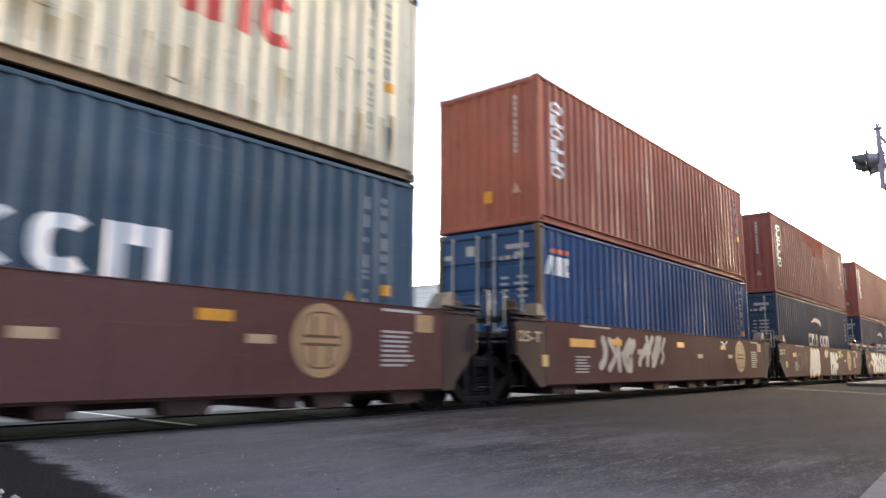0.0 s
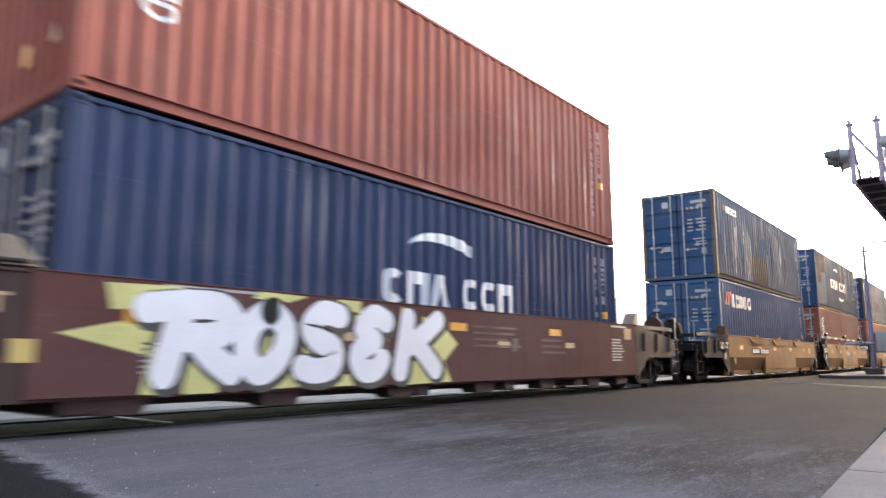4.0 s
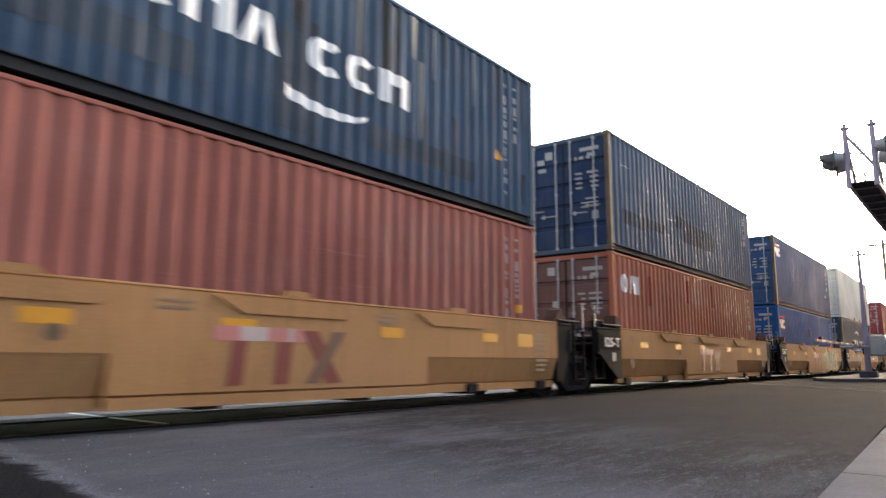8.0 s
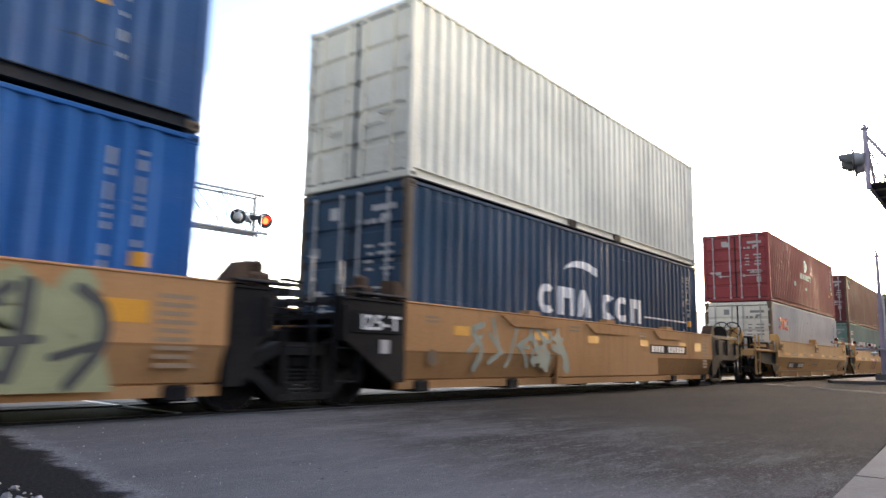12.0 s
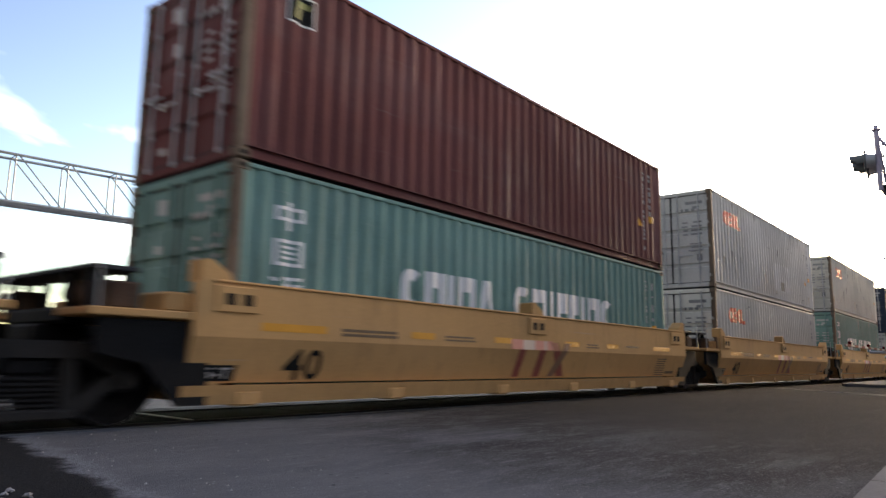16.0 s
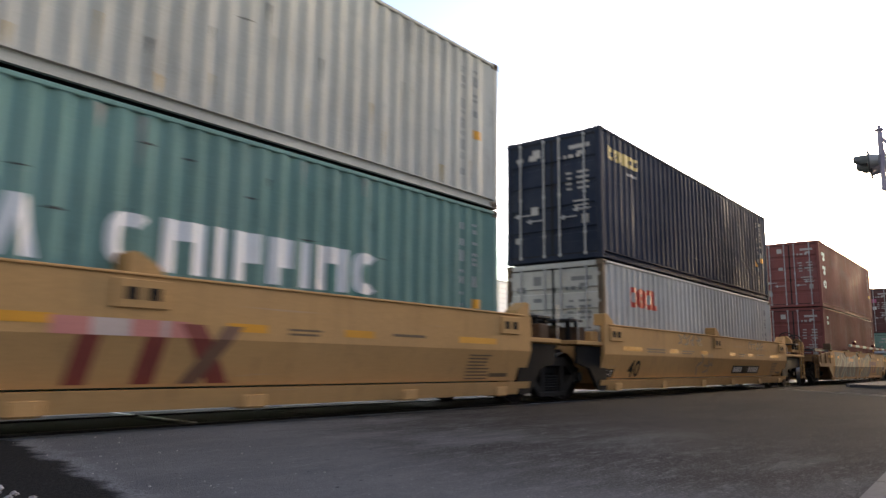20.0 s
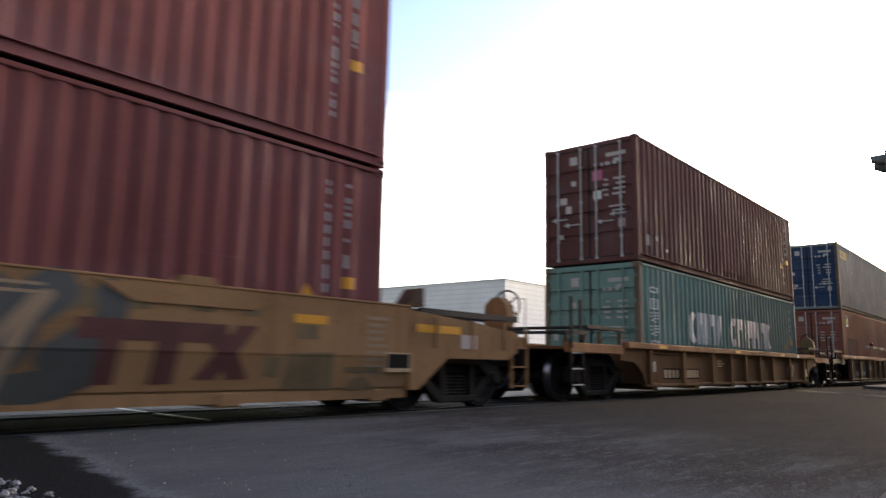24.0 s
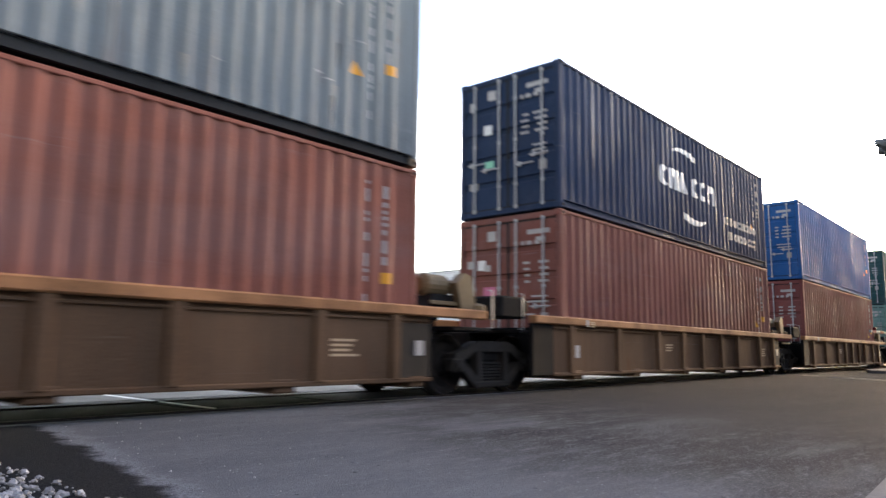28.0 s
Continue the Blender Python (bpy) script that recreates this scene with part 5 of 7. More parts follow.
def car_ribbed(label, mat, rail_mat, zt, front, rear, dark_ends=False):
    """An older well car with a heavy top chord and upright ribs."""
    car = thing("well_car", label, "railway car", "well cars of the train")
    for s in (-1, 1):
        xa = -1.25 if front == "joint" else (-1.85 if dark_ends else -1.15)
        xb = LONG + 1.25 if rear == "joint" else LONG + 1.15
        xs = -0.65 if front == "joint" else (-0.14 if dark_ends else -0.27)
        part("top_chord", Geo().box(xa, xb, *sorted((s * 1.34, s * 1.50)), zt - 0.14, zt, 0.02), rail_mat, car)
        xw = LONG + 0.06 if rear == "joint" else LONG + 0.27
        part("web_plate", Geo().box(xs, xw, *sorted((s * 1.36, s * 1.40)), 0.28, zt - 0.13), mat, car)
        part("bottom_chord", Geo().box(xs, xw, *sorted((s * 1.34, s * 1.46)), 0.25, 0.31, 0.012), mat, car)
        part("pipe", Geo().tube((xs + 0.05, s * 1.42, zt - 0.2), (xw - 0.05, s * 1.42, zt - 0.2), 0.018, 6), mat, car)
        for x in (-0.06, 1.72, 3.55, 4.85, 6.02, 7.3, 8.5, 10.3, 11.55 if rear == "joint" else 11.96):
            part("rib", Geo().box(x - 0.075, x + 0.075, *sorted((s * 1.39, s * 1.48)), 0.29, zt - 0.14, 0.012), mat, car)
    face = side_face([(zt, 1.40), (0.2, 1.40)])
    # with dark_ends the bulkheads take the void's shade as their colour
    well_floor(car, mat, 0.3, SHADE_BLACK if dark_ends else None)
    part("placard", Geo().box(0.1, 0.28, -1.412, -1.4, 0.56, 0.78, 0.004), PALE, car, "weathered pale placard")
    for back, how in ((False, front), (True, rear)):
        far = 1.58 if how == "joint" else 3.3
        em = DARKSTEEL if dark_ends else mat
        for s in (-1, 1):
            arch = [(0.265, 0.28), (0.32, 0.38), (0.42, 0.52), (0.6, 0.66), (0.85, 0.76), (1.4, 0.79), (1.4, 1.0), (1.15, zt - 0.14), (0.265, zt - 0.14)]
            if how == "joint":
                arch = [(0.65, 0.28), (1.28, 0.28), (1.28, zt - 0.14), (0.65, zt - 0.14)]
            if how == "joint" and back:
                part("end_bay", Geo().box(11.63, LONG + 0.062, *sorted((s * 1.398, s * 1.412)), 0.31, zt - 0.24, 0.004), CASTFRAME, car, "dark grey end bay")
                if s < 0:
                    part("placard", Geo().box(11.95, 12.12, -1.42, -1.411, 0.6, 0.8, 0.003), PALE, car)
            elif how == "coupled" and dark_ends:
                part("chord_gusset", end_plate([(1.39, 0.88), (1.85, 0.88), (1.85, zt - 0.13), (1.39, zt - 0.13)], s, back, 1.37, 1.48), mat, car)
                part("end_plate", end_plate([(0.12, 0.5), (0.5, 0.62), (1.4, 0.86), (1.4, zt - 0.14), (0.12, zt - 0.14)], s, back, 0.95, 1.0), DARKSTEEL, car)
            else:
                part("end_plate", end_plate(arch, s, back, 1.36, 1.44), em, car)
            if how == "coupled":
                part("side_beam", Geo().box(*sorted((mirrored(-1.3, back), mirrored(-far, back))), *sorted((s * 1.3, s * 1.46)), 0.9, 1.08, 0.015), rail_mat if not dark_ends else CASTFRAME, car)
        centre_sill(car, back, far, DARKSTEEL)
        part("end_deck", Geo().box(*sorted((mirrored(-0.6, back), mirrored(-far + 0.05, back))), -1.36, 1.36, 0.96, 1.02, 0.01), em, car)
        if how == "coupled":
            crossover_board(car, back, 1.05, 2.5, 1.43)
            crossover_board(car, back, 2.5, 3.3, 1.3)
            coupler(car, back, 3.3)
            end_steps(car, back, 3.28, 1.15, DARKSTEEL, RODSTEEL)
            for d, y, z1 in ((3.28, -1.44, 1.9), (2.71, -1.3, 1.89), (1.9, 1.3, 1.9)):
                part("hand_post", Geo().box(mirrored(-d, back) - 0.025, mirrored(-d, back) + 0.025, y - 0.025, y + 0.025, 0.98, z1, 0.006), CASTFRAME, car)
            for d in (1.1, 1.95, 2.55, 3.2):
                for y in (-1.27, 1.27):
                    part("deck_leg", Geo().box(mirrored(-d, back) - 0.03, mirrored(-d, back) + 0.03, y - 0.03, y + 0.03, 1.0, 1.33 if d < 2.2 else 1.23, 0.005), em, car)
            if back:
                brake_gear(car, back, 3.1)
        else:
            for s in (-1, 1):
                if not back:
                    part("end_box", Geo().box(-2.0, -1.3, *sorted((s * 0.6, s * 1.34)), 1.2, 1.55, 0.03), BLACK, car, "black steel box on the car end")
                    part("release_valve", Geo().lathe([(0.0, 0.03), (0.05, 0.1), (0.2, 0.11), (0.26, 0.05)], (-1.1, s * 1.1, zt + 0.02), "z", 12), DARKSTEEL, car)
                else:
                    x = LONG + 0.3
                    part("brake_cylinder", Geo().lathe([(0.0, 0.1), (0.06, 0.17), (0.5, 0.17), (0.62, 0.12), (0.9, 0.05)], (x, s * 0.95, zt + 0.36), "x", 16), GRIMYOCHRE, car, "grimy ochre brake cylinder")
                    part("cylinder_bracket", Geo().prism([(x - 0.05, zt - 0.02), (x + 0.85, zt - 0.02), (x + 0.7, zt + 0.22), (x + 0.1, zt + 0.22)], *sorted((s * 0.8, s * 1.15)), "y"), DARKSTEEL, car)
                    part("cylinder_rail", Geo().box(x, x + 0.8, *sorted((s * 1.16, s * 1.2)), zt + 0.06, zt + 0.12, 0.008), GRIMYOCHRE, car)
                    part("lever_casting", Geo().prism([(x + 0.62, zt), (x + 0.98, zt), (x + 0.86, zt + 0.52), (x + 0.7, zt + 0.56), (x + 0.5, zt + 0.4)], *sorted((s * 1.1, s * 1.26)), "y"), GRIMYOCHRE, car)
                    part("hose_drum", Geo().lathe([(0.0, 0.1), (0.03, 0.14), (0.16, 0.14), (0.2, 0.08)], (x + 1.05, s * 1.2, zt - 0.08), "z", 12), GRIMYOCHRE, car)
            grab_iron(car, mirrored(-1.5, back), -1.4, 1.02, 1.6)
    return car, face


# ---- the train ----
# leading end of each car's load along the track at the start, and the height of its floor
STARTS = [-4.66, 10.89, 26.36, 41.93, 61.79, 77.60, 93.29, 109.28, 124.87, 145.00, 160.97, 176.86, 193.08, 209.01,
          229.21, 249.18, 268.62, 284.63, 300.86, 317.0]
FLOORS = [0.39, 0.37, 0.35, 0.35, 0.34, 0.34, 0.34, 0.42, 0.39, 0.35, 0.35, 0.30, 0.33, 0.30, 0.37, 0.37, 0.33, 0.40, 0.40, 0.38]
ROLLING = []          # (thing, place along the track at the start, height)

BROWN_CAR = surface("brown_car_paint", (0.125, 0.056, 0.047), 0.8, vary=0.25, scale=1.0, rust=0.1, streak=0.25, fade=0.15, seed=2, spec=0.04, scuff=0.35)
OCHRE_CAR = surface("ochre_car_paint", (0.5, 0.256, 0.108), 0.8, vary=0.25, scale=0.8, rust=0.15, streak=0.28, fade=0.1, seed=5, spec=0.04, scuff=0.35)
YELLOW_CAR = surface("yellow_car_paint", (0.56, 0.318, 0.132), 0.8, vary=0.22, scale=0.8, rust=0.08, streak=0.3, fade=0.1, seed=7, spec=0.04, scuff=0.35)
RUSTY_CAR = surface("rusty_yellow_car_paint", (0.2, 0.105, 0.05), 0.8, vary=0.4, scale=1.0, rust=0.4, streak=0.4, seed=9, spots=0.3, spec=0.04, scuff=0.35)
CHORD = surface("orange_weathered_chord", (0.4, 0.175, 0.07), 0.8, vary=0.6, scale=4.0, rust=0.45, streak=0.3, seed=11)
GRUBBY_CAR = surface("grimy_ribbed_car_paint", (0.15, 0.088, 0.052), 0.8, vary=0.5, scale=1.0, rust=0.35, streak=0.4, seed=13, spec=0.04, scuff=0.35)
SCABBY_CAR = surface("scabby_orange_car_paint", (0.32, 0.178, 0.085), 0.8, vary=0.45, scale=1.0, rust=0.4, streak=0.4, seed=10, spots=0.35, spec=0.04, scuff=0.35)
BLACK_END = surface("black_car_end", (0.012, 0.011, 0.011), 0.85, vary=0.4, rust=0.05, spec=0.15)
BROWN_END = surface("grimy_brown_car_end", (0.055, 0.029, 0.024), 0.8, vary=0.35, rust=0.15)


BROWNTEXT = surface("brown_text", (0.14, 0.09, 0.05), 0.7)
GREYTEXT = surface("grey_stencil_text", (0.2, 0.19, 0.175), 0.7)
FADEDTEXT = surface("faded_stencil_text", (0.16, 0.1, 0.085), 0.7, vary=0.5)
FAINTTEXT = surface("faint_text", (0.3, 0.2, 0.12), 0.7)


def roll(ob, car_no, z=0.0):
    ROLLING.append((ob, STARTS[car_no], z))
    ob.matrix_basis = pose(STARTS[car_no], TRACK_Y, z)
    return ob


def stack(no, lower, upper):
    """Two containers in one well, the upper one on the lower one's castings."""
    z = FLOORS[no]
    roll(lower[0], no, z)
    roll(upper[0], no, z + lower[1] + 0.03)


def load(no, lo, up):
    a, b = container(h=lo.pop("h"), seed=no * 2 + 11, **lo), container(h=up.pop("h"), seed=no * 2 + 12, **up)
    return a, b


def put_load(no, lo, up):
    h = lo["h"]
    a, b = load(no, lo, up)
    stack(no, (a, h), (b, 0))


def paint_extra(car, face, extra):
    for p in extra or ():
        for k, polys in enumerate(grouped(p[1])):
            part(p[0], painted(polys, face, (p[3] if len(p) > 3 else 0.006) + 0.0002 * k), p[2], car)


def small_writing(car, shapes, face, m):
    tagged(part("writing", painted(shapes, face), m, car), kind="stuff")


def cross_mark(car, face, x, z, top):
    """A faded mark: two posts under a sun-bleached bar, and two crossed bars."""
    paint_extra(car, face, [("painted_mark", [quad(x, top, 0.35, 0.16), quad(x + 0.72, top, 0.3, 0.16), quad(x + 1.1, top, 0.2, 0.16)], PINK, 0.005), ("painted_mark", [quad(x + 0.35, top, 0.37, 0.16), quad(x + 1.02, top, 0.08, 0.16)], FADEDWHITE, 0.005),
                            ("painted_mark", [quad(x + 0.2, z, 0.2, top - z, 0.05), quad(x + 0.82, z, 0.22, top - z, 0.05)], DULLRED, 0.005),
                            ("painted_mark", quad(x + 1.62, z, 0.26, top + 0.14 - z, -0.4), DULLRED, 0.0055), ("painted_mark", quad(x + 1.3, z, 0.22, top + 0.14 - z, 0.42), DUSKY, 0.0065)])


def brown_car(no, label, front, rear, extra=None, medallion=True):
    car, face = car_smooth("A", label, BROWN_CAR, BROWN_END, front, rear)
    part("reflector", painted(quad(-0.42, 0.66, 0.2, 0.2), side_face([(1.4, 1.493), (0.2, 1.493)]), 0.004), SAND, car)
    reflectors(car, face, (0.55,), 1.02, 0.95 if no == 1 else 0.45, 0.15)
    reflectors(car, face, (5.6, 8.6), 1.12, 0.42, 0.12)
    small_writing(car, lines(0.75, 0.85, 0.6, 6, 0.055, 0.025, no) + lines(11.25, 1.12, 0.6, 8, 0.062, 0.03, no + 3, 0.3)
                  + quad(11.25, 1.37, 0.75, 0.035) + quad(0.95, 1.4, 1.2, 0.03), face, PALE)
    small_writing(car, quad(3.4, 0.92, 0.35, 0.11) + quad(6.9, 0.88, 0.35, 0.1) + quad(9.2, 0.9, 0.35, 0.1), face, TAN)
    part("reflector", painted(quad(11.9, 1.12, 0.36, 0.24), face), GOLD, car)
    if medallion:
        part("medallion", painted(disc(10.24, 0.96, 0.44, 26), face), GOLD, car, "faded round gold emblem")
        paint_extra(car, face, [("emblem_line", [ring(9.9, 0.62, 0.68, 0.68, 0.022, 20), quad(9.96, 0.985, 0.56, 0.035), quad(9.96, 0.89, 0.56, 0.035), quad(10.1, 0.66, 0.04, 0.23), quad(10.34, 0.66, 0.04, 0.23), quad(10.1, 1.02, 0.04, 0.22), quad(10.34, 1.02, 0.04, 0.22)], EMBLEM, 0.006)])
    plate = side_face([(1.4, 1.493), (0.2, 1.493)])
    paint_extra(car, plate, [("stencil_board", quad(-1.2, 1.06, 0.74, 0.2), BROWN_END, 0.003), ("stencil", fit(letters("125-T", 0, 0, 1, 0.02), -1.17, -0.45, 1.07, 1.25), TAN)])
    paint_extra(car, face, extra)
    return roll(car, no)


def ochre_car(no, label, front, rear, extra=None, mark=True, mat=None):
    car, face = car_smooth("B", label, mat or OCHRE_CAR, BLACK_END if mat is None else mat, front, rear, mat is not None)
    if mat is None:
        reflectors(car, face, (0.8, 3.1, 5.1, 7.6, 10.0), 1.0, 0.45, 0.14)
        part("reflector", painted(quad(11.08, 0.94, 0.5, 0.22), face), YELLOW, car)
    else:
        reflectors(car, face, (0.5, 2.9, 5.3, 7.58, 10.56), 1.1, 0.48, 0.1)
        reflectors(car, side_face([(1.4, 1.506), (0.2, 1.506)]), (-1.2,), 1.1, 0.9, 0.1)
    paint_extra(car, face, [("vent_slot", [quad(x, z, 0.42, 0.03) for x in (4.35, 7.5) for z in (1.2, 1.27)], FAINTTEXT)])
    if mark:
        cross_mark(car, face, 5.0, 0.42, 0.9)
    if mat is None:
        part("stencil_board", Geo().box(-1.3, -0.33, -1.505, -1.49, 0.96, 1.25, 0.004), BLACK, car)
        paint_extra(car, side_face([(1.4, 1.506), (0.2, 1.506)]), [("stencil", fit(letters("125-T", 0, 0, 1, 0.02), -1.14, -0.42, 1.0, 1.2), WHITE)])
        part("placard", Geo().box(-0.78, -0.6, -1.5, -1.49, 0.7, 0.88, 0.003), PALE, car)
        paint_extra(car, face, [("tie_down_hole", [disc(3.4, 0.93, 0.08), disc(0.3, 0.66, 0.12)], BROWNTEXT)])
    small_writing(car, lines(11.68, 1.24, 0.42, 9, 0.085, 0.045, no, 0.3) + quad(0.15, 1.22, 0.3, 0.03) + quad(0.15, 1.16, 0.3, 0.03), face, FAINTTEXT)
    paint_extra(car, face, extra)
    return roll(car, no)


def folded_car(no, label, front, rear, extra=None, forty=True, mark=True):
    car, face = car_folded(label, YELLOW_CAR, front, rear)
    reflectors(car, face, (0.27, 10.8), 0.985, 0.94, 0.09)
    reflectors(car, face, (2.72, 4.68, 6.9, 8.55), 0.985, 0.5, 0.09)
    small_writing(car, lines(1.45, 1.06, 1.05, 2, 0.055, 0.035, no, 0.1) + lines(3.45, 1.05, 0.9, 2, 0.05, 0.025, no) + lines(7.7, 1.05, 0.6, 2, 0.05, 0.025, no) + lines(9.4, 1.06, 0.8, 1, 0.05, 0.035, no)
                  + lines(11.1, 0.82, 0.6, 8, 0.05, 0.022, no + 1, 0.3) + quad(11.7, 0.48, 0.5, 0.06), face, BROWNTEXT)
    if forty:
        paint_extra(car, face, [("stencil", fit(letters("40", 0, 0, 1, 0.02), 0.66, 1.22, 0.44, 0.8), BLACK)])
    if mark:
        cross_mark(car, face, 5.15, 0.45, 0.9)
    part("stencil_frame", painted(quad(-0.52, 0.44, 0.56, 0.17), face), BLACK, car)
    paint_extra(car, face, [("stencil", fit(letters("125-T", 0, 0, 1, 0.02), -0.48, -0.02, 0.465, 0.585), PALE)])
    paint_extra(car, face, extra)
    return roll(car, no)


def ribbed_car(no, label, mat, chord, zt, front, rear, dark_ends=False, board=True):
    car, face = car_ribbed(label, mat, chord, zt, front, rear, dark_ends)
    if board:
        for x, w, n in ((1.02, 0.85, 4), (2.1, 0.85, 6)) if dark_ends else ((0.72, 0.85, 4), (1.88, 0.85, 6)):
            if not dark_ends:
                part("number_board", painted(quad(x - 0.05, 0.4, w + 0.1, 0.24), face), BLACK, car)
            for k in range(n):
                part("number_bar", painted(quad(x + k * w / n, 0.43, 0.75 * w / n, 0.18), face, 0.006), TAN if not dark_ends else GREYTEXT, car)
    small_writing(car, lines(4.0, 0.85, 0.5, 3, 0.06, 0.03, no) + lines(10.5, 0.8, 0.5, 4, 0.06, 0.03, no + 1), face, TAN)
    if not dark_ends:
        part("sign_frame", painted(quad(10.2, 0.44, 0.52, 0.3), face), WHITE, car, "white framed notice panel")
        paint_extra(car, face, [("sign_panel", [quad(10.23, 0.56, 0.22, 0.15), quad(10.47, 0.56, 0.22, 0.15), quad(10.23, 0.47, 0.46, 0.06)], BLACK)])
        part("placard", Geo().box(12.08, 12.33, -1.45, -1.44, 0.42, 0.66, 0.003), PALE, car)
        small_writing(car, lines(10.98, 1.14, 0.3, 4, 0.028, 0.018, no, 0.2), side_face([(zt, 1.503), (0.2, 1.503)]), WHITE)
    if not dark_ends:
        reflectors(car, side_face([(zt, 1.503), (0.2, 1.503)]), (0.3, 5.1, 9.2), zt - 0.1, 0.4, 0.07)
    else:
        paint_extra(car, side_face([(zt, 1.503), (0.2, 1.503)]), [("placard", quad(0.36, zt - 0.15, 0.09, 0.12), PALE), ("stencil", lines(0.5, zt - 0.06, 0.2, 3, 0.035, 0.02, no, 0.2), TAN)])
    return roll(car, no)


J, K = "joint", "coupled"


def build_train():
    cream = tint("cream_rusty", (0.72, 0.63, 0.47), 1, 0.6, 0.15, 0.1, spots=0.4)
    slate = tint("slate_blue", (0.072, 0.115, 0.15), 2)
    cobalt = tint("sky_navy_blue", (0.04, 0.095, 0.2), 3, 0.2, 0.25, 0.15)
    orange = tint("orange_brown", (0.37, 0.128, 0.09), 4, 0.2, 0.15, 0.15)
    brick = tint("brick_brown", (0.3, 0.1, 0.08), 5, 0.15, 0.2, 0.2)
    brick2 = tint("red_brown", (0.34, 0.12, 0.09), 6, 0.15, 0.2, 0.2)
    navy = tint("navy_blue", (0.043, 0.06, 0.112), 7, 0.1, 0.15, 0.15)
    steelblue = tint("grey_blue", (0.045, 0.08, 0.125), 8, fade=0.2)
    dirtyblue = tint("dirty_slate_blue", (0.075, 0.115, 0.165), 9, 0.3, 0.5)
    inkblue = tint("grimy_deep_blue", (0.03, 0.085, 0.19), 41, 0.15, 0.3)
    seablue = tint("mid_blue", (0.045, 0.112, 0.225), 10, 0.1, 0.25)
    teal = tint("sea_green", (0.16, 0.285, 0.25), 14, 0.12, 0.2, 0.2)
    white = tint("off_white", (0.7, 0.68, 0.61), 15, 0.12, 0.12, 0.1, spots=0.15)
    grey = tint("pale_grey", (0.57, 0.565, 0.53), 16, 0.2, 0.2, 0.1, spots=0.15)
    maroon = tint("maroon", (0.21, 0.07, 0.064), 17, 0.15, 0.2, 0.15)
    crimson = tint("crimson", (0.29, 0.062, 0.066), 18, 0.1, 0.15, 0.1)
    wine = tint("wine_red", (0.14, 0.05, 0.047), 19, 0.15, 0.2, 0.2)
    darknavy = tint("dark_navy", (0.03, 0.04, 0.064), 20, 0.1, 0.15, 0.2)
    royal = tint("royal_blue", (0.02, 0.112, 0.31), 21, 0.1, 0.15, 0.15)
    ivory = tint("ivory", (0.9, 0.83, 0.68), 22, 0.06, 0.06, 0.05, sheen=0.0)
    patchred = tint("fresh_red_patch", (0.33, 0.045, 0.03), 23)
    patchdark = tint("dark_patch", (0.05, 0.045, 0.04), 24, 0.3)
    patchslate = tint("dark_slate_patch", (0.055, 0.072, 0.092), 43, 0.15)
    patchblue = tint("deep_blue_patch", (0.028, 0.055, 0.115), 25, 0.1)
    freshteal = tint("fresh_teal_patch", (0.07, 0.21, 0.18), 41)
    arc1 = ((5.0, 6.55, 2.0, 2.3),)

    # brown articulated set
    put_load(0, dict(label="slate blue corrugated steel container with a big white line mark", h=HIGH, mat=slate, decals=shipping_line(3.9, 8.4, 1.1, 0.56, ((5.0, 6.4, 2.0, 2.28),))),
             dict(label="cream rust-stained steel container with red lettering shapes", h=HIGH, rail=RUSTRAIL, rusty=True, mat=cream, ink=INK, decals=runs(51, 46, HIGH, STAIN, True) + runs(52, 16, HIGH, PALESTAIN) + scuffs(3, 26, HIGH, RUSTMARK, 0.2) + [("painted_mark", fit(blocks(0, 0, 1, "bapo_fipc", 0.14), 4.9, 9.84, 1.2, 1.85), RED)]))
    put_load(1, dict(label="blue corrugated container with a white and red corner mark", h=HIGH, rusty=True, mat=cobalt, decals=corner_mark(0.26, 1.98) + scuffs(12, 12, HIGH, GRIME, 0.9)),
             dict(label="orange-brown corrugated container with an upright white mark", h=HIGH, mat=orange, doors=False, decals=upright_mark(0.54, 2.5) + scuffs(14, 8, HIGH, RUSTMARK, 0.4)))
    put_load(2, dict(label="grey-blue container with a white line mark and arc", h=HIGH, mat=steelblue, decals=shipping_line(4.33, 7.8, 1.14, 0.5, arc1)),
             dict(label="brick-brown container with a repainted red strip", h=HIGH, mat=brick, doors=False,
                  decals=upright_mark(0.64, 2.52) + [patch(3.84, 2.42, 1.4, 0.36, patchred), patch(5.24, 2.3, 0.9, 0.48, patchred), patch(6.14, 2.0, 0.5, 0.78, patchred), patch(6.64, 2.2, 0.6, 0.58, patchred), patch(7.24, 2.05, 0.8, 0.73, patchred)]))
    put_load(3, dict(label="navy container with a white line mark and arc", h=HIGH, mat=navy, decals=shipping_line(4.43, 7.85, 1.14, 0.5, arc1)),
             dict(label="red-brown container with an upright white mark", h=HIGH, mat=brick2, doors=False, decals=upright_mark(0.64, 2.54)))
    brown_car(0, "brown smooth-sided well car with a gold emblem", J, J)
    brown_car(1, "brown well car with grey scrawled graffiti", J, J, [
        ("graffiti", scrawl(1.75, 0.62, 1.5, 0.56, 5, 0.085, 3, 0.15), GREYSPRAY, 0.006), ("reflector", quad(2.18, 1.08, 0.46, 0.13), YELLOW, 0.012), ("graffiti", scrawl(3.6, 0.7, 1.2, 0.58, 5, 0.07, 8, 0.45), GREYSPRAY, 0.006), ("graffiti", scrawl(8.6, 1.15, 0.5, 0.2, 2, 0.025, 5, 0.5), CHALK, 0.006)])
    white_word = ((2.86, 3.66, 0.33, 1.42), (3.42, 4.1, 0.36, 1.42), (3.95, 4.62, 0.35, 1.42))
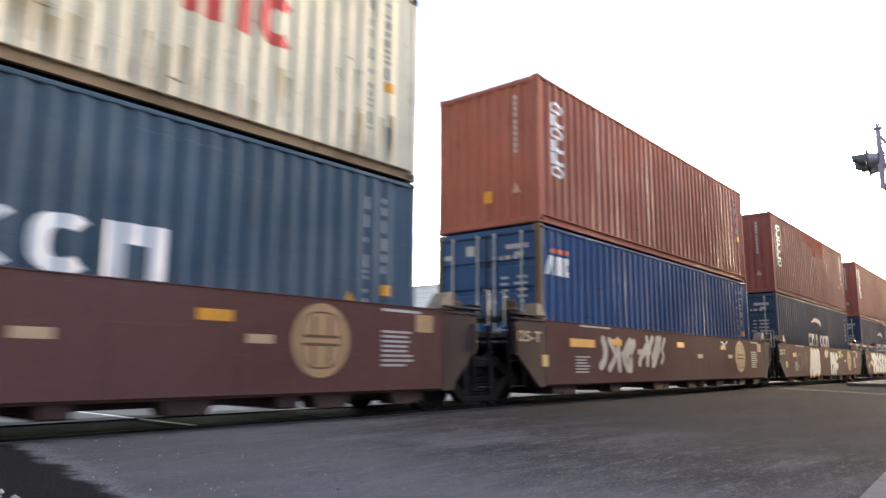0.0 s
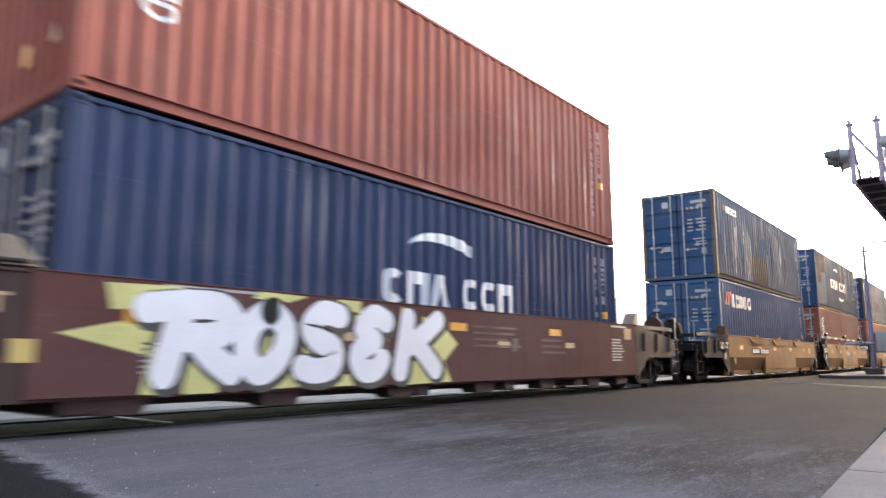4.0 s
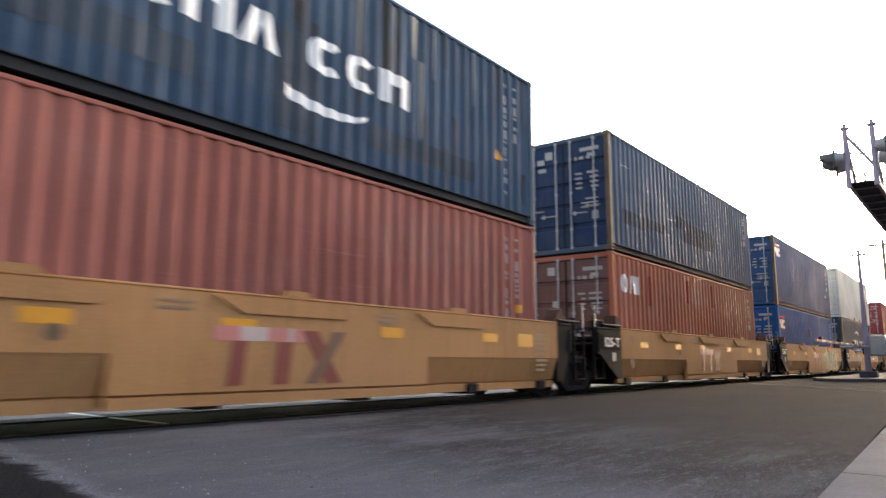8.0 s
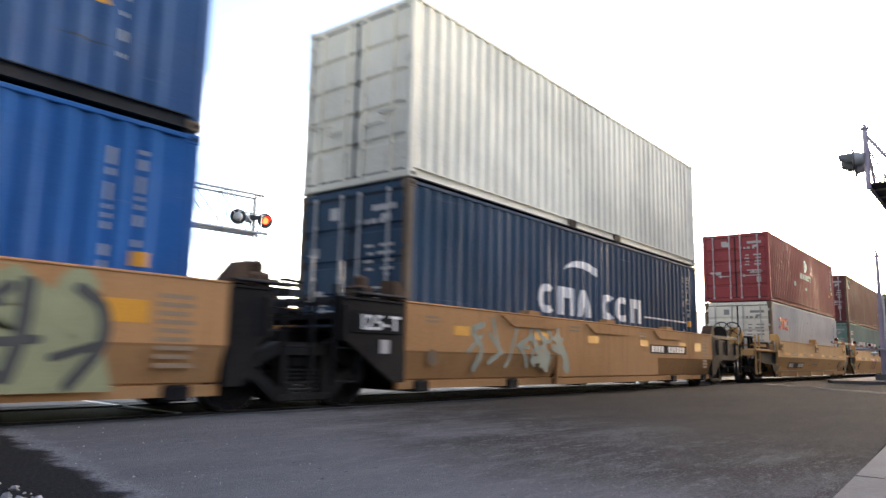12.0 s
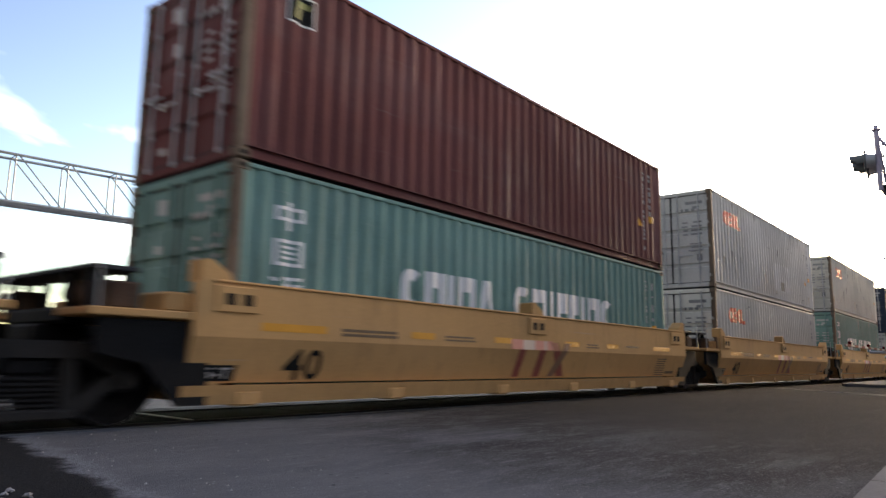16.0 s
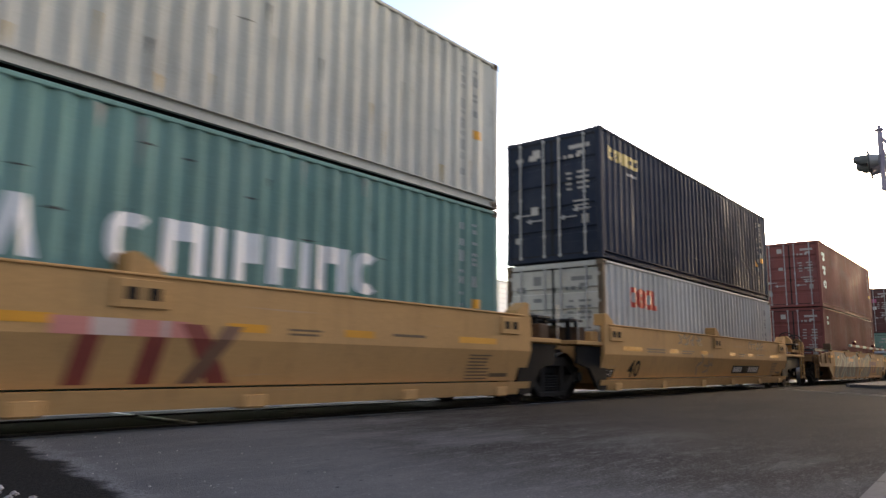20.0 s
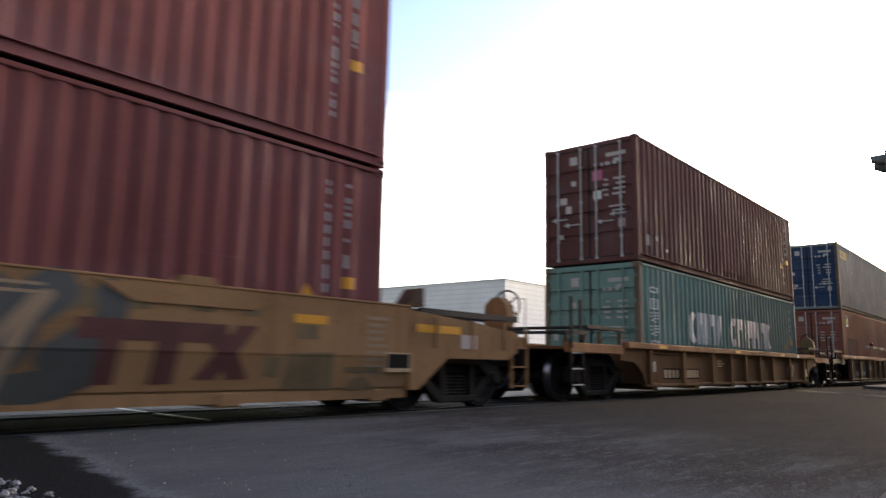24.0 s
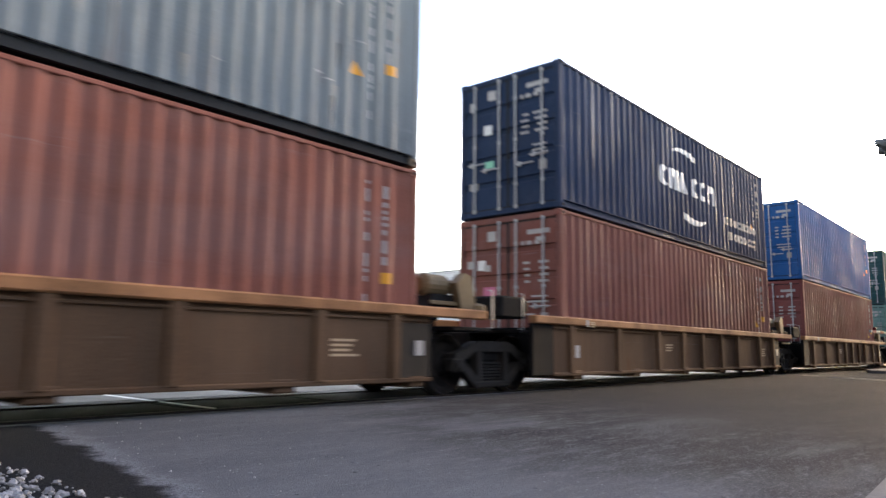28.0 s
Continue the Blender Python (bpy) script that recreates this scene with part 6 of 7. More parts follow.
    pac = ((6.3, 6.95, 0.34, 1.34), (6.72, 7.42, 0.33, 1.34), (7.25, 7.88, 0.5, 1.32))
    brown_car(2, "brown well car with white block-letter graffiti", J, J, [
        ("graffiti_outline", sprayed("ABB", white_word, 0.15, 0.1, 0.045, (-0.06, -0.03)), AMBER, 0.004), ("graffiti", sprayed("ABB", white_word, 0.15, 0.1), CHALK, 0.0075),
        ("graffiti_outline", sprayed("PAC", pac, 0.125, 0.05, 0.05), BLACK, 0.004), ("graffiti", sprayed("PAC", pac, 0.125, 0.05), CHALK, 0.0075),
        ("graffiti", scrawl(5.5, 1.08, 0.55, 0.26, 2, 0.05, 4) + scrawl(8.0, 1.08, 0.6, 0.28, 2, 0.05, 5), LIME, 0.006), ("graffiti", scrawl(5.45, 1.05, 0.6, 0.3, 3, 0.022, 6), PALE, 0.009), ("graffiti", scrawl(0.9, 0.6, 1.6, 0.6, 6, 0.03, 9), FADEDTEXT, 0.006)])
    rosek = ((0.66, 1.98, 0.38, 1.44), (1.72, 2.68, 0.36, 1.41), (2.58, 3.5, 0.37, 1.43), (3.42, 4.36, 0.36, 1.43), (4.22, 5.52, 0.37, 1.43))
    brown_car(3, "brown well car with white and yellow graffiti lettering", J, K, [
        ("graffiti_glow", [[[(-0.05, 0.92), (0.8, 0.72), (0.9, 1.12), (0.4, 1.02)]], [[(0.36, 1.4), (0.42, 1.15), (1.0, 1.2), (1.2, 1.42)]], [[(0.75, 0.36), (0.95, 0.34), (1.1, 0.9), (0.85, 0.8)]],
                           [[(1.2, 0.34), (1.6, 0.34), (1.6, 1.3), (1.3, 1.42)]], [[(1.6, 0.6), (2.2, 0.5), (2.3, 1.2), (1.7, 1.2)]], [[(2.3, 0.36), (2.7, 0.37), (2.62, 0.55), (2.4, 0.5)]], [[(2.75, 0.7), (3.3, 0.66), (3.3, 1.2), (2.8, 1.25)]], [[(3.2, 0.36), (3.6, 0.36), (3.5, 0.5), (3.3, 0.52)]], [[(3.6, 0.6), (4.2, 0.6), (4.2, 1.2), (3.6, 1.25)]], [[(2.0, 1.36), (2.5, 1.34), (2.8, 1.43), (2.1, 1.44)]], [[(3.3, 1.3), (3.7, 1.28), (3.7, 1.43), (3.3, 1.43)]], [[(4.4, 0.34), (5.62, 0.36), (5.3, 0.9), (4.5, 1.42)]], [[(5.0, 0.72), (5.45, 0.66), (5.78, 0.92), (5.4, 1.2), (4.95, 1.3)]]], LIME, 0.003),
        ("graffiti_outline", sprayed("ROSEK", rosek, 0.15, 0.12, 0.05, (0.04, -0.03)), MURK, 0.0055), ("graffiti", sprayed("ROSEK", rosek, 0.15, 0.12), CHALK, 0.0085),
        ("graffiti", lines(6.2, 1.22, 1.5, 4, 0.1, 0.035, 44, 0.4) + lines(8.3, 1.05, 0.9, 3, 0.11, 0.04, 45, 0.4) + quad(7.3, 0.82, 0.16, 0.22, 0.05), FADEDTEXT, 0.006)], medallion=False)

    # ochre articulated set
    put_load(4, dict(label="blue container with a white and red corner mark", h=HIGH, mat=seablue, decals=[("painted_mark", fit(blocks(0, 0, 1, "ddodo", 0.1), 1.4, 3.65, 2.05, 2.48), WHITE), ("painted_bar", quad(0.65, 2.1, 0.5, 0.42, 0.12), RED)]),
             dict(label="slate container with brown grime stains", h=HIGH, rail=DARKRAIL, rusty=True, mat=dirtyblue, door_mat=inkblue, decals=drips(61, 46, HIGH, GRIME) + drips(62, 22, HIGH, PALESTAIN) + [("painted_mark", fit(blocks(0, 0, 1, "ddodo", 0.1), 1.25, 2.45, 2.3, 2.52), WHITE), ("painted_bar", quad(0.9, 2.32, 0.25, 0.2, 0.06), DULLRED),
                                                                                                        patch(4.2, 0.2, 2.1, 0.95, tint("brown_stain", (0.1, 0.08, 0.06), 40, 0.4), "stain")]))
    put_load(5, dict(label="red-brown container with an upright white mark", h=HIGH, mat=brick2, decals=upright_mark(0.63, 2.42)),
             dict(label="patched slate-blue container with a white line mark", h=HIGH, rail=DARKRAIL, mat=steelblue, door_mat=inkblue,
                  decals=drips(63, 30, HIGH, GRIME) + drips(64, 8, HIGH, PALESTAIN) + [patch(0.35, 1.25, 2.2, 1.5, patchdark), patch(0.2, 0.2, 1.9, 1.05, dirtyblue), patch(1.3, 0.35, 1.25, 1.5, dirtyblue), patch(5.9, 0.3, 0.7, 1.35, patchslate), patch(2.6, 0.55, 2.2, 0.4, patchslate), patch(7.6, 0.45, 2.6, 0.35, patchslate)]
                  + shipping_line(3.88, 8.47, 1.22, 0.5, ((5.0, 6.13, 2.2, 2.4), (6.06, 7.57, 0.65, 0.9)))))
    put_load(6, dict(label="salmon-red container with a white block mark", h=HIGH, door_mat=tint("dusty_brown_door", (0.2, 0.1, 0.085), 44), mat=tint("salmon_red", (0.43, 0.138, 0.082), 38), decals=[("painted_mark", fit(blocks(0, 0, 1, "oai", 0.1), 0.55, 1.52, 1.97, 2.42), WHITE), patch(2.14, 1.75, 0.21, 0.75, patchred), patch(5.0, 2.0, 0.19, 0.65, patchred), patch(7.29, 2.0, 0.14, 0.7, patchred)]),
             dict(label="weathered dark slate container with blue doors and repainted patches", h=HIGH, rail=DARKRAIL, door_mat=patchblue, rusty=True, mat=dirtyblue, decals=scuffs(16, 10, HIGH, PALE, 0.7) + [patch(0.7, 0.75, 1.6, 0.35, patchslate), patch(2.3, 0.85, 1.2, 0.25, patchslate), patch(4.4, 1.2, 1.4, 0.35, patchslate), patch(5.0, 0.85, 2.85, 0.6, patchslate)]))
    put_load(7, dict(label="royal blue container with a white and red corner mark", h=LOW, mat=royal, decals=corner_mark(0.16, 1.66) + [patch(5.75, 1.45, 0.37, 0.38, patchdark)]),
             dict(label="navy-blue container with a white and red corner mark", h=HIGH, rail=DARKRAIL, rusty=True, mat=cobalt, decals=corner_mark(0.2, 2.06) + scuffs(22, 14, HIGH, GRIME, 0.6)))
    put_load(8, dict(label="dark blue container with a white line mark and arc", h=HIGH, rusty=True, mat=tint("ink_blue", (0.045, 0.08, 0.12), 26, 0.1, fade=0.15), decals=shipping_line(3.72, 8.42, 1.14, 0.55, ((4.73, 6.1, 2.0, 2.28),)) + [("painted_line", quad(8.55, 1.3, 2.75, 0.035), WHITE)]),
             dict(label="clean ivory steel container", h=HIGH, mat=ivory, rod_mat=ivory, marks=False, decals=[], hook=lambda c, h: [part("fork_pocket", Geo().box(x, x + 0.32, -1.2165, -1.2, 0.01, 0.16), BLACK, c) for x in (4.86, 6.94)]))
    ochre_car(4, "ochre well car with pressed panels", K, J, [("number_board", quad(2.25, 0.86, 2.2, 0.2), BLACK), ("number_bars", fit(blocks(0, 0, 1, "bbbb_bbbbb", 0.2), 2.35, 4.35, 0.89, 1.03), WHITE, 0.009)], mark=False)
    ochre_car(5, "ochre well car with a faded red and white mark", J, J)
    ochre_car(6, "ochre well car with a faded red and white mark", J, J)
    ochre_car(7, "ochre well car with sage green graffiti", J, J, [("graffiti", [[[(8.0, 1.36), (8.05, 0.3), (11.3, 0.3), (11.1, 0.9), (10.4, 1.38)]], [[(7.1, 0.72), (8.1, 0.76), (8.1, 1.08), (7.3, 1.1)]]] + scrawl(8.0, 0.5, 3.2, 0.72, 6, 0.15, 12, 0.1), SAGE, 0.004),
        ("graffiti", scrawl(7.3, 0.76, 0.9, 0.2, 3, 0.05, 14) + scrawl(8.4, 0.36, 2.7, 0.94, 6, 0.05, 15, 0.1), MURK, 0.008), ("graffiti", [disc(9.0, 0.5, 0.16), disc(9.9, 0.62, 0.13), disc(8.1, 1.02, 0.2)], ROSYGREY, 0.0095)])
    ochre_car(8, "ochre well car with faint teal graffiti", J, K, [("graffiti", scrawl(1.2, 0.5, 2.9, 0.78, 7, 0.04, 21, 0.1) + scrawl(2.9, 0.5, 1.2, 0.55, 3, 0.08, 23, -0.3), TEAL, 0.005), ("number_board", quad(8.15, 0.85, 2.3, 0.2), BLACK),
                                                                     ("number_bars", fit(blocks(0, 0, 1, "bbbb__bbbbbb", 0.2), 8.25, 10.3, 0.88, 1.02), WHITE, 0.009)], mark=False)

    # yellow articulated set
    def logo_disc():
        return [("painted_mark", disc(6.03, 1.9, 0.27), WHITE), ("painted_mark", disc(6.05, 1.92, 0.17), PALE), ("painted_mark", fit(blocks(0, 0, 1, "pbobiidp", 0.1), 5.1, 6.95, 1.3, 1.54), PALE)]
    put_load(9, dict(label="white container with red rings mark", h=LOW, rusty=True, mat=white, ink=INK, decals=red_rings(1.02, 1.6) + scuffs(9, 6, LOW, GRIME, 0.3)),
             dict(label="crimson container with a round white mark", h=LOW, mat=crimson, decals=logo_disc() + [patch(3.9, 0.9, 0.25, 0.18, PALE, "scuff"), patch(5.9, 0.85, 0.18, 0.1, PALE, "scuff")]))
    olive = surface("olive_badge", (0.3, 0.28, 0.08), 0.5)
    put_load(10, dict(label="sea-green container with white lettering shapes", h=LOW, rusty=True, mat=teal, rod_mat=teal, decals=green_line(1.03, 0.62) + [("painted_mark", square_marks(0.6, 2.2, 0.42, 0.32, 0.13, 4), WHITE)]),
             dict(label="maroon container with a small badge", h=LOW, rusty=True, mat=wine, decals=[("badge", quad(0.62, 1.9, 0.42, 0.4), WHITE), ("badge", quad(0.64, 1.92, 0.38, 0.36), BLACK), ("badge", [quad(0.72, 1.97, 0.08, 0.26, 0.05), quad(0.8, 2.14, 0.14, 0.08)], olive)]))
    put_load(11, dict(label="white container with red rings mark", h=LOW, rusty=True, mat=white, ink=INK, decals=red_rings(1.2, 1.66) + scuffs(8, 6, LOW, GRIME, 0.3)),
             dict(label="pale grey container with red rings mark and a white patch", h=HIGH, rusty=True, mat=grey, ink=INK, decals=red_rings(1.15, 2.0) + runs(53, 26, HIGH, PALESTAIN) + runs(54, 8, HIGH, STAIN, True) + scuffs(5, 14, HIGH, GRIME) + scuffs(6, 6, HIGH, RUSTMARK) + [patch(6.5, 0.45, 2.05, 1.0, tint("pale_patch", (0.63, 0.625, 0.6), 42, 0.1, 0.15, 0.05)), patch(7.2, 0.5, 0.5, 0.32, tint("stain", (0.3, 0.28, 0.22), 3))]))
    put_load(12, dict(label="sea-green container with white lettering shapes", h=HIGH, rusty=True, mat=teal, rod_mat=teal, decals=runs(58, 10, HIGH, PALESTAIN) + scuffs(59, 14, HIGH, GRIME, 0.3) + [patch(8.3, 1.0, 0.9, 0.6, freshteal)] + green_line(1.24, 0.56) + [("painted_mark", square_marks(0.55, 2.5, 0.42, 0.32, 0.13, 4), WHITE)]),
             dict(label="off-white container with red rings mark", h=LOW, rusty=True, ink=INK, mat=tint("bone", (0.5, 0.48, 0.42), 27, 0.2, 0.15), decals=red_rings(1.03, 1.7) + runs(55, 24, LOW, PALESTAIN) + runs(56, 14, LOW, STAIN, True) + scuffs(57, 8, LOW, GRIME, 0.3)))
    put_load(13, dict(label="pale grey lower container with red rings mark", h=LOW, rusty=True, mat=grey, ink=INK, decals=red_rings(1.28, 1.66)),
             dict(label="dark navy container with a yellow mark", h=HIGH, mat=darknavy, decals=[("painted_mark", fit(blocks(0, 0, 1, "dobdo", 0.08), 0.4, 1.97, 2.24, 2.52), SAND), ("painted_line", quad(1.3, 2.05, 0.5, 0.06), PALE)]))
    num = [("number_board", quad(1.2, 0.5, 2.5, 0.22), BLACK), ("number_bars", fit(blocks(0, 0, 1, "bbbb______bbbbb", 0.2), 1.35, 3.6, 0.54, 0.68), WHITE, 0.009)]
    num2 = [("number_board", quad(7.3, 0.5, 2.5, 0.22), BLACK), ("number_bars", fit(blocks(0, 0, 1, "bbbb____bbbbb", 0.2), 7.42, 9.65, 0.54, 0.68), WHITE, 0.009)]
    folded_car(9, "yellow folded-side well car with a number board", K, J, num + [("stencil_bar", [quad(5.15, 0.6, 1.1, 0.07), quad(4.55, 0.6, 0.4, 0.02), quad(4.55, 0.82, 0.4, 0.02), quad(8.6, 0.66, 0.28, 0.05)], BROWNTEXT), ("stencil", fit(letters("40", 0, 0, 1, 0.02), 10.73, 11.23, 0.45, 0.8), BLACK)], forty=False, mark=False)
    folded_car(10, "yellow folded-side well car with a faded red mark", J, J)
    folded_car(11, "yellow folded-side well car with a faded red mark", J, J)
    folded_car(12, "yellow folded-side well car with a faded red mark", J, J)
    folded_car(13, "yellow folded-side well car with scribbles and a number board", J, K, num2 + [("graffiti", scrawl(3.2, 1.2, 1.6, 0.24, 8, 0.018, 5) + scrawl(8.56, 1.2, 1.5, 0.22, 7, 0.018, 6), MURK),
                                                                                                    ("graffiti", scrawl(4.6, 0.5, 1.0, 0.5, 3, 0.03, 16), FAINTTEXT)], mark=False)

    # single rusty car
    put_load(14, dict(label="maroon container with one small white mark", h=HIGH, mat=maroon, decals=[("painted_mark", stacked(0.66, 2.56, 0.17, 2, 0.3, 0.3, 4), WHITE)]),
             dict(label="wine-red container with white tags", h=HIGH, mat=tint("dull_wine", (0.25, 0.086, 0.078), 28), decals=[("painted_mark", stacked(0.62, 2.42, 0.36, 3, 0.42, 0.7, 2), WHITE)]))
    ochre_car(14, "rusty single well car covered in graffiti", K, K, [
        ("graffiti", [[[(0.1, 1.36), (0.15, 0.3), (4.6, 0.3), (4.5, 1.0), (3.9, 1.36)]]] + scrawl(4.4, 0.3, 4.0, 0.95, 8, 0.17, 35, 0.55), MURK, 0.004), ("graffiti", scrawl(0.3, 0.34, 4.0, 0.85, 6, 0.11, 31, 0.15) + [disc(4.2, 1.0, 0.26)], DEEPTEAL, 0.0085),
        ("graffiti", scrawl(0.3, 0.34, 4.1, 0.9, 7, 0.06, 33, 0.2), GREYTEXT, 0.0115), ("graffiti", scrawl(4.9, 0.3, 3.2, 0.9, 8, 0.045, 37, 0.6), FAINTTEXT, 0.0115),
        ("number_board", quad(2.9, 0.98, 1.2, 0.14), FAINTTEXT, 0.0135), ("repainted_patch", [[[(10.46, 0.36), (11.2, 0.34), (11.16, 0.78), (10.5, 0.76)]], [[(10.2, 0.5), (10.4, 0.48), (10.42, 0.7), (10.24, 0.72)]], quad(10.62, 0.92, 0.28, 0.16), quad(9.9, 1.14, 0.2, 0.1), quad(9.3, 1.15, 0.24, 0.1), [[(7.9, 1.1), (8.9, 1.14), (8.8, 1.24), (8.2, 1.3)]], quad(11.35, 0.54, 0.6, 0.07), [[(11.4, 0.33), (11.9, 0.33), (11.7, 0.5), (11.5, 0.46)]]], GRIMYOCHRE, 0.0045),
        ("painted_mark", [quad(8.22, 0.84, 1.5, 0.19), quad(8.4, 0.43, 0.2, 0.42, 0.03), quad(8.93, 0.43, 0.25, 0.42, 0.03)], WORNRED, 0.0075), ("painted_mark", [quad(9.38, 0.47, 0.25, 0.56, 0.46)], WORNRED, 0.0079), ("painted_mark", [quad(9.76, 0.47, 0.26, 0.56, -0.34)], WORNRED, 0.0083)], mark=False, mat=SCABBY_CAR)

    scabby = ROLLING[-1][0]
    plate = side_face([(1.4, 1.493), (0.2, 1.493)])
    part("reflector", painted(quad(12.58, 1.08, 0.94, 0.11), plate, 0.004), YELLOW, scabby)
    part("sign_frame", painted(quad(12.02, 0.55, 0.46, 0.25), plate, 0.004), TAN, scabby)
    paint_extra(scabby, plate, [("sign_panel", quad(12.05, 0.6, 0.4, 0.18), BLACK), ("pale_plate", quad(13.52, 0.88, 0.36, 0.2), FADEDWHITE)])

    # single ribbed car
    put_load(15, dict(label="sea-green container with white lettering shapes", h=LOW, rusty=True, mat=teal, rod_mat=teal, decals=green_line(0.88, 0.8) + [("painted_mark", square_marks(0.6, 2.12, 0.36, 0.24, 0.06, 5), WHITE)]),
             dict(label="brown container with a paler patch", h=HIGH, stickers=((-0.35, 1.95, 0.26, 0.24, MAGENTA), (-0.32, 1.5, 0.2, 0.2, WHITE)), mat=tint("dull_brown", (0.13, 0.057, 0.053), 29, 0.25), decals=[patch(5.24, 0.35, 1.76, 1.1, tint("brown_patch", (0.2, 0.085, 0.075), 30)), ("scuff", [quad(0.5, 0.4, 0.14, 0.25), quad(0.95, 0.55, 0.14, 0.12), quad(1.5, 0.35, 0.12, 0.08)], PALE)]))
    ribbed_car(15, "ochre-brown ribbed well car with an orange top chord", RUSTY_CAR, CHORD, 1.16, K, K)

    # ribbed articulated set
    put_load(16, dict(label="dusty maroon container with a square badge", h=HIGH, mat=tint("dusty_maroon", (0.27, 0.1, 0.072), 31), decals=[("badge", quad(0.76, 2.2, 0.44, 0.46), WHITE), ("badge", quad(0.79, 2.27, 0.38, 0.36), STICKERBLUE), ("badge", quad(0.79, 2.5, 0.38, 0.13), BLACK), ("badge", [quad(0.86, 2.3, 0.09, 0.26, 0.05), quad(0.97, 2.5, 0.19, 0.07, 0.02), quad(0.97, 2.4, 0.13, 0.06, 0.02)], LIME),
                                                                                                                                    patch(0.8, 0.25, 2.1, 1.45, tint("maroon_patch", (0.17, 0.06, 0.057), 32))]),
             dict(label="weathered slate container with deep blue doors and faded yellow lettering shapes", h=HIGH, rail=DARKRAIL, door_mat=patchblue, rusty=True, mat=tint("grey_slate", (0.19, 0.215, 0.225), 36, 0.25, 0.4), decals=[("painted_mark", fit(blocks(0, 0, 1, "dobdo", 0.08), 0.57, 2.0, 2.26, 2.62), SAND)] + runs(60, 22, HIGH, GRIME) + runs(61, 8, HIGH, PALESTAIN, True) + scuffs(18, 26, HIGH, PALE, 0.16)))
    put_load(17, dict(label="faded red-brown container beneath a navy one", h=HIGH, stickers=((0.3, 1.25, 0.3, 0.26, MAGENTA), (0.55, 1.85, 0.2, 0.2, WHITE)), mat=tint("faded_brick", (0.25, 0.1, 0.08), 33)),
             dict(label="navy container with a white line mark between two arcs", h=HIGH, stickers=((0.35, 1.0, 0.22, 0.14, MINT), (0.4, 1.7, 0.2, 0.2, WHITE)), mat=tint("fresh_navy", (0.028, 0.047, 0.09), 34, 0.03, 0.08, 0.1),
                  decals=shipping_line(4.47, 7.93, 1.28, 0.5, ((5.23, 6.58, 2.2, 2.42), (5.84, 7.24, 0.55, 0.82))) + [("painted_mark", fit(blocks(0, 0, 1, "ododbodo", 0.14), 8.67, 11.3, 0.9, 1.12) + fit(blocks(0, 0, 1, "bododo", 0.14), 9.0, 11.2, 0.5, 0.72), PALE)]))
    put_load(18, dict(label="plain maroon container beneath a blue one", h=HIGH, mat=maroon), dict(label="royal blue container with plain sides", h=HIGH, mat=royal))
    put_load(19, dict(label="sea-green container with plain corrugated sides", h=HIGH, mat=teal, rod_mat=teal), dict(label="dark teal container with plain sides", h=HIGH, mat=tint("dark_teal", (0.03, 0.09, 0.09), 35)))
    ribbed_car(16, "grimy ribbed well car with an orange top chord", GRUBBY_CAR, CHORD, 1.27, K, J, True)
    first = ROLLING[-1][0]
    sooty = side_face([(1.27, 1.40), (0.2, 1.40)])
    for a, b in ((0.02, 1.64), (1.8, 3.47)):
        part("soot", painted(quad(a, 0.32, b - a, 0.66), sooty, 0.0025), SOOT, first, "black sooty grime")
    ribbed_car(17, "grimy ribbed well car with an orange top chord", GRUBBY_CAR, CHORD, 1.27, J, J, True, False)
    ribbed_car(18, "grimy ribbed well car with an orange top chord", GRUBBY_CAR, CHORD, 1.27, J, J, True, False)
    ribbed_car(19, "grimy ribbed well car with an orange top chord", GRUBBY_CAR, CHORD, 1.27, J, K, True, False)
    # trucks: a joint's truck belongs to the car ahead of it
    cars = [ob for ob, x, z in ROLLING if ob.name.startswith("well_car")]
    ends = {0: (K, J), 3: (J, K), 4: (K, J), 8: (J, K), 9: (K, J), 13: (J, K), 14: (K, K), 15: (K, K), 16: (K, J), 19: (J, K)}
    for car in cars:
        no = STARTS.index(next(x for ob, x, z in ROLLING if ob is car))
        front, rear = ends.get(no, (J, J))
        if front == K:
            truck(car, -1.75)
        if rear == K:
            truck(car, LONG + 1.75)
        elif no < 19:
            truck(car, LONG + 0.5 * (STARTS[no + 1] - STARTS[no] - LONG))


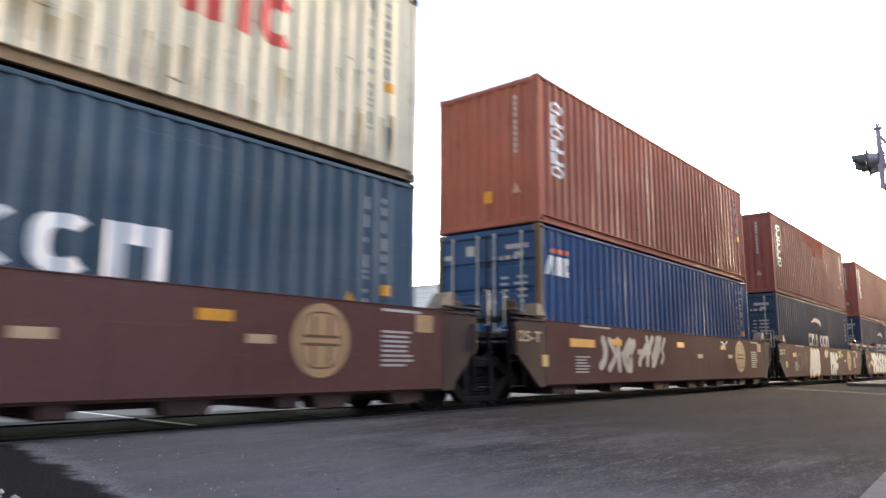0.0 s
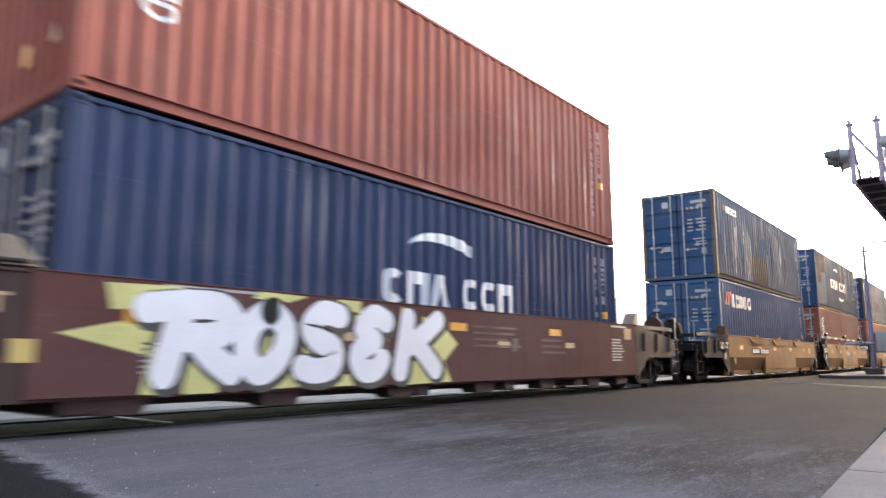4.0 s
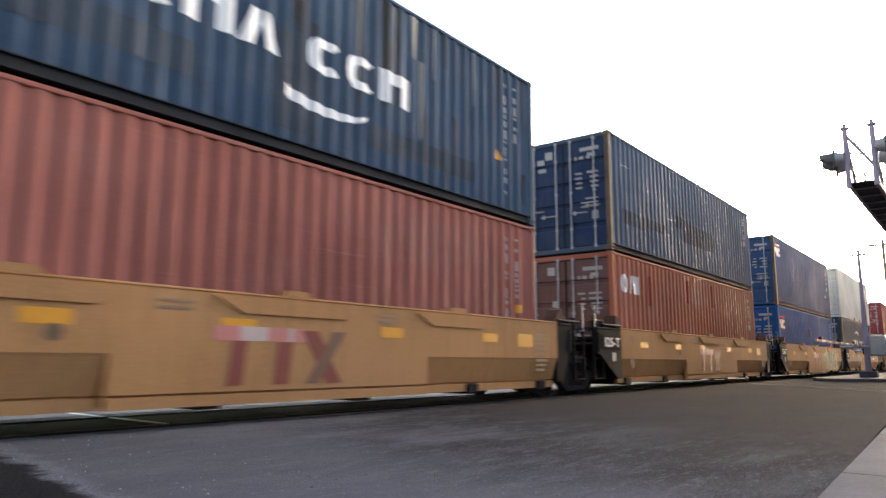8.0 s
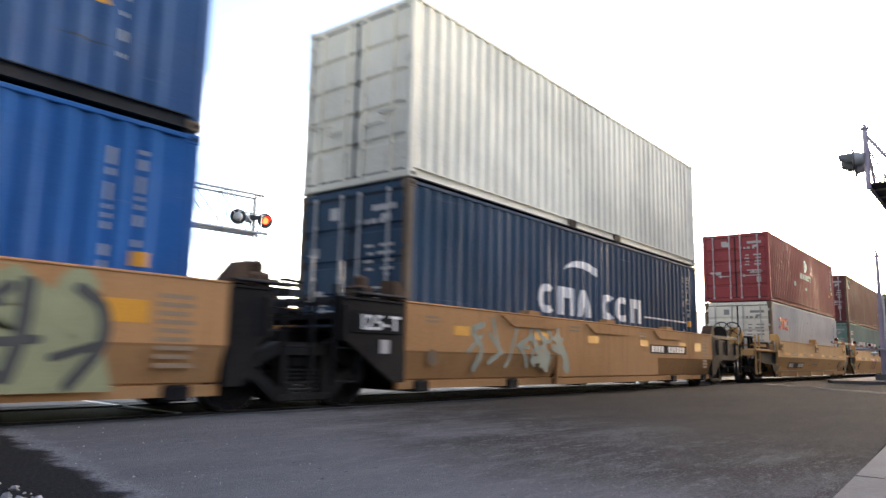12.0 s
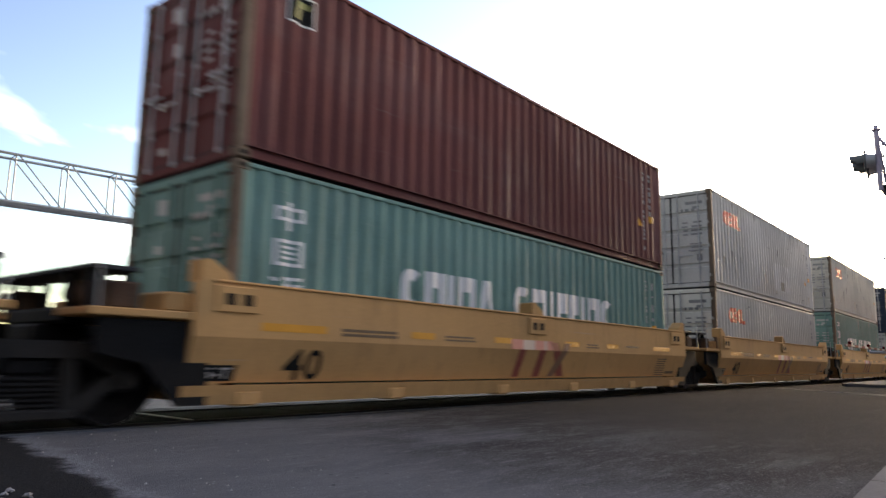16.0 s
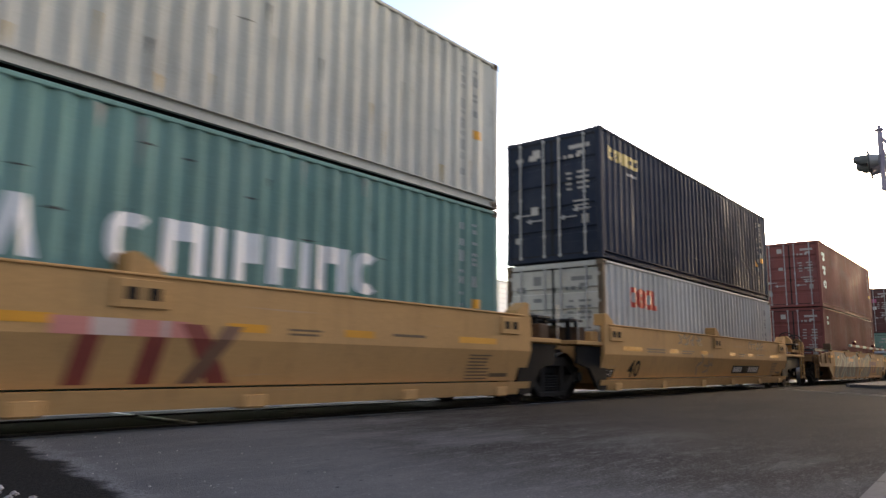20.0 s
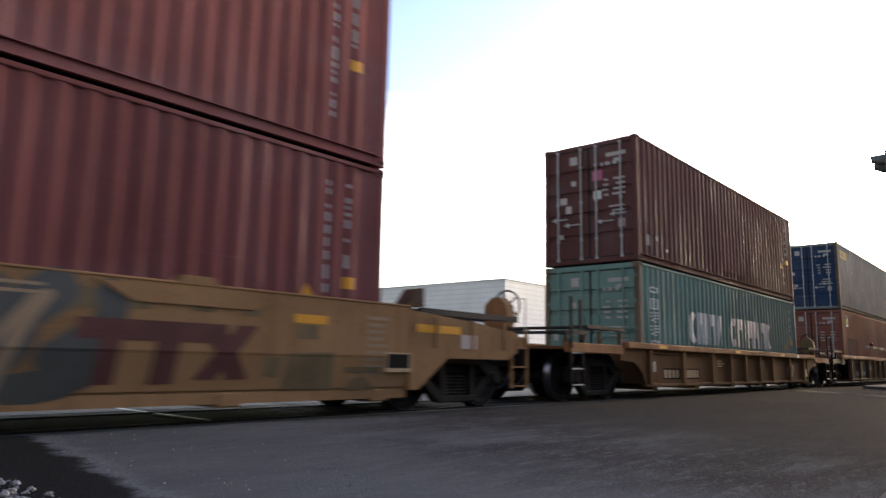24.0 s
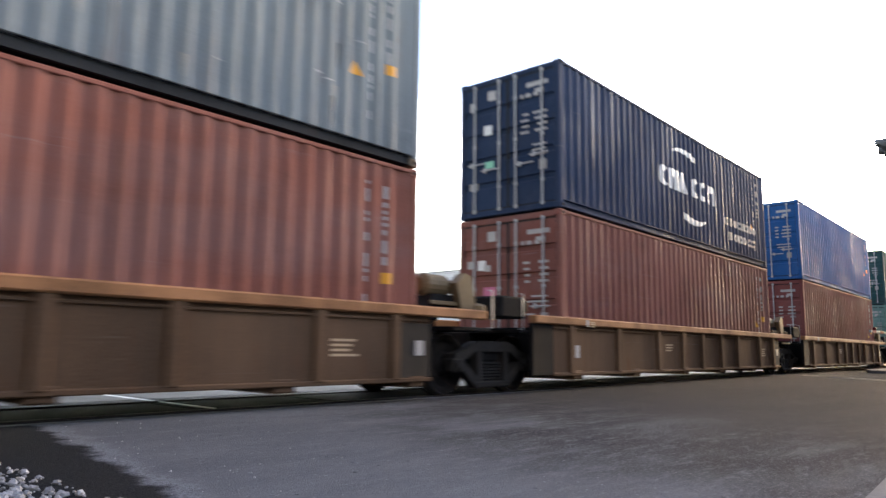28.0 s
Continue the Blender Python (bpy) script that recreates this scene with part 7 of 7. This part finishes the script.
# ---- the crossing ----
def build_ground():
    g = Geo().box(-900, 2600, -1500, 2200, -0.6, -0.12)
    tagged(part("ground", g, DIRT), "dull gravelly ground that reaches the horizon", "ground", kind="structure")
    # near roadway: the corner by the eye is left open to gravel
    g = Geo().prism([(2.35, 6.88), (-9.0, 6.4), (-9.0, -4.0), (3.2, -4.0), (3.2, 0.62), (4.36, 0.78), (9.35, 1.02), (20.0, 1.5), (34.0, 2.2), (34.0, 6.2), (27.0, 6.88)], -0.3, 0.0, "z")
    tagged(part("road", g, ASPHALT), "worn dark grey asphalt roadway", "road", kind="structure")
    g = Geo().box(2.0, 30.0, 15.6, 90.0, -0.3, -0.004)
    tagged(part("road", g, ASPHALT), "asphalt roadway beyond the tracks", "road", kind="structure")
    # rows beneath the train carry its shade in their colour; those beyond are paler
    for y0, y1, m in ((6.88, 7.13, SHADEPANEL), (7.33, 8.58, SHADEPANEL), (8.78, 9.15, PANEL), (9.2, 11.3, PANEL), (11.34, 11.58, PANEL), (11.76, 13.0, PANEL), (13.2, 13.6, PANEL), (13.64, 15.56, PANEL)):
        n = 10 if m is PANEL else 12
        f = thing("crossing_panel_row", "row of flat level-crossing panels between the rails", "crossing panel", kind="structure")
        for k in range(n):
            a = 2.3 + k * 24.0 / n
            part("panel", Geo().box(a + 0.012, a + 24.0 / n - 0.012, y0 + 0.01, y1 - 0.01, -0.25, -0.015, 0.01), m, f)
    prof = [(-0.07, -0.17), (0.07, -0.17), (0.07, -0.155), (0.01, -0.13), (0.01, -0.045), (0.037, -0.035), (0.037, -0.006), (0.025, 0.0), (-0.025, 0.0), (-0.037, -0.006), (-0.037, -0.035), (-0.01, -0.045), (-0.01, -0.13), (-0.07, -0.155)]
    for c in (TRACK_Y, 12.38):
        t = thing("track", "railway track of two polished steel rails", "railway track", kind="structure")
        for s in (-1, 1):
            part("rail", Geo().prism([(c + s * 0.752 + y, z) for y, z in prof], -70, 420, "x"), RAILSTEEL, t)
        g = Geo()
        for x0, x1 in ((-70, 2.2), (26.4, 420)):
            g.prism([(c - 2.2, -0.14), (c - 1.5, -0.06), (c + 1.5, -0.06), (c + 2.2, -0.14)], x0, x1, "x")
        tagged(part("ballast", g, BALLAST, t), "", kind="stuff")
        g = Geo()
        for i in range(300):
            x = -69 + i * 0.53
            if not 2.0 < x < 26.4:
                g.box(x, x + 0.23, c - 1.3, c + 1.3, -0.12, -0.045, 0.015)
        tagged(part("ties", g, WOODTIE, t), "", kind="stuff")
    edge = Geo().prism([(2.1, 6.76), (27.0, 6.79), (27.0, 6.876), (2.1, 6.876)], -0.2, 0.003, "z")
    tagged(part("road_edge", edge, PANEL), "pale concrete edge strip beside the track", "road edge", kind="structure")
    mark = Geo().prism([(4.44, 7.36), (4.5, 7.36), (4.57, 11.2), (4.51, 11.2)], -0.014, -0.009, "z")
    tagged(part("panel_line", mark, WHITE), "thin white painted line across the panels", "road marking", kind="structure")
    # pavement by the eye: slabs parted by a crack
    p = thing("pavement", "pale concrete pavement slabs with dark joints", "pavement", kind="structure")
    for a, b in ((3.6, 5.1), (5.13, 8.0), (8.03, 11.5), (11.53, 15.0), (15.03, 20.0)):
        e = lambda x: 0.6 + 0.041 * x
        part("slab", Geo().prism([(a, e(a)), (b, e(b)), (b, -3.0), (a, -3.0)], -0.2, 0.012, "z"), CONCRETE, p)
    # painted double line across the far lane
    for k in (0.0, 0.55):
        d = Geo().prism([(24.2 + k, 6.3), (24.32 + k, 6.3), (19.7 + k, 1.7), (19.58 + k, 1.7)], 0.004, 0.008, "z")
        tagged(part("road_line", d, LINEPAINT), "worn pale painted road line", "road marking", kind="structure")
    # raised kerb island that carries the gate
    isl = Geo().prism([(29.2, 5.2), (29.2, 4.2), (30.0, 0.2), (46.0, 0.2), (46.0, 5.5), (30.2, 5.5)], -0.2, 0.11, "z")
    tagged(part("traffic_island", isl, CONCRETE), "raised pale concrete island by the crossing", "traffic island", kind="structure")


def build_stones():
    r = random.Random(5)
    g = Geo()
    k = (1 + 5 ** 0.5) / 2
    ico = [Vector(v).normalized() for v in ((-1, k, 0), (1, k, 0), (-1, -k, 0), (1, -k, 0), (0, -1, k), (0, 1, k), (0, -1, -k), (0, 1, -k), (k, 0, -1), (k, 0, 1), (-k, 0, -1), (-k, 0, 1))]
    faces = [(0, 11, 5), (0, 5, 1), (0, 1, 7), (0, 7, 10), (0, 10, 11), (1, 5, 9), (5, 11, 4), (11, 10, 2), (10, 7, 6), (7, 1, 8), (3, 9, 4), (3, 4, 2), (3, 2, 6), (3, 6, 8), (3, 8, 9), (4, 9, 5), (2, 4, 11), (6, 2, 10), (8, 6, 7), (9, 8, 1)]
    for i in range(9000):
        near = i < 5200
        x = r.gauss(0.95, 0.42) if near else r.gauss(-0.4, 1.6)
        y = r.gauss(3.9, 0.85) if near else r.gauss(2.4, 2.2)
        gone = 1.45 + 0.02 * y - x
        if gone < 0 or y > 6.2 or r.random() > min(1.0, 0.05 + gone * 1.6):
            continue
        q = r.choice((0.006, 0.009, 0.012, 0.016, 0.02, 0.027))
        flat = Vector((r.uniform(0.8, 1.3), r.uniform(0.7, 1.1), r.uniform(0.45, 0.8)))
        turn = Euler((r.uniform(-0.4, 0.4), r.uniform(-0.4, 0.4), r.uniform(0, 6.28))).to_matrix()
        o = Vector((x, y, q * 0.3))
        g.add([tuple(o + turn @ Vector([a * b * q * r.uniform(0.8, 1.15) for a, b in zip(v, flat)])) for v in ico], faces)
    tagged(part("gravel", g, STONE), "loose pale crushed stones beside the road", "gravel", kind="stuff")
    g = Geo()
    for i in range(70):
        y = r.uniform(1.0, 6.7)
        edge = 1.95 + 0.12 * (y - 3.9) if y > 3.3 else 0.9 + (y - 0.6) * 0.36
        x = edge + abs(r.gauss(0, 0.55)) + 0.02
        q = r.choice((0.004, 0.005, 0.007, 0.01))
        vs = [(x + q, y, 0), (x, y + q, 0), (x - q, y, 0), (x, y - q, 0), (x + q * 0.2, y, q * 0.9)]
        g.add(vs, [(0, 1, 4), (1, 2, 4), (2, 3, 4), (3, 0, 4), (3, 2, 1, 0)])
    tagged(part("grit", g, STONE), "scattered grit on the asphalt edge", "grit", kind="stuff")


def flasher(parent, x, y, z, face, lit=False, r=0.33, shell=LAMPBLACK):
    """A crossing lamp: round black plate, hood and red lens, facing along face = (dx, dy)."""
    d = Vector((face[0], face[1], 0)).normalized()
    ang = math.degrees(math.atan2(d.y, d.x))
    m = pose(x, y, z, 0, 0, ang)
    g = Geo()
    g.smooth = True
    g.lathe([(-0.03, r * 0.3), (-0.03, r * 0.97), (-0.015, r), (0.015, r), (0.02, r * 0.95)], (0, 0, 0), "x", 28)
    plate = part("lamp_plate", g, shell, parent, "round dark signal background", m)
    g = Geo()
    g.smooth = True
    g.lathe([(-0.26, 0.09), (-0.22, 0.15), (-0.05, 0.19), (-0.03, 0.2)], (0, 0, 0), "x", 20)
    part("lamp_housing", g, BACKPLATE, plate)
    part("lens", Geo().lathe([(0.018, 0.15), (0.035, 0.145), (0.05, 0.1), (0.055, 0.04)], (0, 0, 0), "x", 20), LENSLIT if lit else LENSDARK, plate, "glowing red lens" if lit else "dark red lens")
    g = Geo()
    n = 14
    vs, fs = [], []
    for i in range(n + 1):
        a = math.radians(-25 + 230 * i / n)
        c, s = math.cos(a), math.sin(a)
        k = 0.34 if 0.0 < a < math.pi else 0.2
        vs += [(0.02, 0.18 * c, 0.18 * s), (k, 0.165 * c, 0.165 * s), (0.02, 0.172 * c, 0.172 * s), (k, 0.157 * c, 0.157 * s)]
    for i in range(n):
        b = 4 * i
        fs += [(b, b + 4, b + 5, b + 1), (b + 2, b + 3, b + 7, b + 6), (b + 1, b + 5, b + 7, b + 3)]
    g.add(vs, fs)
    part("hood", g, shell, plate)
    return plate


def build_cantilevers():
    # beyond the tracks: a long light truss with three lamp pairs
    c = thing("signal_cantilever", "pale galvanised truss cantilever with crossing lamps over the far road", "signal cantilever")
    a, b = Vector((18.05, 25.2, 5.66)), Vector((3.6, 26.75, 5.66))
    L = (b - a).length
    u = (b - a).normalized()
    w = Vector((-u.y, u.x, 0))
    top = Vector((0, 0, 1.62))
    gap = 0.75
    for k in (0, gap):
        part("top_chord", Geo().tube(a + w * k + top - u * 0.05, b + w * k + top, 0.05, 8), STEEL, c)
        part("bottom_chord", Geo().tube(a + w * k - u * 0.3, b + w * k, 0.06, 8), STEEL, c)
    n = 9
    for k in (0, gap):
        for i in range(n):
            p, q = a + u * (L * i / n) + w * k, a + u * (L * (i + 1) / n) + w * k
            part("upright", Geo().tube(p, p + top, 0.026, 6), STEEL, c)
            part("diagonal", Geo().tube(p + u * 0.08, q + top - u * 0.08, 0.024, 6), STEEL, c)
    for i in range(n + 1):
        p = a + u * (L * i / n)
        part("cross_tie", Geo().tube(p + top, p + top + w * gap, 0.022, 6), STEEL, c)
        part("cross_tie", Geo().tube(p, p + w * gap, 0.022, 6), STEEL, c)
    for k in range(6):
        o = w * (0.05 + k * 0.125)
        part("walkway_bar", Geo().tube(a + o, b + o, 0.022, 5), STEEL, c)
    part("tip_post", Geo().tube(a - u * 0.1 + Vector((0, 0, -0.08)), a - u * 0.1 + top + Vector((0, 0, 0.18)), 0.06, 10), STEEL, c)
    mid = a + u * 4.45
    part("lamp_post", Geo().tube(mid - w * 0.12 + Vector((0, 0, -0.05)), mid - w * 0.12 + top + Vector((0, 0, 0.1)), 0.08, 10), STEEL, c)
    part("mast", Geo().tube((3.3, 26.78, -0.12), (3.3, 26.78, 8.0), 0.2, 16), STEEL, c)
    z0 = 5.66 + 0.72
    for p, f, lit in ((a - u * 0.62, (-0.35, -1), True), (a + u * 0.02 - w * 0.1, (1, -0.7), False), (a + u * 0.66 - w * 0.05, (0.5, 1), False)):
        flasher(c, p.x, p.y, z0, f, lit)
    for s in (-0.42, 0.42):
        p = mid + u * s - w * 0.15
        flasher(c, p.x, p.y, z0 - 0.1, (0.15 + 0.3 * s, 1), False)
    part("lamp_arm", Geo().tube(a - u * 0.7 + Vector((0, 0, 0.95)), a + u * 0.7 + Vector((0, 0, 0.95)), 0.03, 8), STEEL, c)
    part("lamp_arm", Geo().tube(mid - u * 0.5 - w * 0.12 + Vector((0, 0, 0.85)), mid + u * 0.5 - w * 0.12 + Vector((0, 0, 0.85)), 0.03, 8), STEEL, c)

    # this side of the tracks: a walkway cantilever seen end on
    c = thing("signal_cantilever", "weathered walkway cantilever with hooded crossing lamps, this side of the track", "signal cantilever")
    x0, x1, y0, y1, z = 20.9, 37.0, 1.95, 2.58, 5.36
    g = Geo()
    for y in (y0, y1):
        g.box(x0, x1, y - 0.04, y + 0.04, z - 0.06, z + 0.1, 0.01)
    part("walkway_frame", g, PURPLEGREY, c)
    part("walkway_deck", Geo().box(x0 + 0.02, x1, y0 + 0.04, y1 - 0.04, z, z + 0.035), GRATE, c)
    for k in range(15):
        part("walkway_rung", Geo().box(x0 + 0.6 + k * 1.05, x0 + 0.66 + k * 1.05, y0, y1, z - 0.05, z - 0.005, 0.006), STEEL, c)
    for i, x in enumerate((x0 + 0.05, x0 + 3.6, x0 + 7.2, x0 + 10.8)):
        for y in (y0, y1):
            part("post", Geo().tube((x, y, z - 0.1), (x, y, z + (1.55 if i == 0 else 1.1)), 0.065 if i == 0 else 0.03, 10), PURPLEGREY, c)
            if i == 0:
                g = Geo()
                g.smooth = True
                g.lathe([(0, 0.08), (0.03, 0.11), (0.06, 0.11), (0.08, 0.05), (0.11, 0.04), (0.14, 0.06), (0.17, 0.03)], (x, y, z + 1.5), "z", 12)
                part("finial", g, PURPLEGREY, c)
                part("brace", Geo().tube((x, y, z + 1.3), (x + 1.5, y, z + 0.1), 0.04, 8), PURPLEGREY, c)
    part("brace", Geo().tube((x0 + 0.05, y1, z + 1.38), (x0 + 0.05, y0, z + 0.4), 0.04, 8), PURPLEGREY, c)
    for y in (y0, y1):
        for h in (0.55, 1.08):
            part("handrail", Geo().tube((x0 + 0.05, y, z + h), (x1, y, z + h), 0.02, 6), STEEL, c)
        for k in range(12):
            part("lattice", Geo().tube((x0 + 0.3 + k * 0.7, y, z + 0.08), (x0 + 0.65 + k * 0.7, y, z + 1.08), 0.011, 5), STEEL, c)
    for h in (0.8, 1.12):
        part("cross_tie", Geo().tube((x0 + 0.1, y0, z + h), (x0 + 0.1, y1, z + h), 0.02, 6), STEEL, c)
    part("lamp_bracket", Geo().tube((x0, y1, z + 0.85), (x0, y1 + 0.4, z + 0.82), 0.035, 8), PURPLEGREY, c)
    part("lamp_bracket", Geo().tube((x0, y0, z + 0.9), (x0, y0 - 0.4, z + 0.88), 0.035, 8), PURPLEGREY, c)
    flasher(c, x0 - 0.02, y1 + 0.3, z + 0.72, (-0.12, 1), r=0.28, shell=LAMPGREY)
    flasher(c, x0 + 0.35, y1 + 0.3, z + 0.6, (-0.12, 1), r=0.28, shell=LAMPGREY)
    flasher(c, x0 + 0.1, y0 - 0.28, z + 0.95, (0.1, -1), True, r=0.28, shell=LAMPGREY)
    flasher(c, x0 + 0.6, y0 - 0.28, z + 0.75, (0.1, -1), r=0.28, shell=LAMPGREY)
    part("mast", Geo().tube((x1 - 0.4, 1.6, 0.2), (x1 - 0.4, 1.6, 7.6), 0.2, 16), PURPLEGREY, c)


def build_gate():
    c = thing("crossing_gate", "lowered striped crossing gate with a grey mechanism on a short mast", "crossing gate")
    x, y = 32.7, 3.93
    part("base", Geo().box(x - 0.3, x + 0.3, y - 0.3, y + 0.3, 0.1, 0.34, 0.02), CONCRETE, c)
    part("mast", Geo().tube((x, y, 0.3), (x, y, 5.25), 0.12, 12, 0.05), PURPLEGREY, c)
    part("mast_cross_piece", Geo().box(x - 0.04, x + 0.04, y - 0.28, y + 0.28, 4.98, 5.05, 0.01), PURPLEGREY, c)
    part("mechanism", Geo().box(x - 0.35, x + 0.3, y - 0.72, y - 0.12, 0.95, 1.75, 0.05), STEEL, c)
    part("counterweight", Geo().box(x + 0.3, x + 1.3, y - 0.05, y + 0.2, 1.0, 1.45, 0.05), LAMPBLACK, c)
    part("support_arm", Geo().tube((x - 0.2, y - 0.7, 1.3), (x - 0.3, y + 0.9, 1.3), 0.05, 8), STEEL, c)
    part("bell", Geo().lathe([(0, 0.16), (0.06, 0.14), (0.1, 0.05)], (x, y + 0.3, 1.1), "z", 14), STEEL, c)
    arm = Geo().box(23.3, x, y + 0.12, y + 0.18, 1.3, 1.37, 0.01)
    part("gate_arm", arm, PALE, c, "white gate arm")
    for k in range(8):
        part("stripe", Geo().box(23.5 + k * 1.15, 24.05 + k * 1.15, y + 0.117, y + 0.183, 1.297, 1.373), DULLRED, c, "red stripe")
    for k in range(3):
        part("arm_lamp", Geo().lathe([(0, 0.045), (0.07, 0.05), (0.1, 0.03)], (24.0 + 3.2 * k, y + 0.15, 1.37), "z", 10), LENSDARK, c)


def build_distance():
    # pale block-built warehouse
    w = thing("warehouse", "long white-painted block warehouse with a plain parapet", "warehouse")
    x0, x1, y0, y1, h = 47.6, 110.0, 34.4, 57.6, 7.6
    part("wall", Geo().box(x0, x0 + 0.3, y0, y1, -0.2, h), BLOCKWALL, w)
    part("wall", Geo().box(x0 + 0.3, x1, y0, y0 + 0.3, -0.2, h), BLOCKWALL, w)
    part("wall", Geo().box(x1 - 0.3, x1, y0 + 0.3, y1, -0.2, h), BLOCKWALL, w)
    part("wall", Geo().box(x0 + 0.3, x1 - 0.3, y1 - 0.3, y1, -0.2, h), BLOCKWALL, w)
    part("roof", Geo().box(x0 + 0.3, x1 - 0.3, y0 + 0.3, y1 - 0.3, h - 0.5, h - 0.3), CONCRETE, w)
    part("parapet_cap", Geo().box(x0 - 0.08, x0 + 0.38, y0 - 0.08, y1 + 0.08, h, h + 0.12, 0.02), JOINT, w)
    part("parapet_cap", Geo().box(x0 + 0.38, x1 + 0.08, y0 - 0.08, y0 + 0.38, h, h + 0.12, 0.02), JOINT, w)
    g = Geo()
    r = random.Random(8)
    z = 0.3
    while z < h - 0.1:
        g.box(x0 - 0.012, x0 + 0.01, y0 - 0.012, y1, z, z + 0.035)
        g.box(x0 - 0.012, x1, y0 - 0.012, y0 + 0.01, z, z + 0.035)
        z += 0.42
    tagged(part("block_courses", g, JOINT, w), "", kind="stuff")
    # three long plain blocks, unseen, added behind and beside the eye to hold back skylight
    g = Geo().box(-30.0, 27.9, -26.0, -14.0, -0.2, 5.0)
    tagged(part("blocker_south", g, BLOCKER), "unseen dark block added to hold back light from behind the eye", "wall", kind="structure")
    g = Geo().box(-24.0, -14.0, -12.9, 3.0, -0.2, 10.0)
    tagged(part("blocker_west", g, BLOCKER), "unseen dark block added to hold back light from the west", "wall", kind="structure")
    g = Geo().box(16.0, 170.0, -13.9, -1.2, -0.2, 8.0)
    tagged(part("blocker_south_east", g, BLOCKER), "unseen dark block added to shade the far train and road", "wall", kind="structure")
    # street lamp beyond the crossing
    s = thing("street_lamp", "grey steel street lamp with a curved arm", "street lamp")
    part("pole", Geo().tube((32.8, 59.6, -0.12), (32.8, 59.6, 8.7), 0.11, 10, 0.07), STEEL, s)
    pts = [(32.8 - 0.9 * k * 0.36, 59.6 + 0.42 * k * 0.36, 8.6 + 0.35 * math.sin(min(1, k / 5) * 1.57)) for k in range(8)]
    part("arm", Geo().bent(pts, 0.045, 6), STEEL, s)
    e = pts[-1]
    part("lamp_head", Geo().box(e[0] - 0.7, e[0] + 0.1, e[1] - 0.05, e[1] + 0.25, e[2] - 0.08, e[2] + 0.04, 0.03), STEEL, s)
    # wooden line pole by the track
    p = thing("utility_pole", "tall weathered wooden utility pole with a crossarm", "utility pole")
    part("pole", Geo().tube((61.7, 5.75, -0.12), (61.7, 5.75, 9.9), 0.17, 10, 0.1), POLEWOOD, p)
    part("crossarm", Geo().box(61.6, 61.8, 4.65, 6.85, 9.42, 9.56, 0.02), POLEWOOD, p)
    # far trees, each a trunk with limbs and a crown of leaf clumps
    r = random.Random(12)
    for k in range(16):
        az = radians(57 + 1.6 * k + r.uniform(-0.7, 0.7))
        d = r.uniform(118, 150)
        tx, ty, hh = d * math.cos(az), d * math.sin(az), r.uniform(4.5, 6.8)
        t = thing("tree", "small dark green tree far beyond the road", "tree", "far trees")
        g = Geo().tube((tx, ty, -0.12), (tx, ty, hh * 0.5), 0.16, 7, 0.08)
        for j in range(5):
            a = r.uniform(0, 6.28)
            g.tube((tx, ty, hh * r.uniform(0.3, 0.48)), (tx + 1.3 * math.cos(a), ty + 1.3 * math.sin(a), hh * r.uniform(0.6, 0.8)), 0.06, 5, 0.02)
        part("trunk", g, BARK, t)
        g = Geo()
        for j in range(300):
            v = Vector((r.gauss(0, 1), r.gauss(0, 1), r.gauss(0, 0.8)))
            v = v.normalized() * r.uniform(0.5, 1.0) ** 0.5
            cx, cy, cz = tx + v.x * hh * 0.38, ty + v.y * hh * 0.38, hh * 0.66 + v.z * hh * 0.34
            q = r.uniform(0.12, 0.34)
            n1 = Vector((r.gauss(0, 1), r.gauss(0, 1), r.gauss(0, 1))).normalized()
            n2 = n1.orthogonal()
            o = Vector((cx, cy, cz))
            g.add([tuple(o + n1 * q), tuple(o + n2 * q), tuple(o - n1 * q), tuple(o - n2 * q + n1.cross(n2) * q * 0.6)], [(0, 1, 2), (0, 2, 3)])
        tagged(part("crown", g, LEAF, t), "", kind="stuff")


# ---- motion ----
RUN = [(0.0, 0.07), (2.0, 19.58), (4.0, 39.11), (6.0, 58.65), (8.0, 78.21), (10.0, 97.77), (12.0, 117.35), (14.0, 136.94), (16.0, 156.54), (18.0, 176.15), (20.0, 195.75), (22.0, 215.33), (24.0, 234.86), (26.0, 254.32), (28.0, 273.64)]


def way(t):
    """Metres that the train has run, between the rows of RUN."""
    for (a, sa), (b, sb) in zip(RUN, RUN[1:]):
        if t <= b:
            return sa + (sb - sa) * (t - a) / (b - a)
    return RUN[-1][1]


def motions():
    for ob, x, z in ROLLING:
        walk(ob, [(t, pose(x - s, TRACK_Y, z)) for t, s in RUN])
    for w, x in WHEELSETS:
        walk(w, [(k / 15, pose(x, 0, WHEEL_R, 0, math.degrees(-way(k / 15) / WHEEL_R) % 360, 0)) for k in range(421)])


build_ground()
build_stones()
build_cantilevers()
build_gate()
build_distance()
build_train()
motions()
